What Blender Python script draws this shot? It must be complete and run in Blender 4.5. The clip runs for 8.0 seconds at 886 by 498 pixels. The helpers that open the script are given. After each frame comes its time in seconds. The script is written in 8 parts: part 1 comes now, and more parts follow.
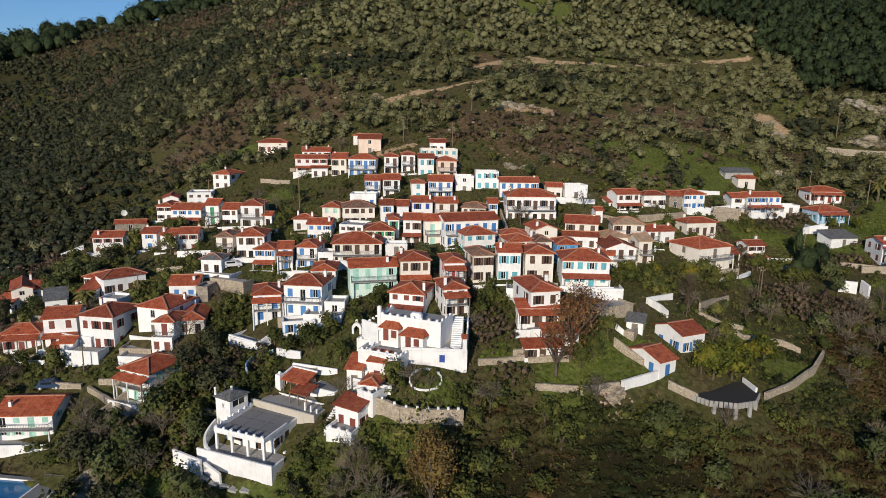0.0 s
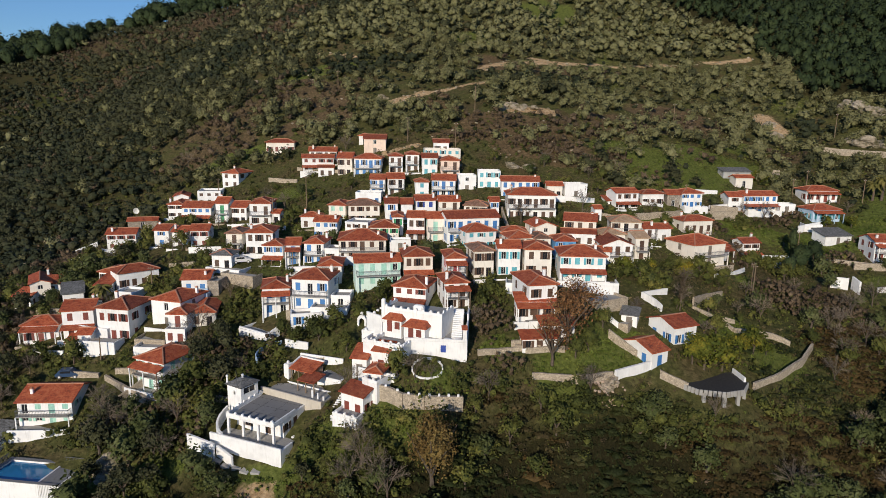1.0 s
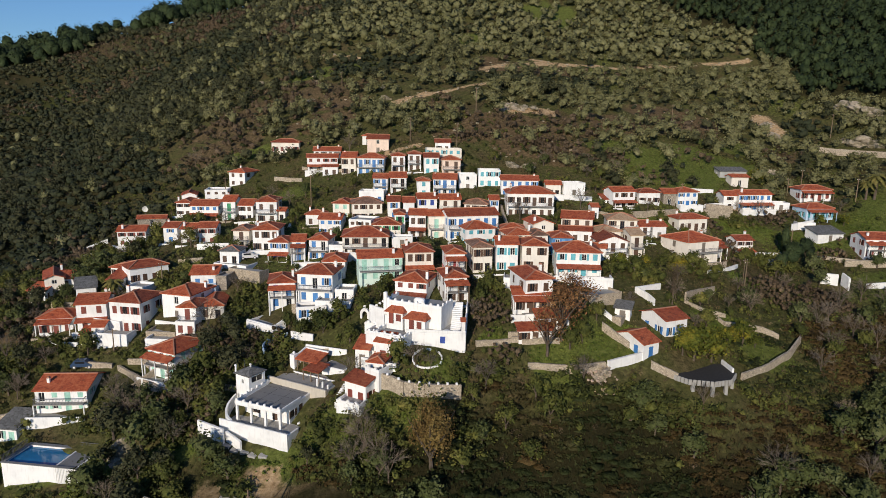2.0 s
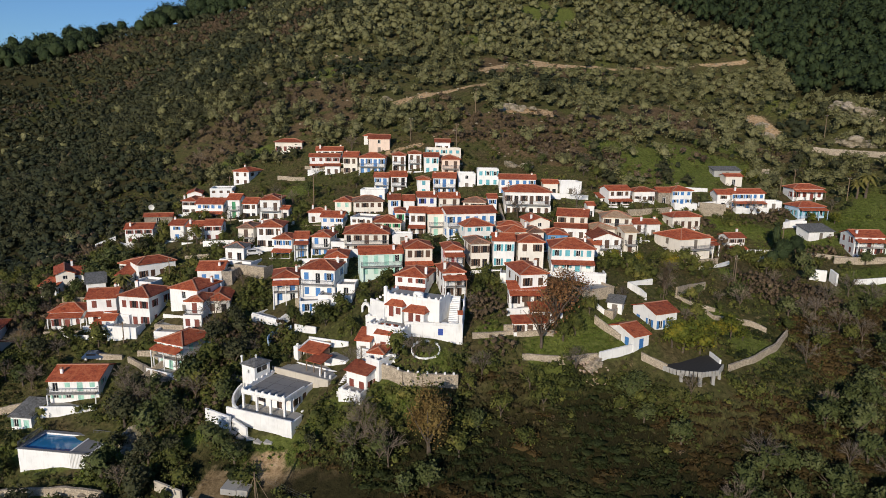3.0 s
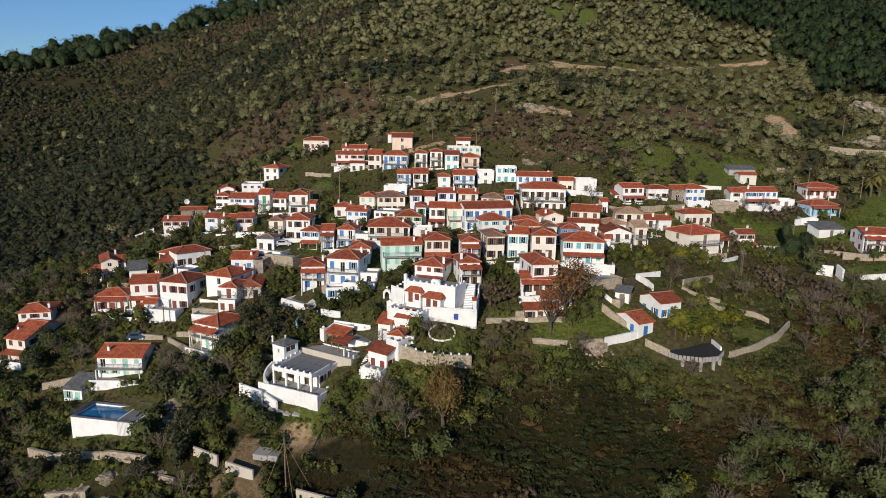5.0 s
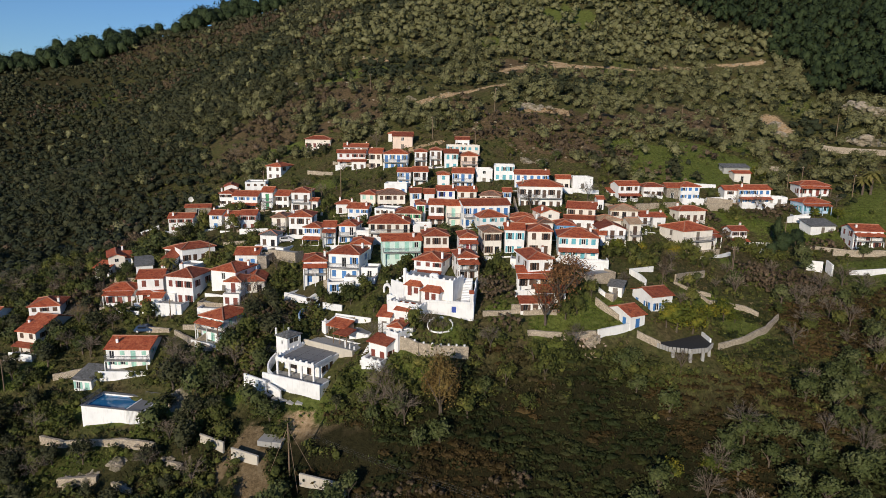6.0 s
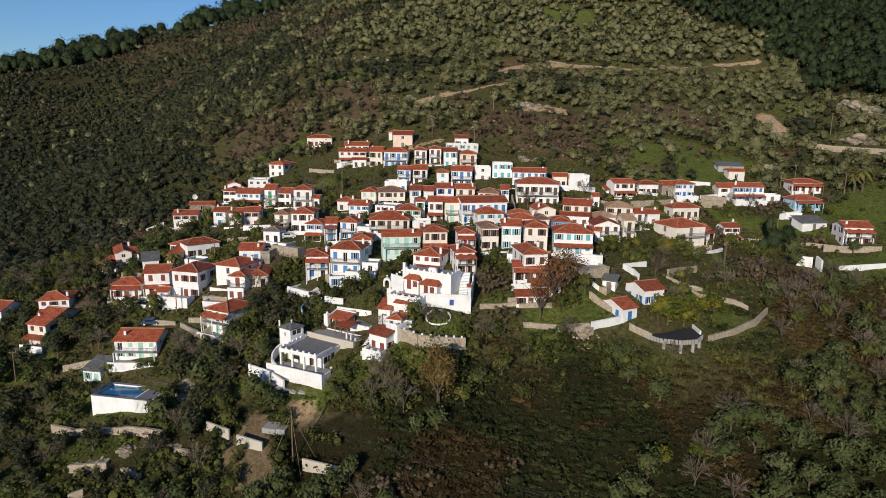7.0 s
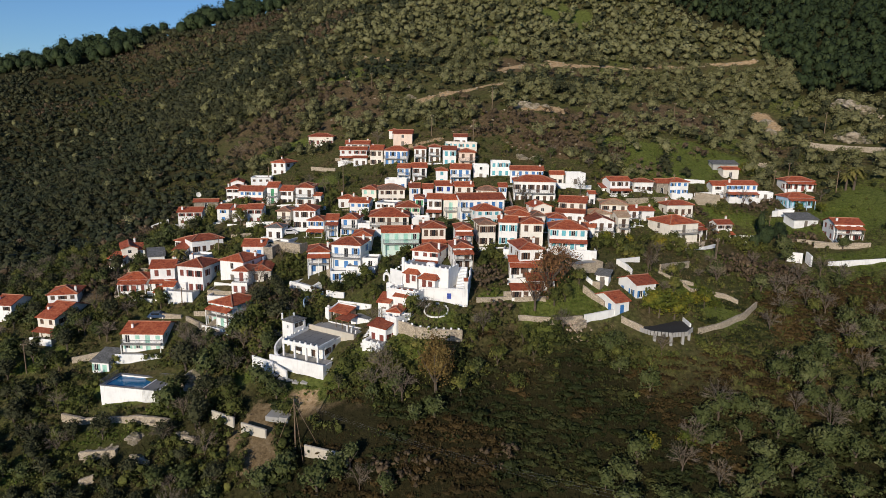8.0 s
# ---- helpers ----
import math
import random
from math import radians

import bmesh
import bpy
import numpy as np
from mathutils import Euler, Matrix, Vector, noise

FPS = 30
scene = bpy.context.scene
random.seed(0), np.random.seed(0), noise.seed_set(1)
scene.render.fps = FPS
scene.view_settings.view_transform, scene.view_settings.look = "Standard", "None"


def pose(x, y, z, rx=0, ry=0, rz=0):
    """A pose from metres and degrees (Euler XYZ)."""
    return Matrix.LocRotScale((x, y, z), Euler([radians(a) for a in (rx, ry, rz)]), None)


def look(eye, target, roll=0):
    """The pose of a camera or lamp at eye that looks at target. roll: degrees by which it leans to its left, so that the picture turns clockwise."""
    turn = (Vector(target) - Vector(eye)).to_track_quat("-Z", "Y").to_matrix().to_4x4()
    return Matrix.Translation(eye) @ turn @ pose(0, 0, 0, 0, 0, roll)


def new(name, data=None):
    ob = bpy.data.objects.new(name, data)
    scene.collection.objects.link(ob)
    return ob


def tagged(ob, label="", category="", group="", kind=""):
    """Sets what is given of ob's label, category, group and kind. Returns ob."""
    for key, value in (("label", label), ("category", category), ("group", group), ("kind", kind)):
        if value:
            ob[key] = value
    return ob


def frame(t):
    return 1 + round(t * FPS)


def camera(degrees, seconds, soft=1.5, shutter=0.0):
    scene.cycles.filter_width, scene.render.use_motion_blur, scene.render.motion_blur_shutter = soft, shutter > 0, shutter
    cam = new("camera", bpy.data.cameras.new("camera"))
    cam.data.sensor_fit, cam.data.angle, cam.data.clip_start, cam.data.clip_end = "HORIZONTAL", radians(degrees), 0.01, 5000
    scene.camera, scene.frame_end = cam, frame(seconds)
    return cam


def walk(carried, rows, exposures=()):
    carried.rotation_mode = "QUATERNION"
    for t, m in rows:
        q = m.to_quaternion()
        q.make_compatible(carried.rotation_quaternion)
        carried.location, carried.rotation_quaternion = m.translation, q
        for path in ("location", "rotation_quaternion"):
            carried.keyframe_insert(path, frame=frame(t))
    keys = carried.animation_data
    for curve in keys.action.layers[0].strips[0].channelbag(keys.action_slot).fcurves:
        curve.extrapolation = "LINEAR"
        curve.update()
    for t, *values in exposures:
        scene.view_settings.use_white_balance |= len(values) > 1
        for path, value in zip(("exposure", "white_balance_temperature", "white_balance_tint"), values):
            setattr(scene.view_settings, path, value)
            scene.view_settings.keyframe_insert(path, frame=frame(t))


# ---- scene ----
cam = camera(70, 8.0, soft=0.4)
PATH = [
    (0, (-1.648, 2.081, 34.791), (-1.536, 4.037, 34.39), 0.8),
    (0.5, (-1.414, -0.08, 34.844), (-1.312, 1.877, 34.444), 0.8),
    (1, (-1.267, -2.163, 34.843), (-1.172, -0.206, 34.443), 0.8),
    (1.5, (-1.062, -4.218, 34.817), (-0.973, -2.26, 34.418), 0.8),
    (3, (-0.367, -10.223, 34.933), (-0.289, -8.264, 34.534), 0.8),
    (3.5, (-0.145, -12.179, 34.921), (-0.071, -10.22, 34.523), 0.8),
    (4, (0.078, -14.065, 34.862), (0.125, -12.106, 34.464), 0.9),
    (4.5, (0.424, -15.927, 34.863), (0.434, -13.968, 34.463), 0.9),
    (6, (1.308, -21.395, 34.726), (1.306, -19.436, 34.324), 0.9),
    (6.5, (1.585, -23.237, 34.669), (1.581, -21.278, 34.266), 0.9),
    (7, (1.828, -25.045, 34.679), (1.823, -23.086, 34.274), 0.9),
    (7.5, (2.286, -26.901, 34.724), (2.278, -24.943, 34.318), 0.9),
    (8, (2.518, -28.738, 34.716), (2.509, -26.78, 34.308), 0.9),
]
walk(cam, [(t, look(eye, target, roll)) for t, eye, target, roll in PATH])


# ---------------------------------------------------------------- light
SUN_DIR = Vector((-0.33, -0.88, 0.32)).normalized()          # towards the sun: low, from the south-west
world = bpy.data.worlds.new("sky")
scene.world = world
world.use_nodes = True
wn = world.node_tree
sky = wn.nodes.new("ShaderNodeTexSky")
sky.sky_type = "NISHITA"
sky.sun_disc = False
sky.sun_elevation = math.asin(SUN_DIR.z)
sky.sun_rotation = math.atan2(SUN_DIR.x, SUN_DIR.y)
sky.air_density = 1.0
sky.dust_density = 0.0
sky.ozone_density = 5.0
tint = wn.nodes.new("ShaderNodeMix")
tint.data_type, tint.blend_type = "RGBA", "MULTIPLY"
tint.inputs[0].default_value, tint.inputs[7].default_value = 1.0, (0.87, 1.0, 1.17, 1)
wn.links.new(sky.outputs[0], tint.inputs[6])
wn.links.new(tint.outputs[2], wn.nodes["Background"].inputs[0])
wn.nodes["Background"].inputs[1].default_value = 0.09
sun_data = bpy.data.lights.new("sun", "SUN")
sun_data.energy, sun_data.angle, sun_data.color = 4.1, radians(0.6), (1.0, 0.89, 0.74)
sun = new("sun", sun_data)
sun.rotation_euler = SUN_DIR.to_track_quat("Z", "Y").to_euler()
sun.location = (-200, -200, 200)

# ---------------------------------------------------------------- materials
def nodes_of(name):
    m = bpy.data.materials.new(name)
    m.use_nodes = True
    t = m.node_tree
    return m, t.nodes, t.links, t.nodes["Principled BSDF"]


def noise_node(n, l, scale, detail=3.0, vec=None, rough=0.55):
    k = n.new("ShaderNodeTexNoise")
    k.inputs["Scale"].default_value, k.inputs["Detail"].default_value, k.inputs["Roughness"].default_value = scale, detail, rough
    if vec is not None:
        l.new(vec, k.inputs["Vector"])
    return k.outputs["Fac"]


def ramp_node(n, l, fac, stops):
    r = n.new("ShaderNodeValToRGB")
    e = r.color_ramp.elements
    while len(e) < len(stops):
        e.new(0.5)
    for k, (p, c) in zip(e, stops):
        k.position, k.color = p, (*c, 1)
    l.new(fac, r.inputs["Fac"])
    return r.outputs["Color"]


def mix_node(n, l, fac, a, b, mode="MIX"):
    m = n.new("ShaderNodeMix")
    m.data_type, m.blend_type = "RGBA", mode
    for sock, v in ((m.inputs[0], fac), (m.inputs[6], a), (m.inputs[7], b)):
        if isinstance(v, (float, int)):
            sock.default_value = v
        elif isinstance(v, tuple):
            sock.default_value = (*v, 1)
        else:
            l.new(v, sock)
    return m.outputs[2]


def bump_node(n, l, height, strength, dist, p):
    b = n.new("ShaderNodeBump")
    b.inputs["Strength"].default_value, b.inputs["Distance"].default_value = strength, dist
    l.new(height, b.inputs["Height"])
    l.new(b.outputs["Normal"], p.inputs["Normal"])


def spread(c, k):
    return tuple(max(0.0, min(1.0, v * k)) for v in c)


def plaster(name, c, stain=0.8, rough=0.9):
    """Lime-washed plaster: soft stains, streaks under the eaves' drip lines, fine roughness."""
    m, n, l, p = nodes_of(name)
    pos = n.new("ShaderNodeNewGeometry").outputs["Position"]
    big = noise_node(n, l, 0.45, 4, pos)
    mp = n.new("ShaderNodeMapping")
    mp.inputs["Scale"].default_value = (2.2, 2.2, 0.35)
    l.new(pos, mp.inputs["Vector"])
    streak = noise_node(n, l, 1.6, 4, mp.outputs["Vector"])
    col = ramp_node(n, l, big, [(0.3, spread(c, 0.86)), (0.5, c), (0.75, spread(c, 1.05))])
    dirt = ramp_node(n, l, streak, [(0.34, (0.55 * stain, 0.50 * stain, 0.43 * stain)), (0.46, (1, 1, 1)), (1.0, (1, 1, 1))])
    col = mix_node(n, l, 0.17, col, dirt, "MULTIPLY")
    rnd = n.new("ShaderNodeObjectInfo").outputs["Random"]
    tint = ramp_node(n, l, rnd, [(0.0, (0.92, 0.915, 0.905)), (0.5, (1, 1, 1)), (1.0, (1.0, 0.985, 0.965))])
    col = mix_node(n, l, 1.0, col, tint, "MULTIPLY")
    l.new(col, p.inputs["Base Color"])
    p.inputs["Roughness"].default_value = rough
    bump_node(n, l, noise_node(n, l, 9, 5, pos), 0.35, 0.03, p)
    return m


def tiles(name, c_low, c_mid, c_high):
    """Clay tiles: courses down the slope, sun-bleached and lichened patches."""
    m, n, l, p = nodes_of(name)
    pos = n.new("ShaderNodeNewGeometry").outputs["Position"]
    rnd = n.new("ShaderNodeObjectInfo").outputs["Random"]
    v = n.new("ShaderNodeTexVoronoi")
    v.inputs["Scale"].default_value = 3.4
    l.new(pos, v.inputs["Vector"])
    sep = n.new("ShaderNodeSeparateColor")
    l.new(v.outputs["Color"], sep.inputs[0])
    fine = noise_node(n, l, 1.1, 5, pos)
    add = n.new("ShaderNodeMath")
    add.operation = "MULTIPLY_ADD"
    add.inputs[1].default_value = 0.32
    l.new(sep.outputs[0], add.inputs[0])
    l.new(fine, add.inputs[2])
    col = ramp_node(n, l, add.outputs[0], [(0.36, c_low), (0.62, c_mid), (0.92, c_high)])
    tint = ramp_node(n, l, rnd, [(0.0, (0.62, 0.60, 0.60)), (0.35, (0.9, 0.85, 0.85)), (0.7, (1.0, 1.0, 1.0)), (1.0, (1.12, 1.05, 1.0))])
    col = mix_node(n, l, 1.0, col, tint, "MULTIPLY")
    l.new(col, p.inputs["Base Color"])
    p.inputs["Roughness"].default_value = 0.82
    w = n.new("ShaderNodeTexWave")
    w.wave_type, w.bands_direction = "BANDS", "X"
    w.inputs["Scale"].default_value = 3.2
    w.inputs["Distortion"].default_value = 0.4
    l.new(n.new("ShaderNodeTexCoord").outputs["Object"], w.inputs["Vector"])
    bump_node(n, l, w.outputs["Fac"], 0.6, 0.05, p)
    return m


def stonework(name, c, scale=2.2):
    """Rubble masonry with recessed pale joints."""
    m, n, l, p = nodes_of(name)
    pos = n.new("ShaderNodeNewGeometry").outputs["Position"]
    v = n.new("ShaderNodeTexVoronoi")
    v.feature = "DISTANCE_TO_EDGE"
    v.inputs["Scale"].default_value = scale
    l.new(pos, v.inputs["Vector"])
    v2 = n.new("ShaderNodeTexVoronoi")
    v2.inputs["Scale"].default_value = scale
    l.new(pos, v2.inputs["Vector"])
    sep = n.new("ShaderNodeSeparateColor")
    l.new(v2.outputs["Color"], sep.inputs[0])
    col = ramp_node(n, l, sep.outputs[0], [(0.0, spread(c, 0.62)), (0.5, c), (1.0, spread(c, 1.3))])
    col = mix_node(n, l, noise_node(n, l, 0.5, 4, pos), col, spread(c, 0.7))
    joint = ramp_node(n, l, v.outputs["Distance"], [(0.0, (0.45, 0.43, 0.4)), (0.08, (1, 1, 1)), (1.0, (1, 1, 1))])
    col = mix_node(n, l, 1.0, col, joint, "MULTIPLY")
    l.new(col, p.inputs["Base Color"])
    p.inputs["Roughness"].default_value = 0.95
    bump_node(n, l, v.outputs["Distance"], 0.8, 0.12, p)
    return m


def painted(name, c, rough=0.55, dapple=0.18):
    m, n, l, p = nodes_of(name)
    pos = n.new("ShaderNodeNewGeometry").outputs["Position"]
    col = ramp_node(n, l, noise_node(n, l, 3.0, 4, pos), [(0.3, spread(c, 1 - dapple)), (0.6, c), (0.85, spread(c, 1 + dapple))])
    rnd = n.new("ShaderNodeObjectInfo").outputs["Random"]
    col = mix_node(n, l, 1.0, col, ramp_node(n, l, rnd, [(0, (0.78, 0.8, 0.82)), (1, (1.1, 1.08, 1.05))]), "MULTIPLY")
    l.new(col, p.inputs["Base Color"])
    p.inputs["Roughness"].default_value = rough
    return m


def foliage(name, stops, patch=0.22, rough=0.65, vary=0.26, drift=0.5, leaf=2.6):
    """Leaves: each clump its own tone, drifting from plant to plant."""
    m, n, l, p = nodes_of(name)
    g = n.new("ShaderNodeNewGeometry")
    a = n.new("ShaderNodeMath")
    a.operation = "MULTIPLY_ADD"
    a.inputs[1].default_value = vary
    l.new(g.outputs["Random Per Island"], a.inputs[0])
    sc = n.new("ShaderNodeMath")
    sc.operation = "MULTIPLY_ADD"
    sc.inputs[1].default_value, sc.inputs[2].default_value = 1.5, -0.38 - 0.5 * drift
    l.new(noise_node(n, l, patch, 2, g.outputs["Position"]), sc.inputs[0])
    wide = n.new("ShaderNodeMath")
    wide.operation = "MULTIPLY_ADD"
    wide.inputs[1].default_value = drift
    l.new(noise_node(n, l, 0.022, 3, g.outputs["Position"]), wide.inputs[0])
    l.new(sc.outputs[0], wide.inputs[2])
    l.new(wide.outputs[0], a.inputs[2])
    col = ramp_node(n, l, a.outputs[0], stops)
    # shade in the gaps between leaf clumps, put into the colour as noise
    dapple = noise_node(n, l, leaf, 3, g.outputs["Position"], 0.7)
    col = mix_node(n, l, 1.0, col, ramp_node(n, l, dapple, [(0.36, (0.62, 0.62, 0.63)), (0.5, (0.94, 0.94, 0.94)), (0.66, (1.2, 1.2, 1.17))]), "MULTIPLY")
    l.new(col, p.inputs["Base Color"])
    p.inputs["Roughness"].default_value = rough
    p.inputs["Specular IOR Level"].default_value = 0.12
    bump_node(n, l, dapple, 0.6, 1.2 / leaf, p)
    return m


WHITE = plaster("lime_wash", (0.80, 0.797, 0.785))
WALLS = {
    "white": WHITE,
    "cream": plaster("cream_plaster", (0.76, 0.71, 0.63), 0.78),
    "pink": plaster("pink_plaster", (0.76, 0.60, 0.49), 0.8),
    "mint": plaster("mint_plaster", (0.60, 0.74, 0.68), 0.9),
    "blue": plaster("blue_wash", (0.14, 0.36, 0.62), 0.9),
    "paleblue": plaster("pale_blue_wash", (0.45, 0.58, 0.72), 0.9),
    "grey": plaster("grey_render", (0.38, 0.38, 0.36), 0.8),
    "stone": stonework("house_stone", (0.36, 0.31, 0.25)),
}
TILE = tiles("clay_tiles", (0.19, 0.040, 0.016), (0.385, 0.078, 0.027), (0.48, 0.145, 0.058))
TILE_OLD = tiles("weathered_tiles", (0.13, 0.075, 0.05), (0.24, 0.13, 0.08), (0.34, 0.22, 0.15))
TILE_TAN = tiles("ochre_tiles", (0.30, 0.19, 0.11), (0.44, 0.29, 0.17), (0.52, 0.38, 0.25))
SLATE = stonework("slate_slabs", (0.17, 0.17, 0.165), 1.6)
RIDGE = painted("ridge_mortar", (0.45, 0.21, 0.13), 0.9)
STONE = stonework("dry_stone", (0.48, 0.40, 0.30), 3.6)
CONCRETE = plaster("concrete", (0.33, 0.32, 0.30), 0.7)
DECK = plaster("terrace_screed", (0.20, 0.20, 0.20), 0.6)
TAR = painted("tarred_felt", (0.035, 0.032, 0.03), 0.9, 0.4)
GLASS, gn, gl, gp = nodes_of("window_glass")
gp.inputs["Base Color"].default_value = (0.018, 0.02, 0.024, 1)
gp.inputs["Roughness"].default_value = 0.12
SHUT = {
    "blue": painted("blue_paint", (0.055, 0.20, 0.48)),
    "navy": painted("navy_paint", (0.03, 0.07, 0.32)),
    "turq": painted("turquoise_paint", (0.12, 0.42, 0.50)),
    "mint": painted("mint_paint", (0.35, 0.62, 0.52)),
    "green": painted("green_paint", (0.04, 0.28, 0.12)),
    "dark": painted("brown_stain", (0.10, 0.055, 0.035)),
    "red": painted("oxblood_paint", (0.20, 0.05, 0.035)),
    "scarlet": painted("scarlet_paint", (0.42, 0.05, 0.06)),
    "none": painted("grey_wood", (0.20, 0.17, 0.14)),
}
FRAME = painted("white_joinery", (0.70, 0.69, 0.66))
IRON = painted("wrought_iron", (0.10, 0.10, 0.11), 0.5)
WOOD = painted("weathered_timber", (0.20, 0.14, 0.09), 0.8)
BARK = painted("bark", (0.12, 0.09, 0.065), 0.95, 0.4)
OLIVE = foliage("olive_leaves", [(0.05, (0.092, 0.091, 0.038)), (0.35, (0.137, 0.134, 0.058)), (0.65, (0.182, 0.175, 0.081)), (0.95, (0.225, 0.213, 0.110))], vary=0.22, drift=0.4, leaf=1.7)
# darker leaves with the shade of the western slope put into the colour
DIM_LEAF = foliage("shaded_tree_leaves", [(0.05, (0.034, 0.037, 0.017)), (0.4, (0.049, 0.052, 0.024)), (0.7, (0.066, 0.067, 0.032)), (0.95, (0.090, 0.087, 0.045))], vary=0.22, drift=0.4, leaf=1.7)
GROVE = foliage("young_olive_leaves", [(0.05, (0.034, 0.044, 0.013)), (0.4, (0.066, 0.080, 0.026)), (0.7, (0.100, 0.112, 0.042)), (0.95, (0.15, 0.152, 0.07))], vary=0.3)
PINE = foliage("pine_needles", [(0.2, (0.014, 0.023, 0.010)), (0.6, (0.034, 0.050, 0.019)), (0.95, (0.060, 0.078, 0.031))])
LEAF = foliage("garden_leaves", [(0.1, (0.030, 0.037, 0.010)), (0.42, (0.068, 0.077, 0.019)), (0.7, (0.122, 0.124, 0.031)), (1.0, (0.195, 0.172, 0.046))], drift=0.9)
CITRUS = foliage("citrus_leaves", [(0.15, (0.040, 0.058, 0.011)), (0.55, (0.110, 0.118, 0.018)), (0.8, (0.23, 0.185, 0.022)), (1.0, (0.38, 0.24, 0.022))], 0.35)
RUST = foliage("autumn_leaves", [(0.15, (0.09, 0.045, 0.02)), (0.5, (0.21, 0.105, 0.045)), (0.9, (0.34, 0.19, 0.08))])
OCHRE = foliage("oak_leaves", [(0.1, (0.045, 0.030, 0.011)), (0.45, (0.105, 0.066, 0.022)), (0.75, (0.17, 0.11, 0.035)), (1.0, (0.22, 0.16, 0.055))], vary=0.5)
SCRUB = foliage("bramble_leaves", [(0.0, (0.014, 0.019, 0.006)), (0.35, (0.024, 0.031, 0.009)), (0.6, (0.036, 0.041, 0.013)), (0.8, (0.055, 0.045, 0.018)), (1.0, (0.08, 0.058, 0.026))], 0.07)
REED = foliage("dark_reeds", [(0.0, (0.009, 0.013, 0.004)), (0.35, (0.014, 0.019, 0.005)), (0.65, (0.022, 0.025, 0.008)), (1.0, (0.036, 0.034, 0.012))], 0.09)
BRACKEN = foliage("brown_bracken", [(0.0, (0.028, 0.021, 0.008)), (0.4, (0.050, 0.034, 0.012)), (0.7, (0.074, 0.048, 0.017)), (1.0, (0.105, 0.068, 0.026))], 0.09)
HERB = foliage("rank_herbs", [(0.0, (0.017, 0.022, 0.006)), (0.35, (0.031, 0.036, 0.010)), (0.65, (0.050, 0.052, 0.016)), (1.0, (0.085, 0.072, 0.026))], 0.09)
TWIG = foliage("bare_twigs", [(0.2, (0.066, 0.047, 0.028)), (0.9, (0.175, 0.125, 0.078))])
PALE_TWIG = painted("pale_twigs", (0.19, 0.15, 0.11), 0.95, 0.4)
GRASS = foliage("grass_blades", [(0.1, (0.050, 0.072, 0.013)), (0.5, (0.100, 0.132, 0.023)), (0.9, (0.185, 0.195, 0.048))], 0.15)
POOL_TILE = painted("pool_tile", (0.05, 0.28, 0.50), 0.3)
WATER, wq, wl, wp = nodes_of("pool_water")
wp.inputs["Base Color"].default_value = (0.02, 0.16, 0.34, 1)
wp.inputs["Roughness"].default_value = 0.06
bump_node(wq, wl, noise_node(wq, wl, 1.5, 3, wq.new("ShaderNodeNewGeometry").outputs["Position"]), 0.15, 0.05, wp)


def rockface(name, c):
    """Bare weathered rock and earth: strata, stains and deep relief."""
    m, n, l, p = nodes_of(name)
    pos = n.new("ShaderNodeNewGeometry").outputs["Position"]
    mp = n.new("ShaderNodeMapping")
    mp.inputs["Scale"].default_value, mp.inputs["Rotation"].default_value = (0.5, 0.5, 1.8), (0.3, 0.2, 0)
    l.new(pos, mp.inputs["Vector"])
    strata = noise_node(n, l, 1.1, 6, mp.outputs["Vector"], 0.65)
    col = ramp_node(n, l, strata, [(0.32, spread(c, 0.35)), (0.46, spread(c, 0.8)), (0.6, c), (0.75, spread(c, 1.25))])
    moss = ramp_node(n, l, noise_node(n, l, 0.5, 4, pos), [(0.45, (0, 0, 0)), (0.6, (1, 1, 1))])
    l.new(mix_node(n, l, moss, col, spread((0.16, 0.14, 0.08), 1.0)), p.inputs["Base Color"])
    p.inputs["Roughness"].default_value = 0.97
    bump_node(n, l, strata, 1.0, 0.6, p)
    return m


ROCK = rockface("weathered_rock", (0.42, 0.35, 0.26))
RUBBLE = plaster("broken_masonry", (0.42, 0.32, 0.25), 0.7)
BLOND = plaster("sun_bleached_wood", (0.42, 0.27, 0.18), 0.8)
WHITE_CAR = painted("white_car_paint", (0.6, 0.6, 0.6), 0.3, 0.02)
BLUE_CAR = painted("blue_car_paint", (0.03, 0.06, 0.12), 0.3, 0.02)
STRAW = foliage("dry_grass", [(0.1, (0.07, 0.055, 0.022)), (0.5, (0.13, 0.10, 0.045)), (0.9, (0.21, 0.165, 0.085))], 0.15)
PALM = foliage("palm_fronds", [(0.2, (0.08, 0.08, 0.022)), (0.6, (0.16, 0.14, 0.04)), (0.95, (0.25, 0.20, 0.07))], 0.6)
# leaf colour kept dark to carry the shade of the ravine
MAQUIS_DIM = foliage("shaded_maquis_leaves", [(0.0, (0.020, 0.026, 0.014)), (0.4, (0.033, 0.040, 0.020)), (0.7, (0.046, 0.050, 0.025)), (1.0, (0.066, 0.062, 0.034))], 0.05)
PALE = plaster("pale_render", (0.52, 0.47, 0.39), 0.7)

# ---------------------------------------------------------------- helpers
def part(name, bm, material, parent=None, label=""):
    """Links a bmesh as one mesh object, under a thing or a part."""
    me = bpy.data.meshes.new(name)
    bm.to_mesh(me)
    bm.free()
    return shared(name, me, material, parent, label)


def shared(name, me, material, parent=None, label=""):
    if material is not None and not me.materials:
        me.materials.append(material)
    ob = new(name, me)
    if parent is not None:
        ob.parent = parent
    if label:
        ob["label"] = label
    return ob


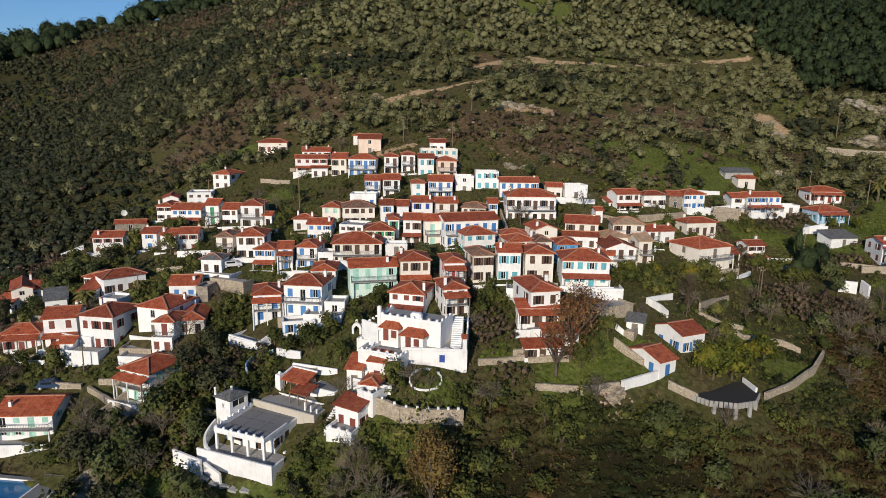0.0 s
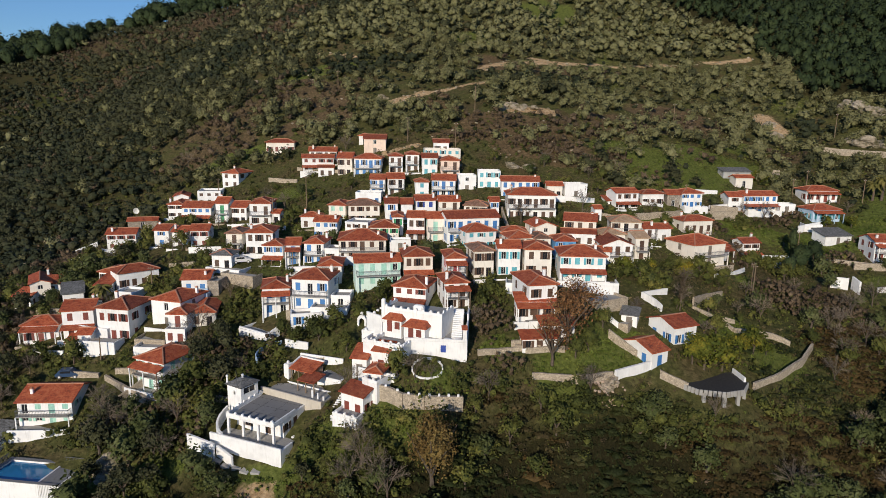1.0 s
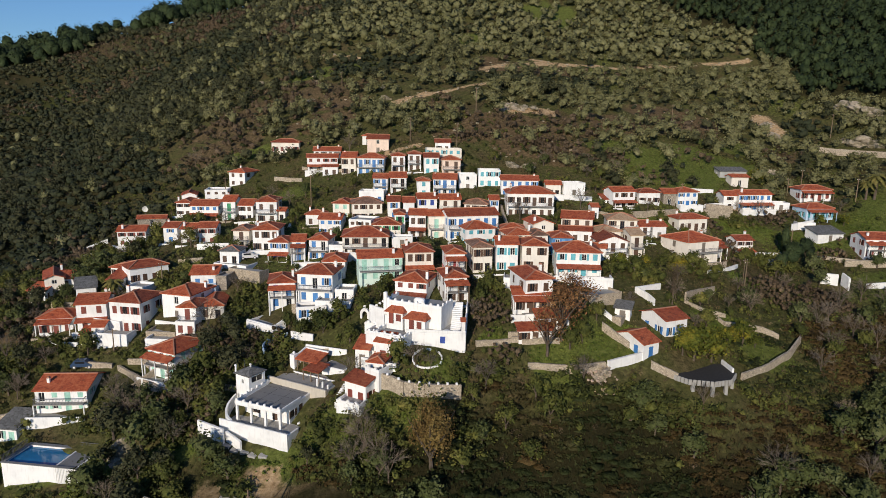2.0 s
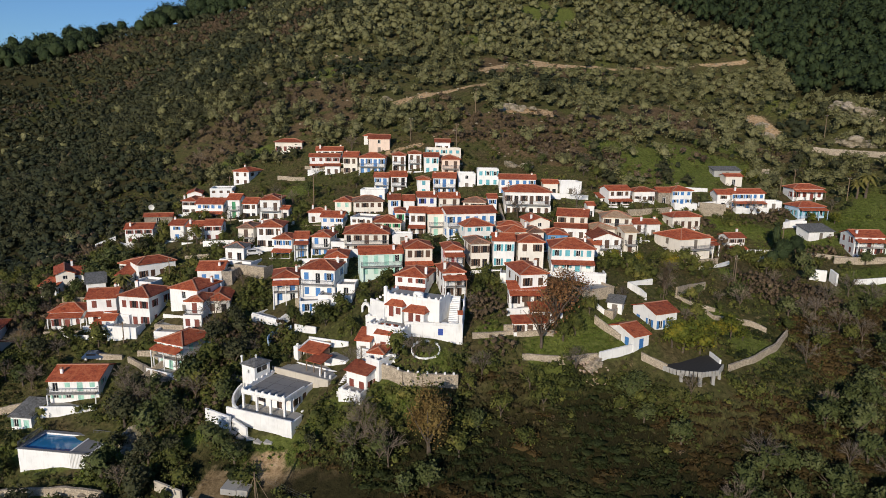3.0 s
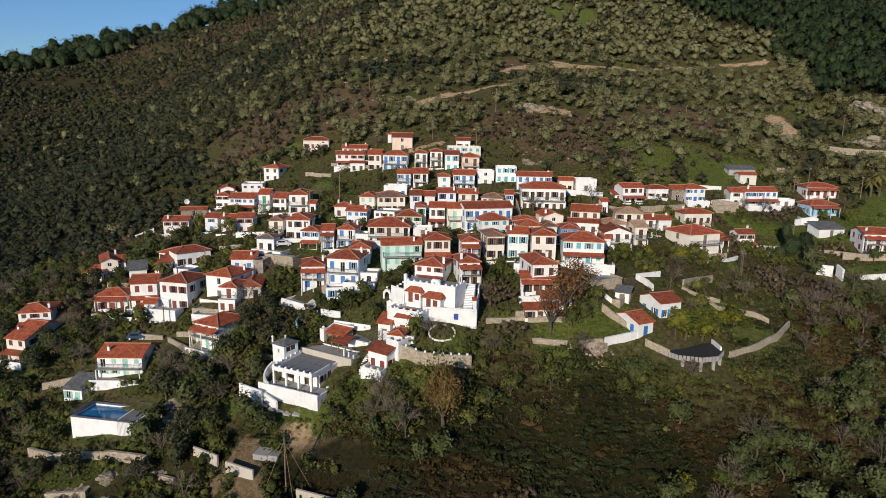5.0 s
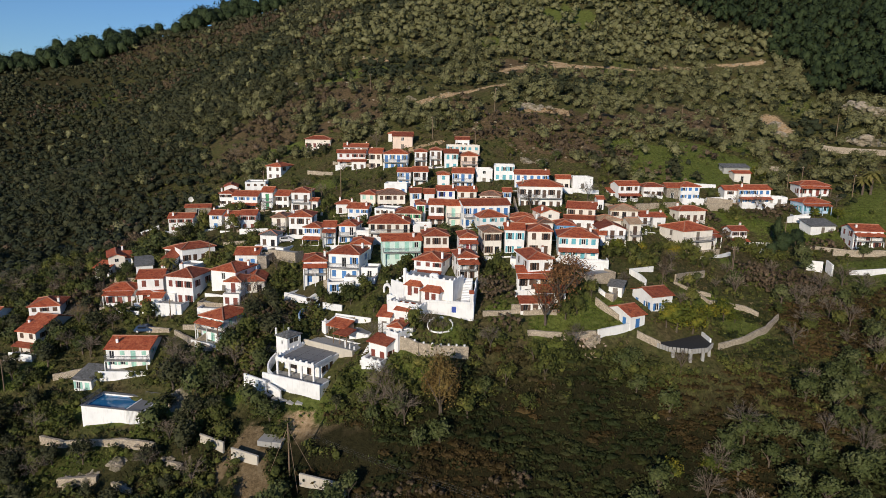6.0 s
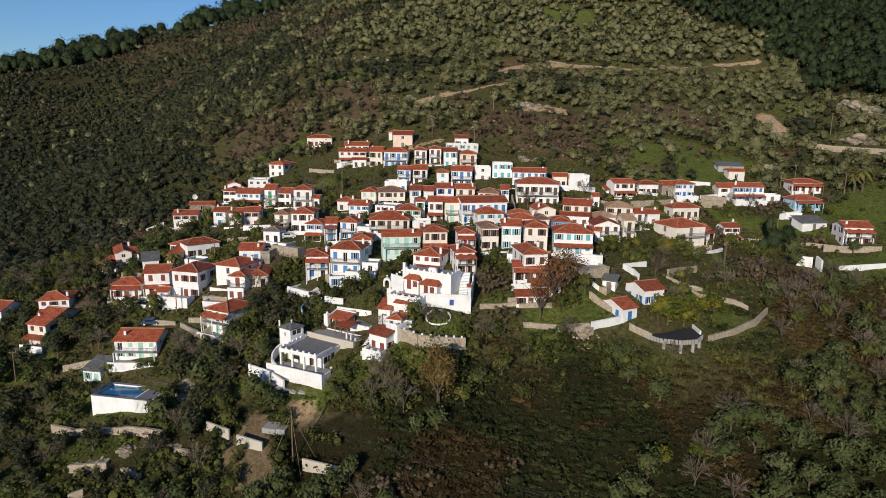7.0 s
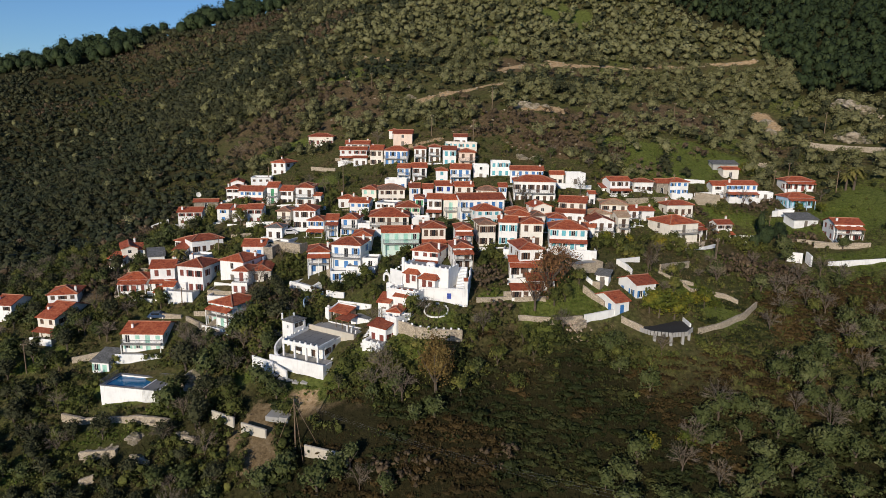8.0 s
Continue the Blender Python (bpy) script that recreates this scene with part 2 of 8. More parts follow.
def box(bm, x0, y0, z0, x1, y1, z1):
    v = [bm.verts.new((x, y, z)) for z in (z0, z1) for x, y in ((x0, y0), (x1, y0), (x1, y1), (x0, y1))]
    for f in ((3, 2, 1, 0), (4, 5, 6, 7), (0, 1, 5, 4), (1, 2, 6, 5), (2, 3, 7, 6), (3, 0, 4, 7)):
        bm.faces.new([v[i] for i in f])
    return v


def bevelled_box(x0, y0, z0, x1, y1, z1, r=0.04):
    bm = bmesh.new()
    box(bm, x0, y0, z0, x1, y1, z1)
    bmesh.ops.bevel(bm, geom=bm.edges[:], offset=r, segments=1, affect="EDGES")
    return bm


def beam(bm, a, b, r, up=Vector((0, 0, 1))):
    """A square bar from a to b."""
    a, b = Vector(a), Vector(b)
    d = (b - a).normalized()
    s = d.cross(up)
    s = s.normalized() if s.length > 1e-4 else Vector((1, 0, 0))
    u = s.cross(d)
    ring = [[bm.verts.new(p + s * r * i + u * r * j) for i, j in ((-1, -1), (1, -1), (1, 1), (-1, 1))] for p in (a, b)]
    for i in range(4):
        k = (i + 1) % 4
        bm.faces.new((ring[0][i], ring[0][k], ring[1][k], ring[1][i]))
    bm.faces.new(ring[0][::-1])
    bm.faces.new(ring[1])


def tube(bm, pts, radii, sides=6):
    """A tapered round limb through pts."""
    rings = []
    for i, p in enumerate(pts):
        d = (Vector(pts[min(i + 1, len(pts) - 1)]) - Vector(pts[max(i - 1, 0)])).normalized()
        s = d.cross(Vector((0.3, 1, 0.1))).normalized()
        u = s.cross(d)
        rings.append([bm.verts.new(Vector(p) + (s * math.cos(a) + u * math.sin(a)) * radii[i])
                      for a in [2 * math.pi * k / sides for k in range(sides)]])
    for r0, r1 in zip(rings, rings[1:]):
        for i in range(sides):
            k = (i + 1) % sides
            bm.faces.new((r0[i], r0[k], r1[k], r1[i]))
    bm.faces.new(rings[-1])


def thing(name, m, label, category, group="", kind=""):
    e = new(name)
    e.empty_display_size = 0.5
    e.matrix_world = m
    return tagged(e, label, category, group, kind)


# ---------------------------------------------------------------- the hillside
# gentle swells and hollows: (x, y, height), each NEAR_R wide
NEAR_R = 38.0
NEAR = []


def swell(*row):
    NEAR.append(row)


swell(-90, 55, -5.7)
swell(-45, 55, 3.67)
swell(0, 55, 6.53)
swell(45, 55, -11.39)
swell(90, 55, -4.07)
swell(-90, 90, 2.62)
swell(-45, 90, -4.13)
swell(0, 90, 13.01)
swell(45, 90, 13.62)
swell(90, 90, 2.93)
swell(-90, 125, 13.48)
swell(-45, 125, 7.33)
swell(0, 125, -3.7)
swell(45, 125, 0.31)
swell(90, 125, -10.47)
swell(-90, 165, -8.15)
swell(-45, 165, -1.91)
swell(0, 165, -1.44)
swell(45, 165, -0.23)
swell(90, 165, -0.06)
swell(-60, 200, 4.27)
swell(0, 200, 5.07)
swell(60, 205, 4.21)
swell(125, 200, -9.88)
# the large forms of the mountain: (x, y, radius, height)
FAR = [
    (-300, 520, 150, 44.93),
    (-130, 560, 150, 55.98),
    (-200, 380, 120, -59.26),
    (-60, 330, 110, 44.99),
    (60, 300, 90, -23.29),
    (150, 280, 90, -22.89),
    (120, 450, 160, 108.91),
    (260, 300, 140, 7.27),
    (-150, 220, 90, -5.67),
    (-20, 420, 120, -19.7),
    (-260, 150, 140, -31.25),
    (0, -40, 140, -57.72),
    (-330, 640, 120, -11.02),
    (-210, 470, 70, 4.72),
]
# small knolls and dips among the plots: (x, y, radius, height)
LOCAL = [(13, 71, 7, -2.6), (27, 94, 5, 2.0), (31, 127, 6, 1.5), (89.5, 120, 7, 1.5), (39, 72, 6, -1.5), (58, 112, 6, -1.5), (81, 131, 7, -1.3), (33.5, 93.5, 4, -1.5), (40, 90, 4, 1.0), (-18, 75, 5, -1.5), (-42, 127, 6, 1.3), (-53, 79, 6, 0.8), (0, 84, 5, 1.8), (-17, 88.5, 4.5, -1.9), (-10.5, 76, 4, 0.9), (44, 78, 5, 1.0)]
# the built-up bench of the village
BENCH = [(-52, 136, 20, 0.5), (-12, 138, 24, 0.6), (30, 134, 22, 0.6), (-8, 170, 18, 0.6), (68, 148, 20, 0.3), (-62, 168, 14, 0.4), (-58, 112, 10, 0.3)]
BASE = (9.79, 4.82, 6.97)


def rise(x, y):
    """Height of the hillside, for numbers or arrays."""
    xc, yc = np.clip(x, -480, 430), np.clip(y, -120, 720)
    z = BASE[0] + BASE[1] * xc / 100 + BASE[2] * yc / 100
    for a, b, h in NEAR:
        z = z + h * np.exp(-((xc - a) ** 2 + (yc - b) ** 2) / (2 * NEAR_R ** 2))
    for a, b, r, h in FAR + LOCAL + BENCH:
        z = z + h * np.exp(-((xc - a) ** 2 + (yc - b) ** 2) / (2 * r ** 2))
    out = np.hypot(x - xc, y - yc)
    return z + (-80 - z) * (1 - np.exp(-(out / 700) ** 2))


def rise_at(x, y):
    return float(rise(np.float64(x), np.float64(y)))


def ripple(x, y):
    """Small bumps, banks and old cultivation steps of the ground, for arrays."""
    return (0.35 * np.sin(0.31 * x + 1.3 * np.sin(0.11 * y)) * np.sin(0.27 * y + 0.9 * np.sin(0.13 * x))
            + 0.18 * np.sin(0.83 * x + 0.4 * y) * np.sin(0.71 * y - 0.3 * x + 1.7))


def ground_at(x, y):
    return rise_at(x, y) + float(ripple(np.float64(x), np.float64(y)))


def axis(core0, core1, step, lo, hi):
    c = list(np.arange(core0, core1 + 0.1, step))
    a, s = core0, step
    while a > lo:
        s *= 1.16
        a -= s
        c.insert(0, a)
    b, s = core1, step
    while b < hi:
        s *= 1.16
        b += s
        c.append(b)
    return np.array(c)


def wavy(x, y, f, ph):
    return np.sin(f * x + ph + 1.7 * np.sin(0.6 * f * y + ph)) * np.sin(0.9 * f * y - ph + 1.3 * np.sin(0.7 * f * x))


# green plots: (x, y, half width, half depth)
MEADOWS = [(-35, 166, 7, 5), (20, 84, 4, 7), (70, 172, 14, 5), (122, 150, 9, 10), (112, 123, 18, 3), (58, 93, 5, 4), (-4, 74, 8, 3), (-20, 73, 4, 3), (78, 186, 16, 5), (30, 88, 6, 4), (-62, 73, 8, 3)]


# patches of the mountain: e bare earth, t leafless scrub, m dark maquis, g grass; (kind, x, y, half width, half depth)
LAND = []


def patch(*row):
    LAND.append(row)


patch("e", -186, 474, 14, 12)
patch("e", -142, 502, 22, 7)
patch("t", -237, 487, 26, 14)
patch("g", -317, 474, 40, 6)
patch("e", -290, 449, 26, 5)
patch("g", -238, 402, 26, 13)
patch("e", -34, 207, 12, 6)
patch("t", -67, 208, 17, 9)
patch("e", 29, 192, 13, 6)
patch("t", 67, 170, 6, 4)
patch("t", 82, 188, 6, 5)
patch("g", 90, 184, 20, 7)
patch("g", -35, 255, 17, 5)
patch("t", -150, 480, 40, 16)
patch("t", -217, 476, 33, 19)
patch("t", -139, 452, 37, 18)
patch("t", -66, 344, 13, 24)
patch("e", -53, 253, 16, 6)
patch("t", -43, 232, 22, 9)
patch("m", -28, 251, 27, 8)
patch("m", -89, 312, 21, 23)
patch("m", -143, 393, 37, 26)
patch("t", -69, 227, 16, 9)
patch("g", -56, 198, 9, 4)
patch("m", -232, 408, 49, 17)
patch("t", -193, 409, 31, 16)
patch("t", -254, 406, 20, 10)
patch("e", 28, 254, 9, 7)
patch("e", 48, 251, 29, 4)
patch("m", 43, 234, 28, 6)
patch("t", 20, 196, 11, 5)
patch("e", 26, 198, 11, 5)
patch("t", 44, 196, 14, 6)
patch("e", 68, 205, 14, 6)
patch("e", 91, 222, 17, 7)
patch("t", 95, 209, 10, 5)
patch("g", 86, 192, 13, 5)
patch("g", 103, 203, 11, 5)
patch("t", 119, 197, 7, 5)
patch("g", 64, 315, 13, 12)
patch("g", 25, 281, 8, 6)
patch("t", 4, 209, 8, 5)
patch("m", -43, 341, 21, 11)
patch("m", 135, 216, 11, 7)
patch("e", -28, 220, 9, 4)
patch("t", -189, 504, 16, 4)
patch("g", -14, 77, 2, 2)
patch("g", -4, 78, 5, 2)
patch("g", 3, 83, 3, 2)
patch("g", 93, 141, 4, 3)
patch("g", 28, 91, 2, 2)
patch("g", -66, 84, 8, 2)
patch("g", -82, 94, 7, 3)
patch("g", -44, 78, 6, 3)
patch("g", -56, 74, 9, 2)
patch("g", -37, 79, 5, 2)
patch("g", -20, 74, 6, 2)
patch("g", -69, 71, 6, 3)
patch("g", -12, 77, 2, 2)
patch("g", 101, 118, 7, 2)
patch("g", -55, 81, 5, 2)
patch("g", 45, 93, 6, 2)
patch("g", 54, 99, 5, 4)
patch("g", 34, 93, 3, 2)
patch("g", 97, 146, 5, 2)
patch("g", 68, 120, 3, 3)
patch("g", -37, 93, 6, 2)
patch("g", 12, 89, 3, 2)
patch("e", 36, 183, 13, 6)
patch("e", 48, 176, 10, 4)
patch("e", 14, 190, 9, 4)
patch("e", -80, 147, 8, 5)
patch("e", -90, 152, 8, 5)
patch("e", -77, 134, 6, 4)
patch("e", -77, 114, 6, 4)
patch("g", 62, 186, 10, 4)
patch("g", 79, 149, 7, 3)
patch("g", 86, 146, 6, 3)
patch("g", 95, 141, 7, 4)
patch("g", 113, 149, 7, 6)
patch("g", 108, 140, 5, 5)
patch("g", 58, 146, 6, 2)
patch("g", 74, 176, 14, 5)


def land(kind, x, y):
    """How much of one kind of patch covers a spot, 0 to 1, with ragged edges."""
    m = np.zeros_like(x)
    rag = 0.35 * wavy(x, y, 0.16, 0.3) + 0.25 * wavy(x, y, 0.41, 1.9)
    for k, a, b, rx, ry in LAND:
        if k == kind:
            m = np.maximum(m, np.clip(1.7 - ((x - a) / rx) ** 2 - ((y - b) / ry) ** 2 + rag, 0, 1))
    return m


def green(x, y):
    """How grassy the ground is, 0 to 1: the meadows and garden plots."""
    g = 0.2 + 0.26 * wavy(x, y, 0.045, 0.4) + 0.16 * wavy(x, y, 0.17, 2.1) - 0.22 * ((y > 160) & (x < 62))
    for a, b, rx, ry in MEADOWS:
        g = g + 0.75 * np.exp(-(((x - a) / rx) ** 2 + ((y - b) / ry) ** 2) ** 1.5)
    return np.clip(np.maximum(g, land("g", x, y)), 0, 1)


TRACKS = [  # (x0, y0, x1, y1, half width): cut banks and dirt tracks over the hill
    (-8, 214, 3, 218, 1.7),
    (3, 218, 11, 222, 1.2),
    (11, 222, 24, 231, 0.7),
    (29, 207, 43, 206.5, 2.4),
    (27, 248, 48, 259, 1.7),
    (48, 259, 78, 266, 1.1),
    (45, 262, 72, 264, 1),
    (72, 264, 108, 269, 1.2),
    (116, 271, 142, 273, 1.2),
    (126, 228, 126, 217, 3.2),
    (-42, 275, -24, 264, 0.9),
    (-302, 451, -244, 439, 1.6),
    (-10, 180, 0, 184, 0.8),
    (83, 157, 98, 160, 1),
    (24, 245, 31, 240, 1.4),
    (-29, 71, -25, 60, 1.9),
]
# the dirt track and the ochre banks below the terrace house
TRACKS += [(-29.7, 70.4, -32.0, 68.0, 0.55), (-32.0, 68.0, -31.6, 64.9, 0.55), (-31.6, 64.9, -28.8, 61.4, 0.6), (-28.8, 61.4, -26.4, 59.2, 0.6)]
TRACKS += [(-20.5, 70.3, -14.5, 68.3, 1.7), (-14.5, 68.3, -9.6, 65.9, 1.7), (-24.4, 74.2, -19.1, 72.6, 0.9)]


def bare(x, y):
    """How bare and sandy the ground is: dirt tracks and cut banks."""
    b = np.zeros_like(x)
    wob = 2.0 * wavy(x, y, 0.09, 1.0)
    for x0, y0, x1, y1, r in TRACKS:
        dx, dy = x1 - x0, y1 - y0
        s = np.clip(((x - x0) * dx + (y - y0) * dy) / (dx * dx + dy * dy), 0, 1)
        d = np.hypot(x - x0 - s * dx, y + wob - y0 - s * dy)
        b = np.maximum(b, np.clip(1.6 - d / r, 0, 1))
    return b


def pine_land(x, y):
    left = ((y > 476 + 6 * np.sin(x * 0.05)) & (x < -243)) | ((y > 511 + 4 * np.sin(x * 0.1)) & (x > -218) & (x < -90))
    right = (x > 108) & ((y > 333 - 1.69 * (x - 123) + 10 * np.sin(x * 0.09)) | ((x > 150 + 4 * np.sin(y * 0.2)) & (y > 226 + 0.6 * (170 - x))))
    return left | right


def ground_material():
    m, n, l, p = nodes_of("hillside_soil")
    pos = n.new("ShaderNodeNewGeometry").outputs["Position"]
    cov = n.new("ShaderNodeVertexColor")
    cov.layer_name = "cover"
    sep = n.new("ShaderNodeSeparateColor")
    l.new(cov.outputs["Color"], sep.inputs[0])
    fine = noise_node(n, l, 1.3, 6, pos)
    mid = noise_node(n, l, 0.16, 4, pos)
    earth = ramp_node(n, l, fine, [(0.3, (0.044, 0.032, 0.016)), (0.5, (0.084, 0.061, 0.031)), (0.75, (0.15, 0.108, 0.057))])
    dry = ramp_node(n, l, fine, [(0.3, (0.040, 0.043, 0.014)), (0.55, (0.076, 0.077, 0.025)), (0.8, (0.138, 0.124, 0.050))])
    col = mix_node(n, l, ramp_node(n, l, mid, [(0.34, (0.25, 0.25, 0.25)), (0.58, (1, 1, 1))]), earth, dry)
    turf = ramp_node(n, l, fine, [(0.28, (0.050, 0.062, 0.014)), (0.5, (0.098, 0.116, 0.027)), (0.75, (0.155, 0.165, 0.047))])
    sandy = ramp_node(n, l, fine, [(0.3, (0.24, 0.155, 0.08)), (0.55, (0.43, 0.30, 0.17)), (0.8, (0.56, 0.43, 0.28))])
    jag = n.new("ShaderNodeMath")
    jag.operation = "MULTIPLY_ADD"
    jag.inputs[1].default_value, jag.inputs[2].default_value = 0.8, -0.4
    l.new(fine, jag.inputs[0])
    russet = ramp_node(n, l, fine, [(0.3, (0.062, 0.044, 0.023)), (0.55, (0.125, 0.086, 0.046)), (0.8, (0.21, 0.15, 0.085))])
    for ch, layer in ((2, russet), (0, turf), (1, sandy)):
        a = n.new("ShaderNodeMath")
        a.operation = "ADD"
        l.new(sep.outputs[ch], a.inputs[0])
        l.new(jag.outputs[0], a.inputs[1])
        r = n.new("ShaderNodeMapRange")
        r.inputs[1].default_value, r.inputs[2].default_value = 0.35, 0.65
        l.new(a.outputs[0], r.inputs[0])
        col = mix_node(n, l, r.outputs[0], col, layer)
    # dark layer: litter under the plants, and the ravine's shade as ground colour
    litter_shade = ramp_node(n, l, fine, [(0.3, (0.014, 0.013, 0.005)), (0.6, (0.026, 0.023, 0.009)), (0.85, (0.045, 0.036, 0.016))])
    col = mix_node(n, l, cov.outputs["Alpha"], litter_shade, col)
    l.new(col, p.inputs["Base Color"])
    p.inputs["Roughness"].default_value = 0.97
    p.inputs["Specular IOR Level"].default_value = 0.1
    bump_node(n, l, noise_node(n, l, 2.5, 6, pos), 0.8, 0.25, p)
    return m


def build_ground():
    xs, ys = axis(-130, 170, 2.0, -4200, 4200), axis(35, 270, 2.0, -1500, 4200)
    gx, gy = np.meshgrid(xs, ys)
    gz = rise(gx, gy) + ripple(gx, gy)
    co = np.stack([gx, gy, gz], -1).reshape(-1, 3)
    nx, ny = len(xs), len(ys)
    i = (np.arange(ny - 1)[:, None] * nx + np.arange(nx - 1)[None]).ravel()
    quads = np.stack([i, i + 1, i + nx + 1, i + nx], 1)
    me = mesh_from("ground", co, quads)
    col = np.zeros((len(co), 4), np.float32)
    px, py = co[:, 0], co[:, 1]
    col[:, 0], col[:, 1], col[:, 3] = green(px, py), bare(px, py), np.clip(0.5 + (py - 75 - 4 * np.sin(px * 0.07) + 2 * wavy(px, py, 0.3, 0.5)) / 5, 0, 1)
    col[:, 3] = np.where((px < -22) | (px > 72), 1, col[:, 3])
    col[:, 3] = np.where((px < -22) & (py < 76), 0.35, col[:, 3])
    # ravine ground coloured darker in place of the slope's shade
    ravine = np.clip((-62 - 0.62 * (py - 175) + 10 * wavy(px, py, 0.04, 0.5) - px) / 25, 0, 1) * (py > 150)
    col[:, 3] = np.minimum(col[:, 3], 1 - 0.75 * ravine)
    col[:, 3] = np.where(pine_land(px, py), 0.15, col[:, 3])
    col[:, 2] = np.maximum(land("e", px, py), 0.6 * land("t", px, py))
    layer = me.color_attributes.new("cover", "FLOAT_COLOR", "POINT")
    layer.data.foreach_set("color", col.ravel())
    me.polygons.foreach_set("use_smooth", np.ones(len(quads), bool))
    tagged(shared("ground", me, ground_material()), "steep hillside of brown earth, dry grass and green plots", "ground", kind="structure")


def mesh_from(name, co, faces):
    """A mesh from arrays: points (n, 3) and equal-sided faces (m, k)."""
    me = bpy.data.meshes.new(name)
    m, k = faces.shape
    me.vertices.add(len(co))
    me.vertices.foreach_set("co", np.ascontiguousarray(co, np.float32).ravel())
    me.loops.add(m * k)
    me.loops.foreach_set("vertex_index", faces.ravel().astype(np.int32))
    me.polygons.add(m)
    me.polygons.foreach_set("loop_start", np.arange(0, m * k, k, dtype=np.int32))
    me.polygons.foreach_set("loop_total", np.full(m, k, np.int32))
    me.update(calc_edges=True)
    return me


build_ground()

# ---------------------------------------------------------------- houses
WALL_FOOT = []     # strips along the garden walls, kept free of low plants
FOOT = []          # footprints, to keep the plants out of the houses
OPENINGS = {}
ROOFS = {"hip": ("hipped", "terracotta-tiled"), "gable": ("pitched", "terracotta-tiled"), "front": ("pitched", "terracotta-tiled"),
         "shed": ("lean-to", "terracotta-tiled"), "flat": ("flat", "screeded"), "scallop": ("flat", "scalloped-parapet")}
WALL_WORDS = {"white": "whitewashed", "cream": "cream-plastered", "pink": "pink-plastered", "mint": "mint-green plastered", "blue": "bright blue washed",
              "paleblue": "pale blue washed", "grey": "grey rendered", "stone": "rubble-stone"}
SHUT_WORDS = {"blue": "blue shutters", "navy": "navy blue shutters", "turq": "turquoise shutters", "mint": "mint-green shutters", "green": "green shutters",
              "dark": "dark brown shutters", "red": "oxblood-red shutters", "scarlet": "scarlet shutters", "none": "few openings"}


def opening_meshes(w, h, door, colour):
    """Frame, pane and shutter leaf meshes for one size of opening, made once."""
    key = (round(w, 2), round(h, 2), door, colour)
    if key not in OPENINGS:
        bm = bmesh.new()
        t = 0.07
        box(bm, -w / 2, 0.06, 0, -w / 2 + t, 0.14, h)
        box(bm, w / 2 - t, 0.06, 0, w / 2, 0.14, h)
        box(bm, -w / 2 + t, 0.06, h - t, w / 2 - t, 0.14, h)
        box(bm, -w / 2 + t, 0.06, 0, w / 2 - t, 0.14, t)
        box(bm, -0.03, 0.07, t, 0.03, 0.13, h - t)
        frame_me = bpy.data.meshes.new("window_frame")
        bm.to_mesh(frame_me)
        bm.free()
        bm = bmesh.new()
        box(bm, -w / 2 + t, 0.125, t, w / 2 - t, 0.15, h - t)
        pane_me = bpy.data.meshes.new("pane")
        bm.to_mesh(pane_me)
        bm.free()
        bm = bmesh.new()
        lw = w / 2 - 0.01
        box(bm, 0, 0, 0.01, 0.07, 0.045, h - 0.01)
        box(bm, lw - 0.07, 0, 0.01, lw, 0.045, h - 0.01)
        for z0 in (0.01, h * 0.5 - 0.04, h - 0.09):
            box(bm, 0.07, 0, z0, lw - 0.07, 0.045, z0 + 0.08)
        box(bm, 0.07, 0.02, 0.05, lw - 0.07, 0.035, h - 0.05)
        leaf_me = bpy.data.meshes.new("shutter")
        bm.to_mesh(leaf_me)
        bm.free()
        OPENINGS[key] = frame_me, pane_me, leaf_me
    return OPENINGS[key]


def put_opening(parent, m, w, h, door, colour, closed, rng):
    fr, pa, le = opening_meshes(w, h, door, colour)
    o = shared("door" if door else "window", fr, FRAME if colour in ("none", "mint", "turq", "blue") else SHUT["dark"], parent)
    o.matrix_local = m
    if closed:
        for s in (-1, 1):
            k = shared("shutter", le, SHUT[colour], o)
            k.matrix_local = pose(-w / 2 + 0.01 if s < 0 else 0.0, 0.0, 0)
    else:
        shared("pane", pa, GLASS, o)
        if colour != "none" and not door:
            for s in (-1, 1):
                k = shared("shutter", le, SHUT[colour], o)
                k.matrix_local = pose(-w - 0.0 if s < 0 else w / 2 + 0.01, -0.06, 0)


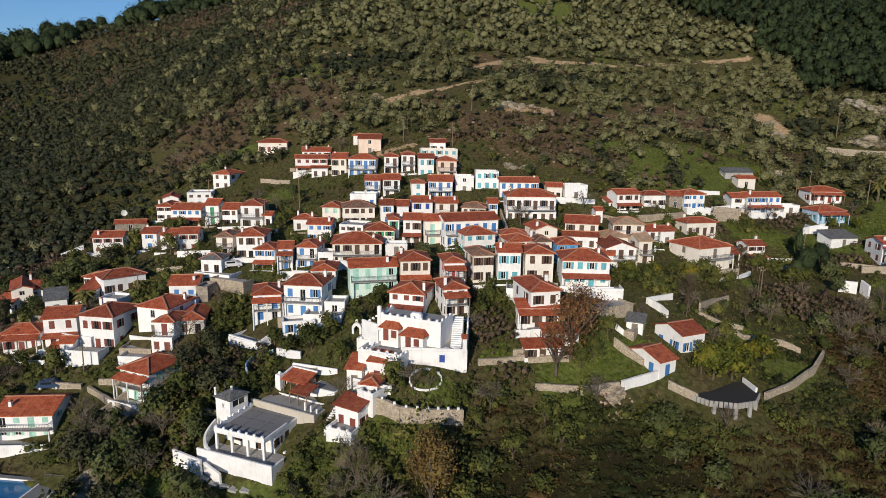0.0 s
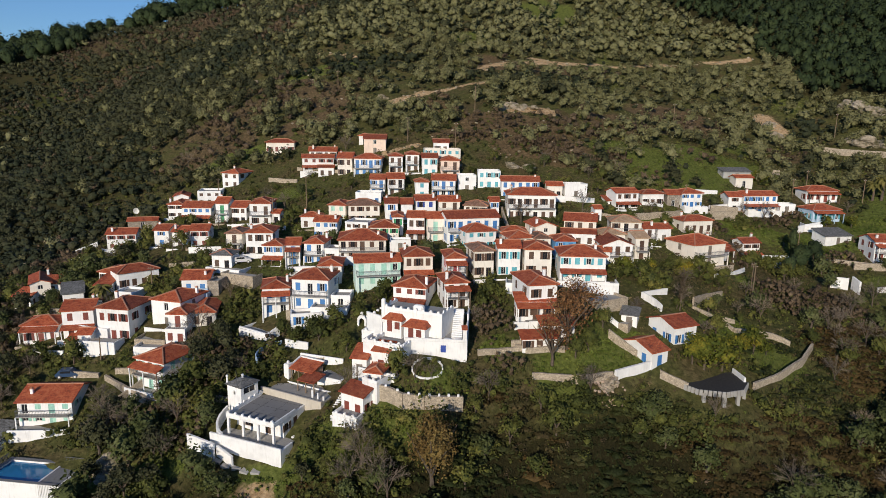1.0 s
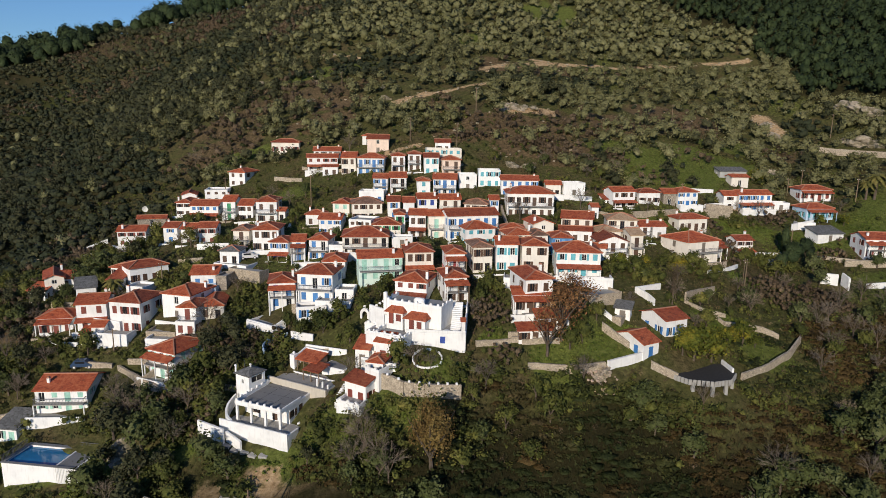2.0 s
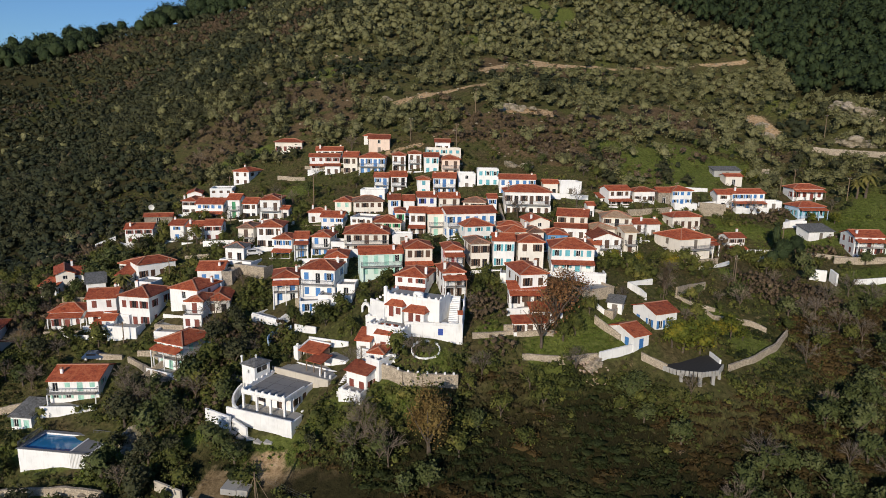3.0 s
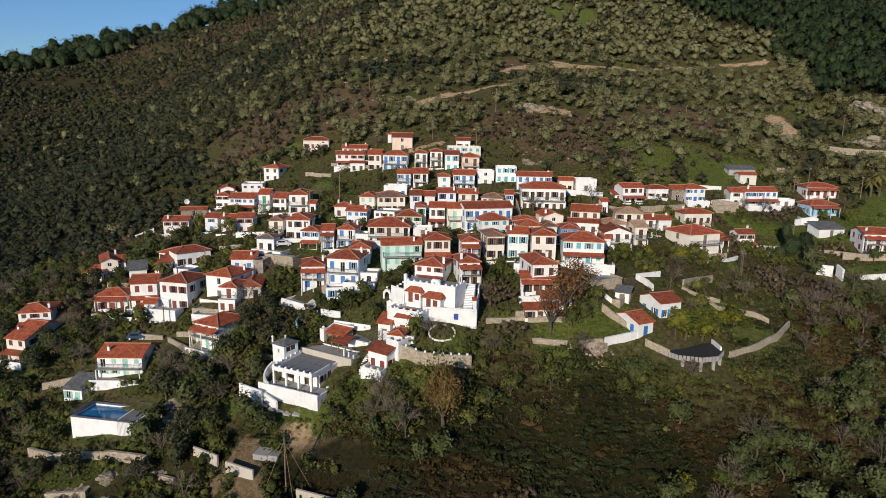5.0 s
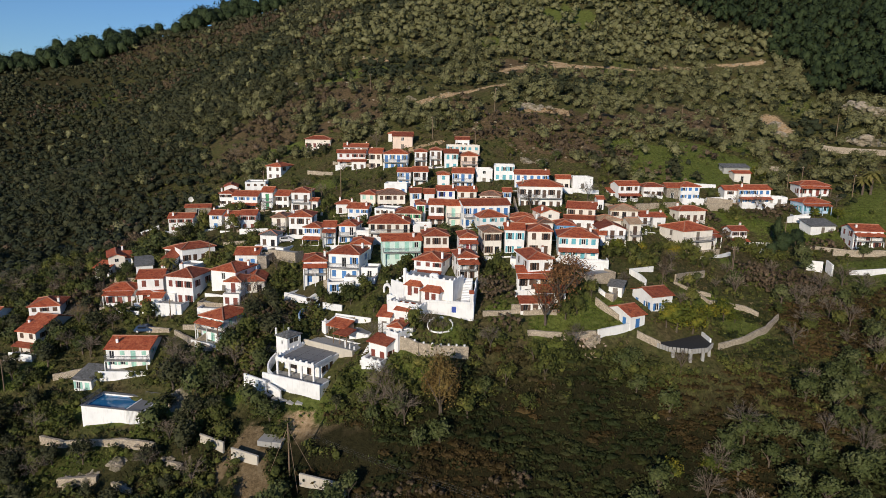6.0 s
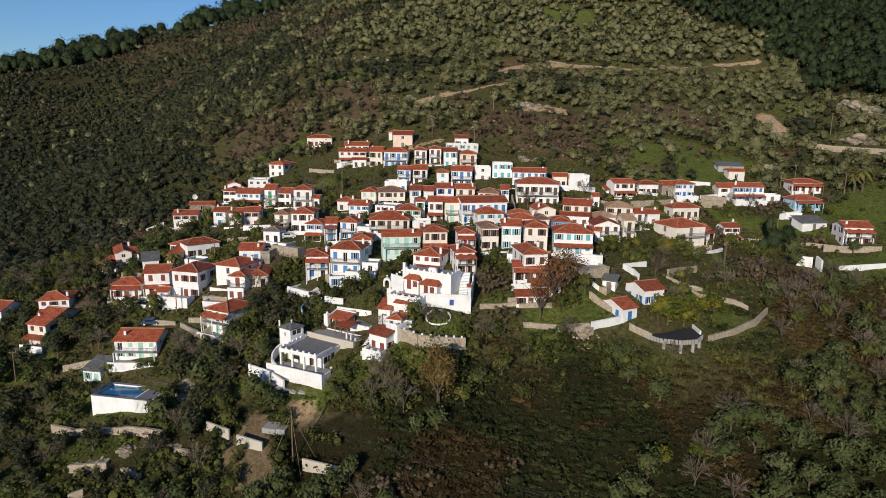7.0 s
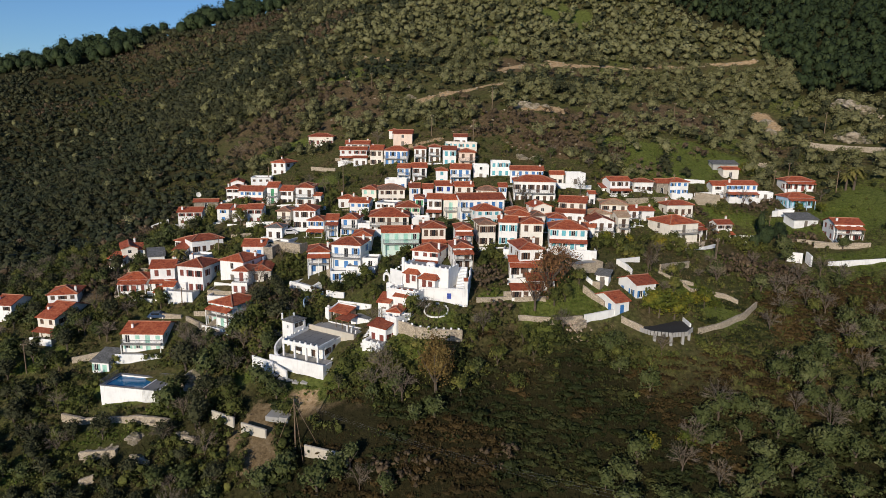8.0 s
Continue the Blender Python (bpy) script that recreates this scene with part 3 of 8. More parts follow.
def facade(bm, m, width, z0, z1, holes, top=None):
    """A wall face in the plane y = 0 of m, from z0 to z1, with recessed openings (x0, x1, za, zb)."""
    xs = sorted({-width / 2, width / 2, *[h[0] for h in holes], *[h[1] for h in holes]})
    zs = sorted({z0, z1, *[h[2] for h in holes], *[h[3] for h in holes]})
    grid = {}

    def v(x, y, z):
        k = (round(x, 3), round(y, 3), round(z, 3))
        if k not in grid:
            grid[k] = bm.verts.new(m @ Vector((x, y, z)))
        return grid[k]
    for xa, xb in zip(xs, xs[1:]):
        for za, zb in zip(zs, zs[1:]):
            cx, cz = (xa + xb) / 2, (za + zb) / 2
            if not any(h[0] < cx < h[1] and h[2] < cz < h[3] for h in holes):
                bm.faces.new((v(xa, 0, za), v(xb, 0, za), v(xb, 0, zb), v(xa, 0, zb)))
    r = 0.16
    for xa, xb, za, zb in holes:
        for q in (((xa, 0, za), (xa, r, za), (xa, r, zb), (xa, 0, zb)), ((xb, r, za), (xb, 0, za), (xb, 0, zb), (xb, r, zb)),
                  ((xa, 0, zb), (xa, r, zb), (xb, r, zb), (xb, 0, zb)), ((xa, r, za), (xa, 0, za), (xb, 0, za), (xb, r, za)),
                  ((xa, r, za), (xb, r, za), (xb, r, zb), (xa, r, zb))):
            bm.faces.new([v(*c) for c in q])
    if top:
        bm.faces.new([v(-width / 2, 0, z1), v(width / 2, 0, z1), v(top[0], 0, top[1])])


def roof_shell(pts, faces, thick):
    bm = bmesh.new()
    up = [bm.verts.new(p) for p in pts]
    dn = [bm.verts.new((p[0], p[1], p[2] - thick)) for p in pts]
    seen = {}
    for f in faces:
        bm.faces.new([up[i] for i in f])
        bm.faces.new([dn[i] for i in reversed(f)])
        for a, b in zip(f, f[1:] + f[:1]):
            seen[(a, b)] = 1
    for a, b in seen:
        if (b, a) not in seen:
            bm.faces.new((up[a], dn[a], dn[b], up[b]))
    return bm


def add_roof(e, kind, mat, w, d, z, y0=0.0):
    """The tiled roof over a plan w wide (x centred) and d deep from y0; returns height of ridge."""
    x0, x1, y1 = -w / 2, w / 2, y0 + d
    rise_h = 0.34 * min(w, d) / 2
    caps = []
    if kind == "hip":
        if w >= d:
            a, b = (x0 + d / 2 * 0.92, (y0 + y1) / 2, z + rise_h), (x1 - d / 2 * 0.92, (y0 + y1) / 2, z + rise_h)
            pts = [(x0, y0, z), (x1, y0, z), (x1, y1, z), (x0, y1, z), a, b]
            faces = [[0, 1, 5, 4], [1, 2, 5], [2, 3, 4, 5], [3, 0, 4]]
            caps = [(0, 4), (3, 4), (1, 5), (2, 5), (4, 5)]
        else:
            a, b = (0, y0 + w / 2 * 0.92, z + rise_h), (0, y1 - w / 2 * 0.92, z + rise_h)
            pts = [(x0, y0, z), (x1, y0, z), (x1, y1, z), (x0, y1, z), a, b]
            faces = [[0, 1, 4], [1, 2, 5, 4], [2, 3, 5], [3, 0, 4, 5]]
            caps = [(0, 4), (1, 4), (2, 5), (3, 5), (4, 5)]
    elif kind == "gable":
        rise_h = 0.34 * d / 2
        ym = (y0 + y1) / 2
        pts = [(x0, y0, z), (x1, y0, z), (x1, ym, z + rise_h), (x0, ym, z + rise_h), (x1, y1, z), (x0, y1, z)]
        faces = [[0, 1, 2, 3], [3, 2, 4, 5]]
        caps = [(3, 2)]
    elif kind == "front":
        rise_h = 0.36 * w / 2
        pts = [(x0, y0, z), (0, y0, z + rise_h), (0, y1, z + rise_h), (x0, y1, z), (x1, y0, z), (x1, y1, z)]
        faces = [[0, 1, 2, 3], [1, 4, 5, 2]]
        caps = [(1, 2)]
    else:
        rise_h = 0.26 * d
        pts = [(x0, y0, z), (x1, y0, z), (x1, y1, z + rise_h), (x0, y1, z + rise_h)]
        faces = [[0, 1, 2, 3]]
    roof = part("roof", roof_shell(pts, faces, 0.14), mat, e)
    if caps:
        for a, b in caps:
            bm = bmesh.new()
            beam(bm, Vector(pts[a]) + Vector((0, 0, 0.02)), Vector(pts[b]) + Vector((0, 0, 0.02)), 0.10)
            part("ridge_cap", bm, RIDGE, roof)
    return rise_h


def railing(e, x0, x1, y, z, h=0.95, returns=0.0, mat=None):
    bm = bmesh.new()
    runs = [((x0, y), (x1, y))]
    if returns:
        runs += [((x0, y), (x0, y + returns)), ((x1, y), (x1, y + returns))]
    for (ax, ay), (bx, by) in runs:
        beam(bm, (ax, ay, z + h), (bx, by, z + h), 0.03)
        beam(bm, (ax, ay, z + 0.1), (bx, by, z + 0.1), 0.02)
        k = max(2, int(math.hypot(bx - ax, by - ay) / 0.22))
        for i in range(k + 1):
            x, yy = ax + (bx - ax) * i / k, ay + (by - ay) * i / k
            beam(bm, (x, yy, z), (x, yy, z + h), 0.012, Vector((0, 1, 0)))
    tagged(part("railing", bm, mat or IRON, e), kind="stuff")


MERLON = []


def merlon_mesh():
    if not MERLON:
        bm = bmesh.new()
        prof = [(-0.22, 0), (0.22, 0), (0.19, 0.17), (0.12, 0.29), (0, 0.34), (-0.12, 0.29), (-0.19, 0.17)]
        f = [bm.verts.new((x, -0.11, z)) for x, z in prof]
        b = [bm.verts.new((x, 0.11, z)) for x, z in prof]
        bm.faces.new(f)
        bm.faces.new(b[::-1])
        for i in range(len(prof)):
            k = (i + 1) % len(prof)
            bm.faces.new((f[k], f[i], b[i], b[k]))
        me = bpy.data.meshes.new("merlon")
        bm.to_mesh(me)
        bm.free()
        MERLON.append(me)
    return MERLON[0]


def village(x, y):
    """Inside the village's built-up patch, roughly."""
    return ((x + 15) / 78) ** 2 + ((y - 128) / 62) ** 2 < 1


def house(x, y, eave, turn, w, high, d, roof="hip", wall="white", shut="dark", extra="", label=""):
    """A village house. (x, y, eave): middle of the front eave; turn: degrees; w: along the front; high: eave over the ground; d: depth."""
    rng = random.Random(int(x * 31 + y * 17 + eave * 7))
    base = roof.replace("old", "").replace("tan", "").replace("grey", "").replace("red", "").replace("plain", "")
    tile = TILE_OLD if "old" in roof else TILE_TAN if "tan" in roof else SLATE if "grey" in roof else TILE
    words = ROOFS[base]
    if not label:
        cover = {TILE_OLD: "weathered brown-tiled", TILE_TAN: "ochre-tiled", SLATE: "grey slate"}.get(tile, words[1])
        label = f"{WALL_WORDS[wall]} village house, {cover} {words[0]} roof, {SHUT_WORDS[shut]}"
    e = thing("house", pose(x, y, eave - high, 0, 0, turn), label, "house", "village houses")
    flat = base in ("flat", "scallop")
    o = 0.0 if flat else 0.32
    W, D = w - 2 * o, d - 2 * o
    FOOT.append((x, y, math.radians(turn), w / 2, d))
    floors = max(1, int(round(high / 2.6)))
    fh = high / floors
    wallm = WALLS[wall]
    cs, sn = math.cos(math.radians(turn)), math.sin(math.radians(turn))
    low = min(ground_at(x + u * cs - v * sn, y + u * sn + v * cs) for u in (-w / 2, 0, w / 2) for v in (0, d)) - (eave - high) - 0.5
    low = max(-5.0, min(-0.3, low))
    bm = bmesh.new()
    places = []
    sides = [("front", pose(0, o, 0), W), ("right", pose(W / 2, o + D / 2, 0, 0, 0, 90), D),
             ("left", pose(-W / 2, o + D / 2, 0, 0, 0, -90), D), ("back", pose(0, o + D, 0, 0, 0, 180), W)]
    rh = 0.34 * d / 2 * (D / d)
    for name, m, width in sides:
        holes = []
        if name != "back":
            per = max(1, int(width / (1.75 if name == "front" else 2.9)))
            if shut == "none":
                per = 1 if rng.random() < 0.7 else 0
            for s in range(floors):
                for k in range(per):
                    if name != "front" and rng.random() < 0.25:
                        continue
                    cx = -width / 2 + width * (k + 0.5) / per
                    z0 = s * fh
                    doorway = name == "front" and ((s == 0 and k == per // 2) or (s > 0 and "b" in extra and k % 2 == per // 2 % 2))
                    ow, oh = (0.95, min(2.05, fh - 0.35)) if doorway else (0.88, min(1.4, fh - 1.1))
                    zz = z0 + (0.06 if doorway else 0.78)
                    if cx - ow / 2 < -width / 2 + 0.15 or cx + ow / 2 > width / 2 - 0.15:
                        continue
                    holes.append((cx - ow / 2, cx + ow / 2, zz, zz + oh))
                    closed = rng.random() < (0.75 if doorway else 0.5)
                    places.append((m @ pose(cx, 0.0, zz), ow, oh, doorway, closed))
        top = None
        if base == "gable" and name in ("right", "left"):
            top = (0, high + 0.34 * D / 2)
        if base == "front" and name in ("front", "back"):
            top = (0, high + 0.36 * W / 2)
        facade(bm, m, width, low, high, holes, top)
        if base == "shed" and name in ("right", "left"):
            far = width / 2 if name == "right" else -width / 2
            bm.faces.new([bm.verts.new(m @ Vector(c)) for c in ((-width / 2, 0, high), (width / 2, 0, high), (far, 0, high + 0.26 * D))])
        if base == "shed" and name == "back":
            bm.faces.new([bm.verts.new(m @ Vector(c)) for c in ((-width / 2, 0, high), (width / 2, 0, high), (width / 2, 0, high + 0.26 * D), (-width / 2, 0, high + 0.26 * D))])
    bmesh.ops.remove_doubles(bm, verts=bm.verts[:], dist=0.002)
    part("wall", bm, wallm, e)
    for m, ow, oh, dr, cl in places:
        put_opening(e, m, ow, oh, dr, shut, cl, rng)
    if flat:
        bm = bmesh.new()
        box(bm, -W / 2 + 0.2, 0.2, high - 0.5, W / 2 - 0.2, D - 0.2, high - 0.35)
        part("terrace_deck", bm, DECK if base == "scallop" else CONCRETE, e, "grey screed terrace floor")
        for xa, ya, xb, yb in ((-W / 2 - 0.02, -0.02, W / 2 + 0.02, 0.22), (-W / 2 - 0.02, D - 0.22, W / 2 + 0.02, D + 0.02), (-W / 2 - 0.02, 0.22, -W / 2 + 0.22, D - 0.22), (W / 2 - 0.22, 0.22, W / 2 + 0.02, D - 0.22)):
            bm = bmesh.new()
            box(bm, xa, ya, high - 0.5, xb, yb, high + 0.12)
            par = part("parapet", bm, wallm, e)
        if base == "scallop":
            for length, place in ((W, lambda s: pose(s, 0.11, high + 0.12)), (D, lambda s: pose(W / 2 - 0.11, D / 2 + s, high + 0.12, 0, 0, 90)), (D, lambda s: pose(-W / 2 + 0.11, D / 2 + s, high + 0.12, 0, 0, 90))):
                k = max(2, int(length / 1.25))
                for i in range(k):
                    shared("merlon", merlon_mesh(), wallm, par).matrix_local = place(-length / 2 + length * (i + 0.5) / k)
    else:
        rh = add_roof(e, base, tile, w, d, high + 0.10)
    if "b" in extra and floors > 1:
        bx = W / 2 - 0.15
        for s in range(1, floors):
            bm = bevelled_box(-bx, o - 1.15, s * fh - 0.12, bx, o + 0.02, s * fh + 0.02, 0.03)
            bal = part("balcony", bm, CONCRETE, e)
            railing(bal, -bx, bx, o - 1.1, s * fh + 0.02, 0.95, 1.1)
        for sx in (-1, 1):
            part("post", bevelled_box(sx * bx - 0.09, o - 1.14, low, sx * bx + 0.09, o - 0.96, fh - 0.12, 0.02), wallm, e)
    if "p" in extra:
        zz = (fh + 0.1 if floors > 1 else high - 0.15) if "b" not in extra else high - 0.45
        pw, pd = w * 0.94, 1.7
        pts = [(-pw / 2, o - pd, zz - 0.55), (pw / 2, o - pd, zz - 0.55), (pw / 2, o, zz - 0.05), (-pw / 2, o, zz - 0.05)]
        part("porch_roof", roof_shell(pts, [[0, 1, 2, 3]], 0.1), tile, e)
        k = max(2, int(pw / 2.4))
        for i in range(k + 1):
            px = -pw / 2 + 0.2 + (pw - 0.4) * i / k
            part("porch_post", bevelled_box(px - 0.08, o - pd + 0.15, low, px + 0.08, o - pd + 0.31, zz - 0.60, 0.02), wallm if rng.random() < 0.6 else WOOD, e)
    if village(x, y) and high > 3.1 and rng.random() < 0.6:
        yd = 1.5 + 0.8 * rng.random()
        kind = WALLS["white"] if rng.random() < 0.65 else STONE
        yard = part("front_yard", bevelled_box(-w / 2 - 0.2, o - yd, low - 1.2, w / 2 + 0.2, o, 0.02, 0.04), CONCRETE, e, "narrow paved yard before the door")
        part("yard_wall", bevelled_box(-w / 2 - 0.25, o - yd - 0.22, low - 1.4, w / 2 + 0.25, o - yd, 0.45, 0.05), kind, yard)
    for k in range(extra.count("c")):
        cx = (0.28 + 0.12 * rng.random()) * w * (1 if (k + int(x)) % 2 else -1)
        cy = d * rng.choice((0.25, 0.5, 0.7))
        hz = high + 0.2
        top = high + 1.35 + 0.3 * rng.random()
        ch = part("chimney", bevelled_box(cx - 0.22, cy - 0.22, hz, cx + 0.22, cy + 0.22, top, 0.03), WHITE, e, "whitewashed chimney")
        bm = bevelled_box(cx - 0.28, cy - 0.28, top, cx + 0.28, cy + 0.28, top + 0.08, 0.03)
        box(bm, cx - 0.16, cy - 0.16, top + 0.08, cx + 0.16, cy + 0.16, top + 0.24)
        part("cap", bm, RIDGE, ch)
    return e


house(-52.8, 178.8, 19.3, -17, 5.8, 4.35, 8, "hip", "white", "dark", "c")
house(-64.8, 173.7, 13.2, 15, 4.6, 3.5, 8, "front", "white", "none", "")
house(-56.2, 170.5, 15.1, 8, 6.0, 4, 7, "flat", "white", "dark", "")
house(-64.2, 167.1, 11.9, 1, 4.5, 3.92, 8, "hip", "white", "dark", "c")
house(-56.3, 159.9, 12.1, -1, 7.8, 3.92, 7, "gable", "white", "blue", "pc")
house(-48.7, 155.9, 13.8, 1, 3.7, 5.22, 7, "gable", "white", "green", "bc")
house(-44.0, 153.8, 13.1, -2, 4.2, 4.35, 7, "gable", "white", "dark", "")
house(-38.1, 151.0, 14.5, 2, 5.7, 5.66, 8, "hip", "white", "dark", "b")
house(-34.4, 150.6, 12.2, -4, 2.5, 3, 4, "gable", "white", "red", "")
house(-60.1, 146.1, 8.6, -2, 4.0, 3.92, 6, "gable", "white", "blue", "c")
house(-54.8, 143.1, 8.8, -2, 4.1, 3.92, 6, "gable", "white", "dark", "c")
house(-49.8, 141.6, 9.4, 5, 4.6, 4.09, 6, "gable", "white", "red", "c")
house(-40.4, 135.8, 9.8, 1, 4.1, 4.35, 7, "hipold", "cream", "dark", "b")
house(-34.2, 132.7, 10.6, 2, 6.3, 5.22, 8, "hip", "white", "dark", "c")
house(-30.3, 127.7, 8.8, -5, 4.6, 4.35, 6, "hip", "white", "blue", "pc")
house(-25.8, 126.0, 9.3, 5, 3.4, 4.79, 6, "gable", "white", "blue", "bp")
house(-21.6, 125.8, 9.7, -6, 4.7, 4.79, 7, "hip", "white", "blue", "cb")
house(-21.1, 140.5, 11.8, -5, 5.9, 3.92, 6, "gable", "white", "blue", "c")
house(-13.9, 138.4, 12.1, -15, 5.4, 4, 6, "flat", "white", "dark", "")
house(-7.5, 133.5, 11.8, -1, 6.8, 4, 7, "hip", "cream", "green", "")
house(-11.6, 125.4, 10.5, 3, 10.3, 4.52, 9, "hip", "cream", "dark", "bc")
house(-17.1, 125.7, 8.6, -6, 4.6, 3.2, 4, "flat", "white", "dark", "")
house(-7.5, 110.3, 9.3, 10, 8.9, 4.8, 6, "gable", "mint", "mint", "bc")
house(-16.9, 115.0, 7.5, 2, 4.9, 4, 7, "hip", "white", "dark", "")
house(-19.3, 105.8, 7.2, -9, 7.2, 5.7, 7.0, "hip", "white", "blue", "bc")
house(-25.4, 106.9, 5.3, 9, 5.3, 5.22, 7, "hip", "white", "blue", "bpc")
house(-19.2, 101.3, 2.4, 11, 5.2, 2.6, 3, "flat", "white", "blue", "")
house(-41.3, 192.4, 27.5, 2, 9.0, 3.5, 6, "hip", "cream", "red", "")
house(-27.0, 180.9, 25.6, 4, 8.3, 4, 6, "gable", "white", "dark", "cc")
house(-27.9, 177.5, 23.9, 7, 9.3, 4, 5, "gable", "white", "red", "p")
house(-25.2, 173.6, 21.6, 3, 4.9, 3, 3, "gable", "white", "dark", "")
house(-20.0, 173.0, 24.2, -2, 4.6, 5.22, 8, "gable", "cream", "dark", "c")
house(-13.7, 171.3, 24.3, -3, 8.0, 5.22, 7, "hip", "white", "blue", "bb")
house(-12.3, 182.3, 29.2, 0, 6.9, 4.4, 7, "gable", "pink", "none", "")
house(-15.7, 188.1, 29.9, 0, 3.9, 3, 5, "hip", "white", "none", "")
house(-6.0, 171.2, 25.0, 2, 4.4, 5.22, 7, "hip", "white", "dark", "b")
house(-1.5, 171.3, 25.5, 1, 4.3, 5.22, 7, "hip", "white", "dark", "b")
house(3.2, 168.9, 24.8, 2, 4.7, 5.22, 6, "gable", "white", "turq", "")
house(6.7, 180.2, 28.5, 0, 5.0, 3.2, 5, "gable", "white", "dark", "")
house(6.9, 174.7, 26.9, 3, 9.9, 4.35, 6, "flat", "cream", "turq", "")
house(8.6, 166.9, 24.3, 2, 5.6, 5.22, 7, "hip", "pink", "dark", "b")
house(-10.5, 161.5, 19.6, -3, 4.5, 4.35, 6, "gable", "white", "blue", "b")
house(-5.6, 160.1, 19.9, 5, 4.8, 4.79, 7, "gable", "white", "dark", "b")
house(-12.5, 156.4, 16.7, -4, 6.4, 3.5, 5, "flat", "white", "blue", "")
house(1.0, 158.3, 19.3, 3, 4.0, 4.35, 6, "hip", "white", "turq", "")
house(6.4, 157.4, 19.9, -4, 6.6, 4.79, 7, "gable", "white", "blue", "bc")
house(-6.3, 146.2, 15.4, 5, 3.6, 4.79, 6, "gable", "white", "blue", "c")
house(-2.7, 145.7, 15.3, 3, 3.3, 4.52, 6, "gable", "white", "none", "")
house(1.8, 146.5, 16.1, 5, 5.3, 4.79, 6, "gable", "white", "navy", "c")
house(7.3, 145.1, 16.1, 2, 5.6, 4.79, 6, "gable", "cream", "dark", "bc")
house(13.2, 143.3, 15.3, -11, 6.1, 4, 6, "hipold", "cream", "dark", "")
house(17.9, 144.6, 16.2, 0, 2.7, 4.35, 5, "gable", "white", "blue", "")
house(-19.5, 148.9, 14.5, -7, 4.7, 4.35, 7, "hip", "cream", "mint", "")
house(-12.8, 147.4, 14.7, 10, 7.9, 4.35, 7, "hipold", "cream", "dark", "")
house(-25.3, 146.1, 12.1, 2, 5.3, 3.2, 5, "hip", "white", "dark", "cc")
house(-4.6, 136.1, 13.7, 3, 3.0, 5.22, 7, "hip", "white", "green", "")
house(-0.7, 133.6, 14.0, -5, 4.4, 5.66, 6, "gable", "white", "dark", "p")
house(3.6, 131.9, 14.1, 4, 4.1, 5.66, 6, "gable", "cream", "mint", "b")
house(11.7, 130.2, 14.5, 13, 12.2, 5.66, 7, "gable", "white", "blue", "b")
house(13.0, 126.2, 12.3, 15, 7.2, 3.92, 7, "hip", "white", "turq", "")
house(11.8, 110.0, 11.5, 9, 4.3, 5.22, 7, "hipold", "cream", "dark", "")
house(16.3, 109.8, 12.1, -2, 4.7, 5.66, 6, "gable", "white", "turq", "c")
house(21.5, 109.1, 12.0, -2, 5.6, 5.2, 7, "hip", "cream", "dark", "")
house(-0.2, 110.5, 10.4, 6, 5.9, 5.22, 7, "hip", "cream", "dark", "pc")
house(6.5, 107.7, 10.7, 5, 4.1, 5.22, 7, "hip", "white", "scarlet", "bp")
house(6.1, 98.9, 8.4, 10, 4.5, 4.87, 7, "hip", "white", "dark", "bpc")
house(-1.9, 100.6, 7.2, -17, 6.4, 3.92, 7.4, "hip", "white", "red", "pc")
house(12.6, 160.4, 20.9, 1, 4.7, 4.35, 6, "flat", "white", "none", "")
house(18.4, 161.3, 22.0, -3, 5.8, 4.79, 6, "flat", "white", "turq", "")
house(25.6, 155.3, 20.0, -4, 10.1, 4.79, 6, "gable", "white", "blue", "c")
house(26.5, 143.8, 17.9, -3, 11.9, 6.09, 8, "hip", "white", "dark", "bc")
house(34.5, 155.8, 18.9, -4, 4.5, 3.5, 5, "gable", "cream", "dark", "")
house(40.1, 156.6, 19.3, 5, 5.8, 3.8, 5, "flat", "white", "none", "")
house(42.3, 143.5, 14.8, 0, 2.3, 3.5, 4, "gable", "white", "none", "")
house(26.2, 125.1, 13.6, 10, 5.2, 4, 7, "front", "cream", "none", "c")
house(33.4, 126.2, 14.6, -16, 7.2, 4.79, 7, "gable", "cream", "dark", "c")
house(32.6, 123.8, 12.4, -12, 7.4, 3, 4, "gable", "white", "dark", "")
house(20.5, 120.2, 12.1, 9, 5.9, 4, 6, "hip", "cream", "dark", "")
house(24.4, 119.3, 12.2, 7, 3.9, 4, 6, "hipold", "cream", "none", "c")
house(28.4, 117.0, 12.1, -2, 4.6, 4.35, 6, "hip", "blue", "blue", "")
house(29.1, 106.6, 11.3, -6, 8.7, 4.6, 8, "hip", "white", "turq", "cp")
house(19.7, 94.7, 9.2, 10, 5.4, 5.74, 9, "hip", "white", "dark", "c")
house(18.5, 94.4, 6.6, -0, 6.9, 3.4, 3, "shedred", "white", "dark", "p")
house(21.2, 89.8, 4.1, 4, 5.9, 2.4, 3, "shedred", "white", "dark", "")
house(18.0, 87.6, 2.7, 4, 6.0, 2.3, 2.6, "shedred", "white", "dark", "")
house(38.9, 117.4, 11.3, -0, 6.5, 4.35, 8, "front", "white", "dark", "b")
house(35.4, 116.5, 10.2, -17, 3.8, 3, 4, "gable", "white", "dark", "")
house(45.9, 133.9, 13.2, -9, 7.2, 4.35, 7, "hiptan", "cream", "dark", "b")
house(40.3, 124.4, 12.1, 10, 5.7, 4, 6, "hiptan", "cream", "none", "")
house(45.2, 121.5, 11.9, 7, 3.4, 5.22, 6, "gabletan", "cream", "dark", "b")
house(51.0, 133.0, 11.9, 5, 3.2, 3.92, 6, "gable", "white", "dark", "bc")
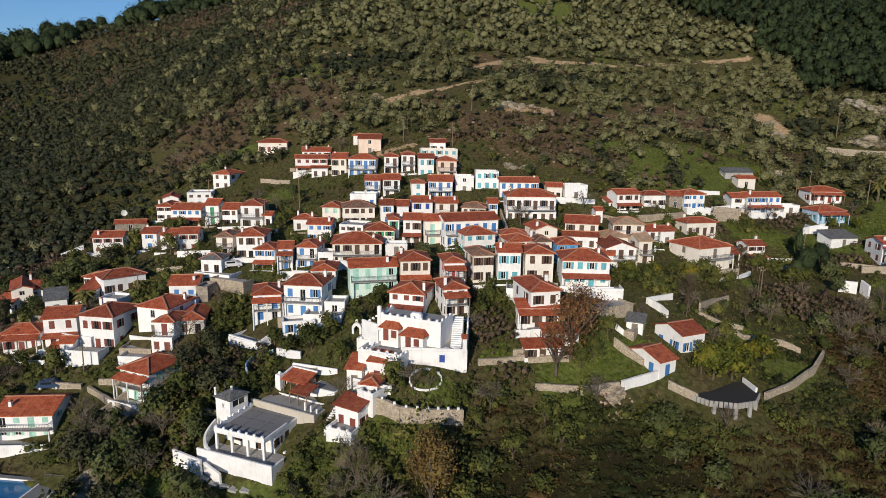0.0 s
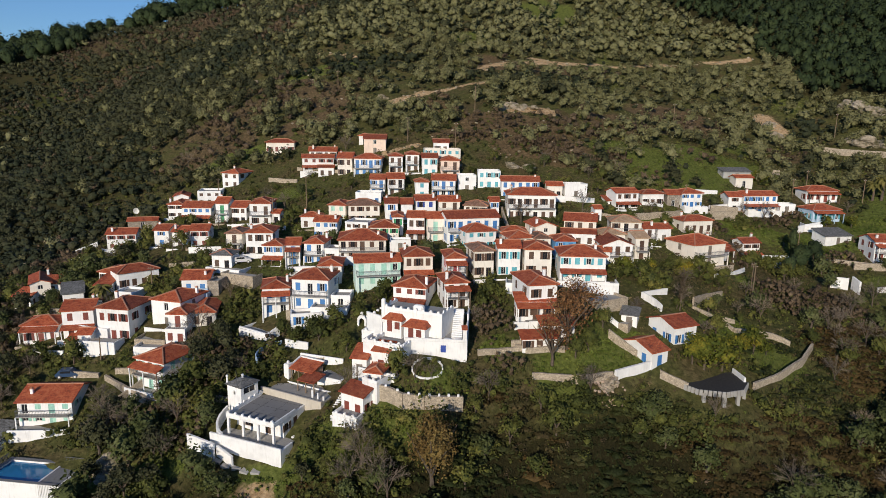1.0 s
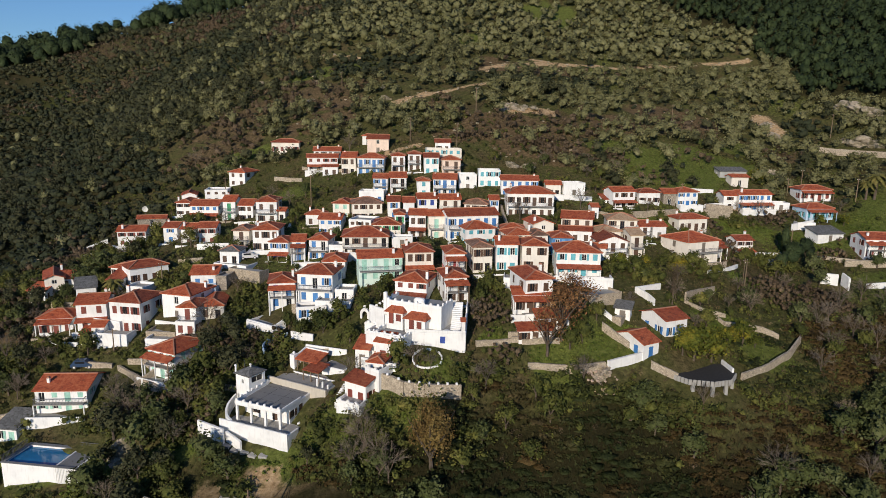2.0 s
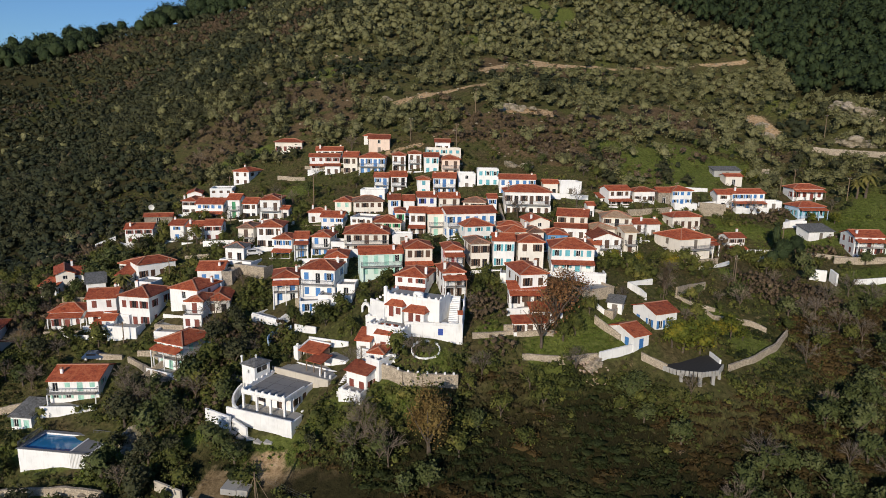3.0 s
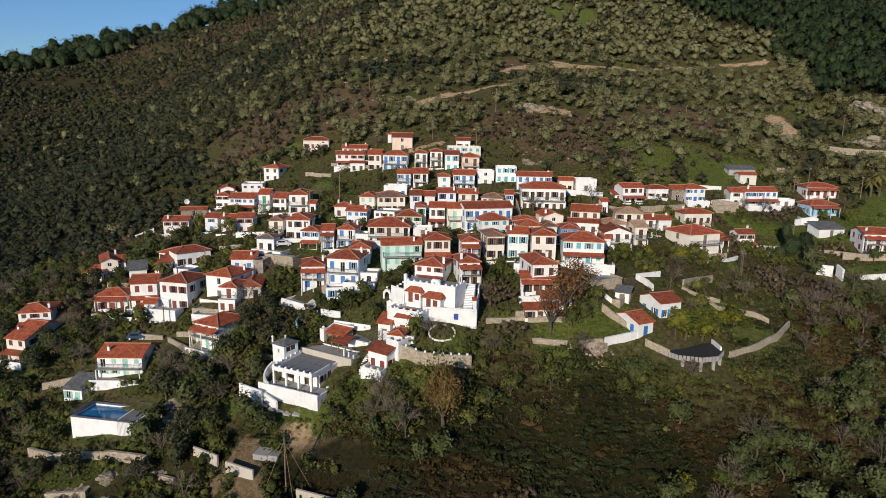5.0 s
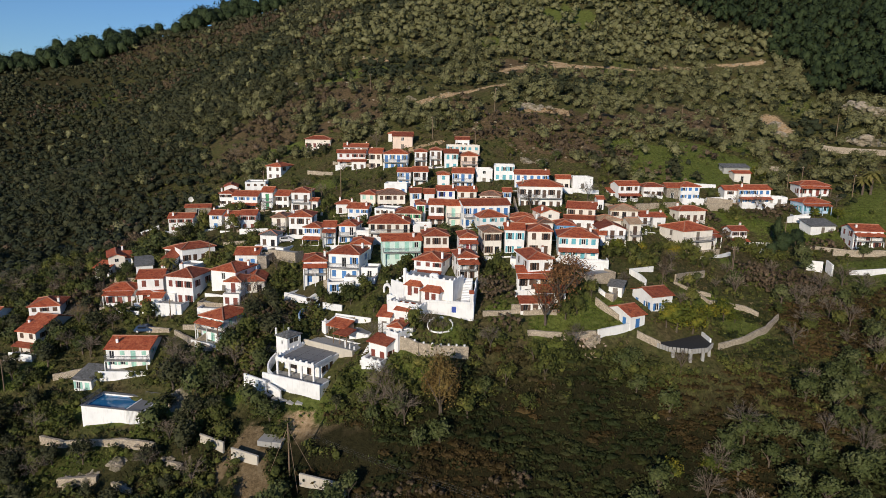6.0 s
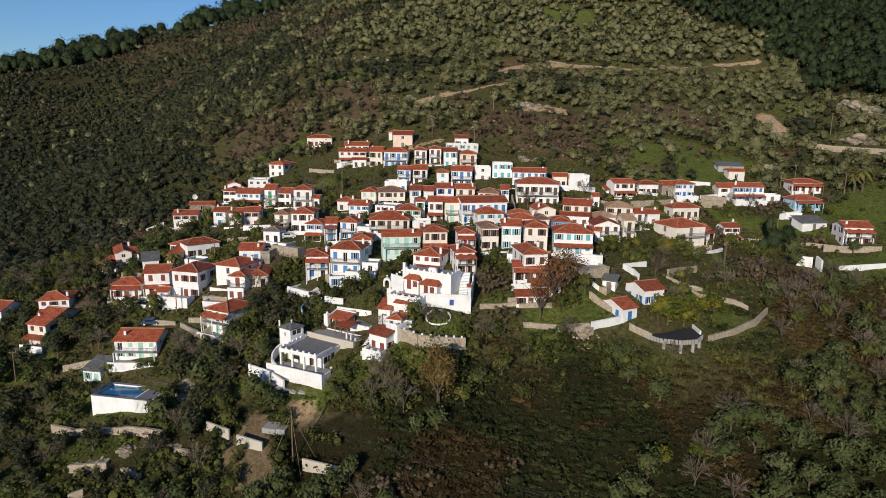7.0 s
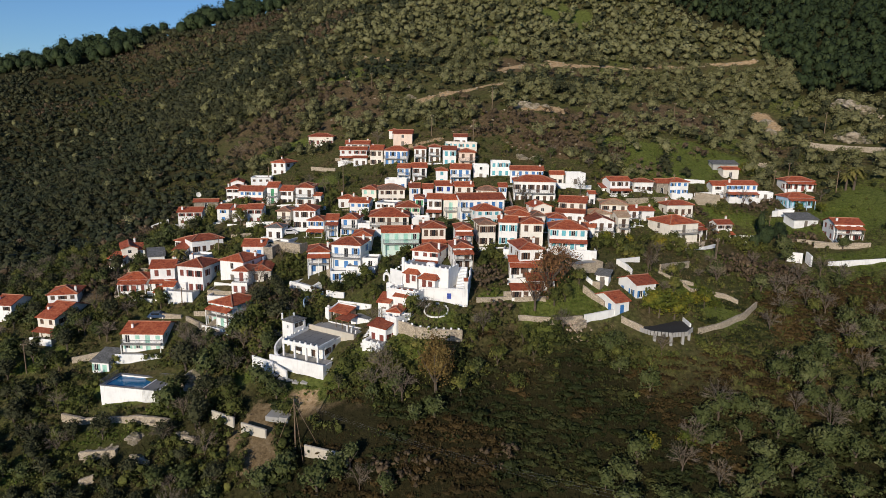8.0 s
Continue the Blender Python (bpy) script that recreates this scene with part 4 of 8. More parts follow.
house(55.4, 135.6, 11.5, 7, 3.9, 3.5, 5, "gable", "white", "none", "c")
house(52.2, 152.6, 17.6, 10, 6.8, 4.35, 6, "gable", "white", "dark", "p")
house(59.9, 155.6, 17.1, 6, 6.4, 3.5, 5, "hip", "white", "dark", "")
house(65.6, 156.6, 16.8, -1, 3.9, 3.5, 6, "gable", "stone", "none", "")
house(71.0, 157.7, 17.1, 6, 6.2, 4, 6, "hip", "white", "blue", "")
house(82.7, 158.3, 16.2, -4, 4.0, 4, 6, "gable", "white", "dark", "")
house(90.2, 159.3, 16.4, 5, 10.1, 4.35, 6, "gable", "white", "blue", "cp")
house(92.5, 173.0, 19.9, 2, 5.7, 3, 4, "gable", "cream", "none", "")
house(92.7, 177.8, 21.2, 3, 8.9, 2.5, 4, "shedgrey", "grey", "none", "")
house(66.2, 142.5, 12.3, 9, 8.2, 3.3, 5.5, "hip", "cream", "dark", "c")
house(61.3, 125.2, 10.0, 21, 9.3, 4.8, 9, "hip", "cream", "none", "bc")
house(66.7, 130.1, 8.6, 18, 3.7, 3.6, 5, "gable", "white", "dark", "p")
house(75.6, 135.1, 8.4, 6, 4.7, 3.92, 5, "gable", "white", "dark", "pc")
house(109.6, 163.8, 17.4, -3, 9.0, 3.2, 6.5, "hip", "white", "red", "p")
house(104.6, 153.4, 13.6, 4, 8.2, 3.2, 6.5, "hip", "paleblue", "turq", "p")
house(106.0, 132.2, 9.3, -6, 7.4, 4.8, 7, "gable", "white", "red", "bpc")
house(100.7, 142.1, 8.8, 9, 7.9, 2, 5, "shedgrey", "white", "none", "")
house(42.2, 91.6, 3.2, 21, 5.2, 3.4, 6.5, "gable", "white", "blue", "")
house(36.3, 86.5, 1.0, 27, 4.0, 2.7, 7, "gable", "white", "blue", "")
house(34.3, 96.1, 3.7, -27, 3.2, 1.9, 3, "shedgrey", "white", "none", "")
house(-75.7, 123.9, 1.6, 29, 4.2, 3.92, 9, "front", "cream", "none", "c")
house(-78.7, 122.0, -0.6, -7, 4.2, 2.8, 4, "shedred", "white", "dark", "")
house(-74.7, 126.0, 1.0, 15, 3.6, 2.6, 4, "shedred", "white", "dark", "")
house(-67.1, 119.4, 0.8, 25, 4.2, 3, 5, "shedgrey", "white", "none", "")
house(-64.4, 127.6, 3.0, -18, 4.8, 2.6, 6, "hip", "white", "dark", "")
house(-56.1, 124.0, 4.2, 40, 8.3, 3.6, 6, "hip", "white", "dark", "")
house(-43.3, 118.3, 3.9, 4, 5.8, 3, 7, "gable", "white", "blue", "c")
house(-39.2, 116.1, 4.2, -8, 2.2, 3.6, 4, "flatplain", "stone", "none", "")
house(-42.5, 114.9, 2.1, -6, 5.2, 2.4, 3.5, "flatplain", "paleblue", "navy", "")
house(-40.3, 125.6, 7.2, -5, 4.7, 3.2, 5, "hipgrey", "white", "dark", "")
house(-70.9, 149.7, 7.0, 10, 7.1, 4, 6, "gable", "white", "red", "c")
house(-61.5, 109.7, 0.3, 12, 5.8, 5.22, 7, "gable", "white", "red", "pc")
house(-54.5, 107.6, 1.3, -12, 6.9, 6.09, 8, "hip", "white", "red", "c")
house(-68.3, 109.6, -2.4, 7, 6.6, 3.6, 6, "hip", "white", "red", "p")
house(-58.8, 105.9, -2.9, 3, 2.8, 3.2, 4, "gable", "white", "none", "")
house(-61.2, 105.8, -4.3, 4, 2.0, 2.2, 3, "shedred", "white", "none", "")
house(-45.6, 108.9, 2.4, -18, 6.8, 5.22, 8, "hip", "white", "none", "c")
house(-42.2, 105.0, 1.1, -4, 3.9, 4.79, 6, "hip", "white", "red", "bc")
house(-38.5, 107.3, 0.7, 9, 4.9, 2.9, 9, "hip", "cream", "dark", "c")
house(-42.3, 104.1, -1.3, -5, 3.5, 2.8, 3, "flatplain", "white", "red", "")
house(-43.2, 94.6, -3.3, -26, 6.6, 4.79, 8, "hip", "white", "mint", "bp")
house(-58.3, 91.6, -8.9, 1, 8.8, 3.92, 8, "gable", "white", "mint", "bcc")
house(-65.3, 87.9, -13.6, -9, 4.3, 2.6, 5, "shedgrey", "white", "mint", "")
house(-82.9, 99.8, -8.7, -14, 5.2, 4.35, 12, "gable", "cream", "dark", "pc")
house(-83.5, 107.5, -5.6, 15, 6.6, 3.92, 7, "hip", "white", "dark", "pc")
house(-98.3, 108.2, -8.6, -7, 5.6, 4, 8, "gable", "white", "dark", "c")
house(-5.3, 86.2, 2.4, -29, 5.8, 3.6, 6, "scallop", "white", "none", "")
house(-6.0, 85.3, 1.6, -21, 3.0, 3.4, 3, "shedred", "white", "red", "")
house(-9.2, 86.4, 0.1, -14, 2.9, 3, 4, "shedred", "white", "none", "")
house(-6.9, 82.4, -0.5, -17, 3.0, 3, 4, "hip", "white", "dark", "")
house(-9.8, 79.9, -2.6, -34, 4.5, 3.4, 3.0, "shedred", "white", "red", "")
house(-56.6, 117.6, 1.6, -16, 4.2, 3.0, 4, "flat", "white", "none", "")
house(-62.6, 121.4, 1.9, -8, 3.6, 2.6, 5, "shedred", "white", "none", "")
house(-3.9, 127.3, 10.1, 0, 4.4, 2.3, 3.5, "flat", "white", "none", "")
house(19.8, 126.6, 12.2, -4, 5.6, 2.8, 5, "hip", "white", "dark", "")
house(96.9, 158.6, 14.3, -8, 4.2, 2.6, 4, "flatplain", "white", "none", "")
house(-70.2, 160.6, 8.5, 14, 7.6, 2.4, 4, "gable", "stone", "none", "")
house(48.8, 154.2, 15.4, 8, 3.2, 2.4, 4, "shedred", "white", "dark", "")
house(-13.9, 105.4, 4.4, -4, 3.4, 2.6, 4, "flat", "white", "none", "")


# ---------------------------------------------------------------- garden walls, poles and cables
def garden_wall(pts, high, thick, mat, caps=False):
    """A free-standing or retaining wall whose top runs through pts."""
    words = {STONE: "rubble-stone", WHITE: "whitewashed", PALE: "pale rendered"}[mat]
    pts = [(a, b, max(c, ground_at(a, b) + 0.7 * high)) for a, b, c in pts]
    for (a, b, c), (a1, b1, c1) in zip(pts, pts[1:]):
        WALL_FOOT.append(((a + a1) / 2, (b + b1) / 2 - 0.4, math.atan2(b1 - b, a1 - a) if a1 > a else math.atan2(b - b1, a - a1), math.hypot(a1 - a, b1 - b) / 2, 0.7))
    mid = pts[len(pts) // 2]
    e = thing("garden_wall", pose(mid[0], mid[1], mid[2] - high), f"low {words} garden wall holding a terrace", "wall", "garden walls")
    rng = random.Random(int(mid[0] * 10))
    for a, b in zip(pts, pts[1:]):
        a, b = Vector(a) - Vector((mid[0], mid[1], mid[2] - high)), Vector(b) - Vector((mid[0], mid[1], mid[2] - high))
        run = (b - a).to_2d().length
        n = max(1, int(run / 1.2))
        s = (b - a).to_2d().normalized()
        q = Vector((-s.y, s.x, 0)) * thick / 2
        bm = bmesh.new()
        rows = []
        for i in range(n + 1):
            p = a.lerp(b, i / n) + Vector((0, 0, rng.uniform(-0.07, 0.07) if mat is STONE else 0))
            rows.append([bm.verts.new(p - q + Vector((0, 0, -high - 0.9))), bm.verts.new(p - q), bm.verts.new(p + q), bm.verts.new(p + q + Vector((0, 0, -high - 0.9)))])
        for r0, r1 in zip(rows, rows[1:]):
            for i in range(3):
                bm.faces.new((r0[i], r1[i], r1[i + 1], r0[i + 1]))
        bm.faces.new(rows[0][::-1])
        bm.faces.new(rows[-1])
        part("wall_run", bm, mat, e)
        if caps:
            for i in range(n):
                p = a.lerp(b, (i + 0.5) / n)
                part("coping_block", bevelled_box(p.x - 0.17, p.y - 0.17, p.z - 0.05, p.x + 0.17, p.y + 0.17, p.z + 0.30, 0.05), WHITE, e)


def utility_pole(x, y, high):
    z = ground_at(x, y)
    e = thing("utility_pole", pose(x, y, z, 0, 0, 20), "slim weathered timber utility pole", "pole", "utility poles")
    bm = bmesh.new()
    tube(bm, [(0, 0, -0.8), (0.02, 0, high * 0.5), (0.05, 0, high)], [0.13, 0.11, 0.09], 6)
    part("shaft", bm, WOOD, e)
    bm = bmesh.new()
    beam(bm, (-0.55, 0, high - 0.4), (0.65, 0, high - 0.4), 0.05)
    arm = part("crossarm", bm, WOOD, e)
    for k in (-0.45, 0.05, 0.55):
        bm = bmesh.new()
        tube(bm, [(k, 0, high - 0.36), (k, 0, high - 0.2)], [0.05, 0.03], 5)
        part("insulator", bm, FRAME, arm)


def stayed_pole(x, y, high, far):
    """The power pole with slanting stays below the terrace, and the three cables that leave it."""
    z = ground_at(x, y)
    e = thing("power_pole", pose(x, y, z), "grey timber power pole with slanting stays", "pole")
    bm = bmesh.new()
    tube(bm, [(0, 0, -0.8), (0, 0, high)], [0.13, 0.09], 6)
    part("shaft", bm, WOOD, e)
    for dx, dy in ((-3.4, 1.2), (1.8, -2.6), (3.4, 0.6)):
        bm = bmesh.new()
        beam(bm, (dx, dy, ground_at(x + dx, y + dy) - z - 0.3), (0, 0, high - 0.6), 0.03)
        part("stay", bm, WOOD, e)
    for k in (-0.5, 0.0, 0.5):
        a, b = Vector((k, 0, high - 0.2)), Vector((far[0] - x + k, far[1] - y, far[2] - z + 0.6 * k))
        pts = [a.lerp(b, i / 14) - Vector((0, 0, 1.2 * (1 - (2 * i / 14 - 1) ** 2))) for i in range(15)]
        bm = bmesh.new()
        tube(bm, pts, [0.007] * 15, 4)
        part("cable", bm, IRON, e, "thin dark overhead power cable")


def swimming_pool():
    """The raised pool: rectangular white tank, blue water, dark edge and a pump deck beside it."""
    e = thing("swimming_pool", pose(-61.2, 80.4, -14.9, 0, 0, -10), "raised white swimming pool with blue water", "pool")
    FOOT.append((-55.2, 79.4, radians(-10), 6.2, 6.5))
    L, D, dz = 12.0, 5.6, -4.2
    for x0, y0, x1, y1 in ((0, 0, L, 0.3), (0, D - 0.3, L, D), (0, 0.3, 0.3, D - 0.3), (L - 0.3, 0.3, L, D - 0.3), (8.3, 0.3, 8.6, D - 0.3)):
        part("tank_wall", bevelled_box(x0, y0, dz, x1, y1, 0, 0.03), WHITE, e)
    bm = bmesh.new()
    box(bm, 0.3, 0.3, -1.4, 8.3, D - 0.3, -1.3)
    part("pool_floor", bm, POOL_TILE, e)
    bm = bmesh.new()
    box(bm, 0.31, 0.31, -1.29, 8.29, D - 0.31, -0.32)
    part("water", bm, WATER, e, "clear blue pool water")
    bm = bmesh.new()
    box(bm, 8.6, 0.3, -0.15, L - 0.3, D - 0.3, -0.05)
    part("pump_deck", bm, DECK, e)
    for x0, y0, x1, y1 in ((-0.15, -0.12, L + 0.1, 0.42), (-0.15, D - 0.42, L + 0.1, D + 0.3), (-0.15, 0.42, 0.42, D - 0.42)):
        part("coping", bevelled_box(x0, y0, 0.0, x1, y1, 0.07, 0.02), DECK, e, "dark pool coping")
    for i in range(14):
        part("panel_rib", bevelled_box(8.7 + i * 0.24, -0.05, -2.6, 8.76 + i * 0.24, 0.0, -0.02, 0.01), FRAME, e)
    railing(e, -0.05, 0.0, 0.2, 0.07, 0.9, 5.0)
    railing(e, 8.7, L - 0.1, D - 0.1, 0.07, 0.9)


def terrace_house(x, y, z, turn, w, d):
    """The big white house: flat roof terrace on pillars, a front porch and a high retaining wall."""
    e = thing("terrace_house", pose(x, y, z, 0, 0, turn), "whitewashed house, grey flat roof terrace, pillared porch below", "house", "village houses")
    FOOT.append((x + 2.6 * math.sin(radians(turn)), y - 2.6 * math.cos(radians(turn)), radians(turn), w / 2 + 3.2, d + 3))
    fl = -2.75
    bm = bmesh.new()
    holes = [(-2.6, -1.7, fl + 0.6, fl + 2.1), (0.9, 1.8, fl + 0.1, fl + 2.1)]
    facade(bm, pose(0, 2.2, 0), w, -7.0, -0.3, holes)
    facade(bm, pose(w / 2, 2.2 + (d - 2.2) / 2, 0, 0, 0, 90), d - 2.2, -7.0, -0.3, [(-3.2, -2.3, fl + 0.8, fl + 1.9), (-1.2, -0.3, fl + 0.1, fl + 2.0), (1.5, 2.4, fl + 0.1, fl + 2.0)])
    facade(bm, pose(-w / 2, 2.2 + (d - 2.2) / 2, 0, 0, 0, -90), d - 2.2, -7.0, -0.3, [])
    facade(bm, pose(0, d, 0, 0, 0, 180), w, -7.0, -0.3, [])
    part("wall", bm, WHITE, e)
    for cx, dr in ((-2.15, False), (1.35, True)):
        put_opening(e, pose(cx, 2.2, fl + (0.1 if dr else 0.6)), 0.9, 2.0 if dr else 1.5, dr, "dark", dr, random)
    for cy, dr in ((-2.75, False), (-0.75, True), (1.95, True)):
        put_opening(e, pose(w / 2, 2.2 + (d - 2.2) / 2 + cy, fl + (0.1 if dr else 0.8), 0, 0, 90), 0.9, 1.9 if dr else 1.1, dr, "dark", dr, random)
    part("roof_slab", bevelled_box(-w / 2 - 0.05, 0, -0.3, w / 2 + 0.05, d + 0.05, -0.02, 0.03), WHITE, e)
    bm = bmesh.new()
    box(bm, -w / 2 + 0.3, 0.3, -0.02, w / 2 - 0.25, d - 0.3, 0.012)
    part("terrace_deck", bm, DECK, e, "dark grey roof terrace floor")
    par = part("parapet", bevelled_box(-w / 2 - 0.05, 0, -0.02, w / 2 + 0.05, 0.24, 0.42, 0.03), WHITE, e)
    part("parapet", bevelled_box(-w / 2 - 0.05, 0.24, -0.02, -w / 2 + 0.2, d, 0.42, 0.03), WHITE, e)
    part("parapet", bevelled_box(w / 2 - 0.18, 0.24, -0.02, w / 2 + 0.05, d * 0.55, 0.36, 0.03), WHITE, e)
    for i in range(7):
        shared("merlon", merlon_mesh(), WHITE, par).matrix_local = pose(-w / 2 + 0.3 + (w - 0.6) * i / 6, 0.12, 0.42)
    for i in range(7):
        shared("merlon", merlon_mesh(), WHITE, par).matrix_local = pose(-w / 2 + 0.08, 1.4 + (d - 2) * i / 6, 0.42, 0, 0, 90)
    for i in range(4):
        px = -w / 2 + 0.2 + (w - 0.4) * i / 3
        part("pillar", bevelled_box(px - 0.17, 0.06, fl - 0.1, px + 0.17, 0.4, -0.3, 0.03), WHITE, e, "square white porch pillar")
    bm = bmesh.new()
    box(bm, -w / 2 - 1.1, -1.1, fl - 0.5, w / 2 + 1.8, 2.2, fl)
    part("porch_floor", bm, CONCRETE, e)
    part("retaining_wall", bevelled_box(-w / 2 - 1.9, -1.4, -8.5, w / 2 + 2.1, -1.1, fl + 0.5, 0.04), WHITE, e, "high whitewashed retaining wall")
    part("retaining_wall", bevelled_box(w / 2 + 1.8, -1.1, -8.5, w / 2 + 2.1, 1.3, fl + 0.25, 0.04), WHITE, e)
    bm = bmesh.new()
    rows = []
    for i in range(9):
        a = math.pi * (1.0 + 0.5 * i / 8)
        c = Vector((-w / 2, 3.4, 0))
        rows.append([bm.verts.new((c.x + r * math.cos(a), c.y + r * math.sin(a) * 1.6, zz)) for r, zz in ((2.6, -6.0), (2.6, -0.5 - 0.22 * i), (2.85, -0.5 - 0.22 * i), (2.85, -6.0))])
    for r0, r1 in zip(rows, rows[1:]):
        for i in range(3):
            bm.faces.new((r0[i], r1[i], r1[i + 1], r0[i + 1]))
    bm.faces.new(rows[0][::-1])
    bm.faces.new(rows[-1])
    part("curved_wall", bm, WHITE, e)
    for i in range(7):
        part("stair_block", bevelled_box(-w / 2 - 0.95, 3.2 + i * 0.75, -3.0, -w / 2 - 0.45, 3.65 + i * 0.75, -0.35 + 0.12 * i, 0.06), WHITE, e, "whitewashed step block")
    part("stair_cheek", bevelled_box(-w / 2 - 1.35, 3.0, -6.0, -w / 2 - 1.05, 8.6, -0.6, 0.05), WHITE, e)
    for i in range(1, 4):
        bm = bmesh.new()
        box(bm, -w / 2 + 0.35, 0.3 + i * (d - 0.6) / 4 - 0.02, 0.012, w / 2 - 0.3, 0.3 + i * (d - 0.6) / 4 + 0.02, 0.018)
        part("slab_joint", bm, TAR, e)
    for i in range(1, 3):
        bm = bmesh.new()
        box(bm, -w / 2 + i * w / 3 - 0.02, 0.35, 0.018, -w / 2 + i * w / 3 + 0.02, d - 0.35, 0.024)
        part("slab_joint", bm, TAR, e)
    for i in range(9):
        part("seat_stone", bevelled_box(w / 2 + 1.0 + 0.08 * i, 2.4 + i * 0.62, fl - 1.2, w / 2 + 1.45 + 0.08 * i, 2.95 + i * 0.62, fl + 0.35 + 0.1 * (i % 3), 0.1), WHITE, e, "rough whitewashed stone")
    part("side_walk", bevelled_box(w / 2, 2.2, fl - 0.9, w / 2 + 1.4, d - 0.4, fl + 0.02, 0.04), CONCRETE, e, "paved side walk")
    for i in range(5):
        px, py = -w / 2 + 0.6 + i * 1.6, -2.7 - 0.25 * (i % 2)
        wx, wy = x + px * math.cos(radians(turn)) - py * math.sin(radians(turn)), y + px * math.sin(radians(turn)) + py * math.cos(radians(turn))
        sl = part("path_slab", bevelled_box(-0.65, -0.5, -0.4, 0.65, 0.5, 0.08, 0.05), CONCRETE, e, "broken concrete path slab")
        sl.matrix_local = pose(px, py, ground_at(wx, wy) - z, 4, 3, 12 * (i % 3))


def belvedere(x, y, z, turn, w, d):
    """The small square tower room beside the terrace house: slate roof, a wide side window, a finial at the eaves."""
    e = thing("tower_room", pose(x, y, z, 0, 0, turn), "whitewashed square tower room with a grey slate roof", "tower")
    FOOT.append((x, y, radians(turn), w / 2, d))
    bm = bmesh.new()
    facade(bm, pose(0, 0, 0), w, -5.0, 0, [(-0.2, 0.25, -1.5, -0.8)])
    facade(bm, pose(w / 2, d / 2, 0, 0, 0, 90), d, -5.0, 0, [(-1.1, 1.1, -1.35, -0.35)])
    facade(bm, pose(-w / 2, d / 2, 0, 0, 0, -90), d, -5.0, 0, [])
    facade(bm, pose(0, d, 0, 0, 0, 180), w, -5.0, 0, [])
    part("wall", bm, WHITE, e)
    put_opening(e, pose(0.025, 0, -1.5), 0.45, 0.7, False, "none", False, random)
    put_opening(e, pose(w / 2, d / 2, -1.35, 0, 0, 90), 2.2, 1.0, False, "none", False, random)
    o = 0.25
    pts = [(-w / 2 - o, -o, 0), (w / 2 + o, -o, 0), (w / 2 + o, d + o, 0), (-w / 2 - o, d + o, 0), (0, d / 2, 0.75)]
    part("roof", roof_shell(pts, [[0, 1, 4], [1, 2, 4], [2, 3, 4], [3, 0, 4]], 0.12), SLATE, e, "grey slate pyramid roof")
    for px, py in ((-w / 2 - 0.05, 0.1), (0.1, d / 2)):
        bm = bmesh.new()
        tube(bm, [(px, py, -0.1), (px, py, 0.95)], [0.17, 0.14], 8)
        bmesh.ops.create_icosphere(bm, subdivisions=2, radius=0.2, matrix=Matrix.Translation((px, py, 1.08)))
        part("finial", bm, WHITE, e, "white plaster finial")
    bm = bmesh.new()
    tube(bm, [(0.5, 0.1, 0), (0.5, 0.1, 2.4)], [0.04, 0.03], 5)
    part("aerial_mast", bm, IRON, e)


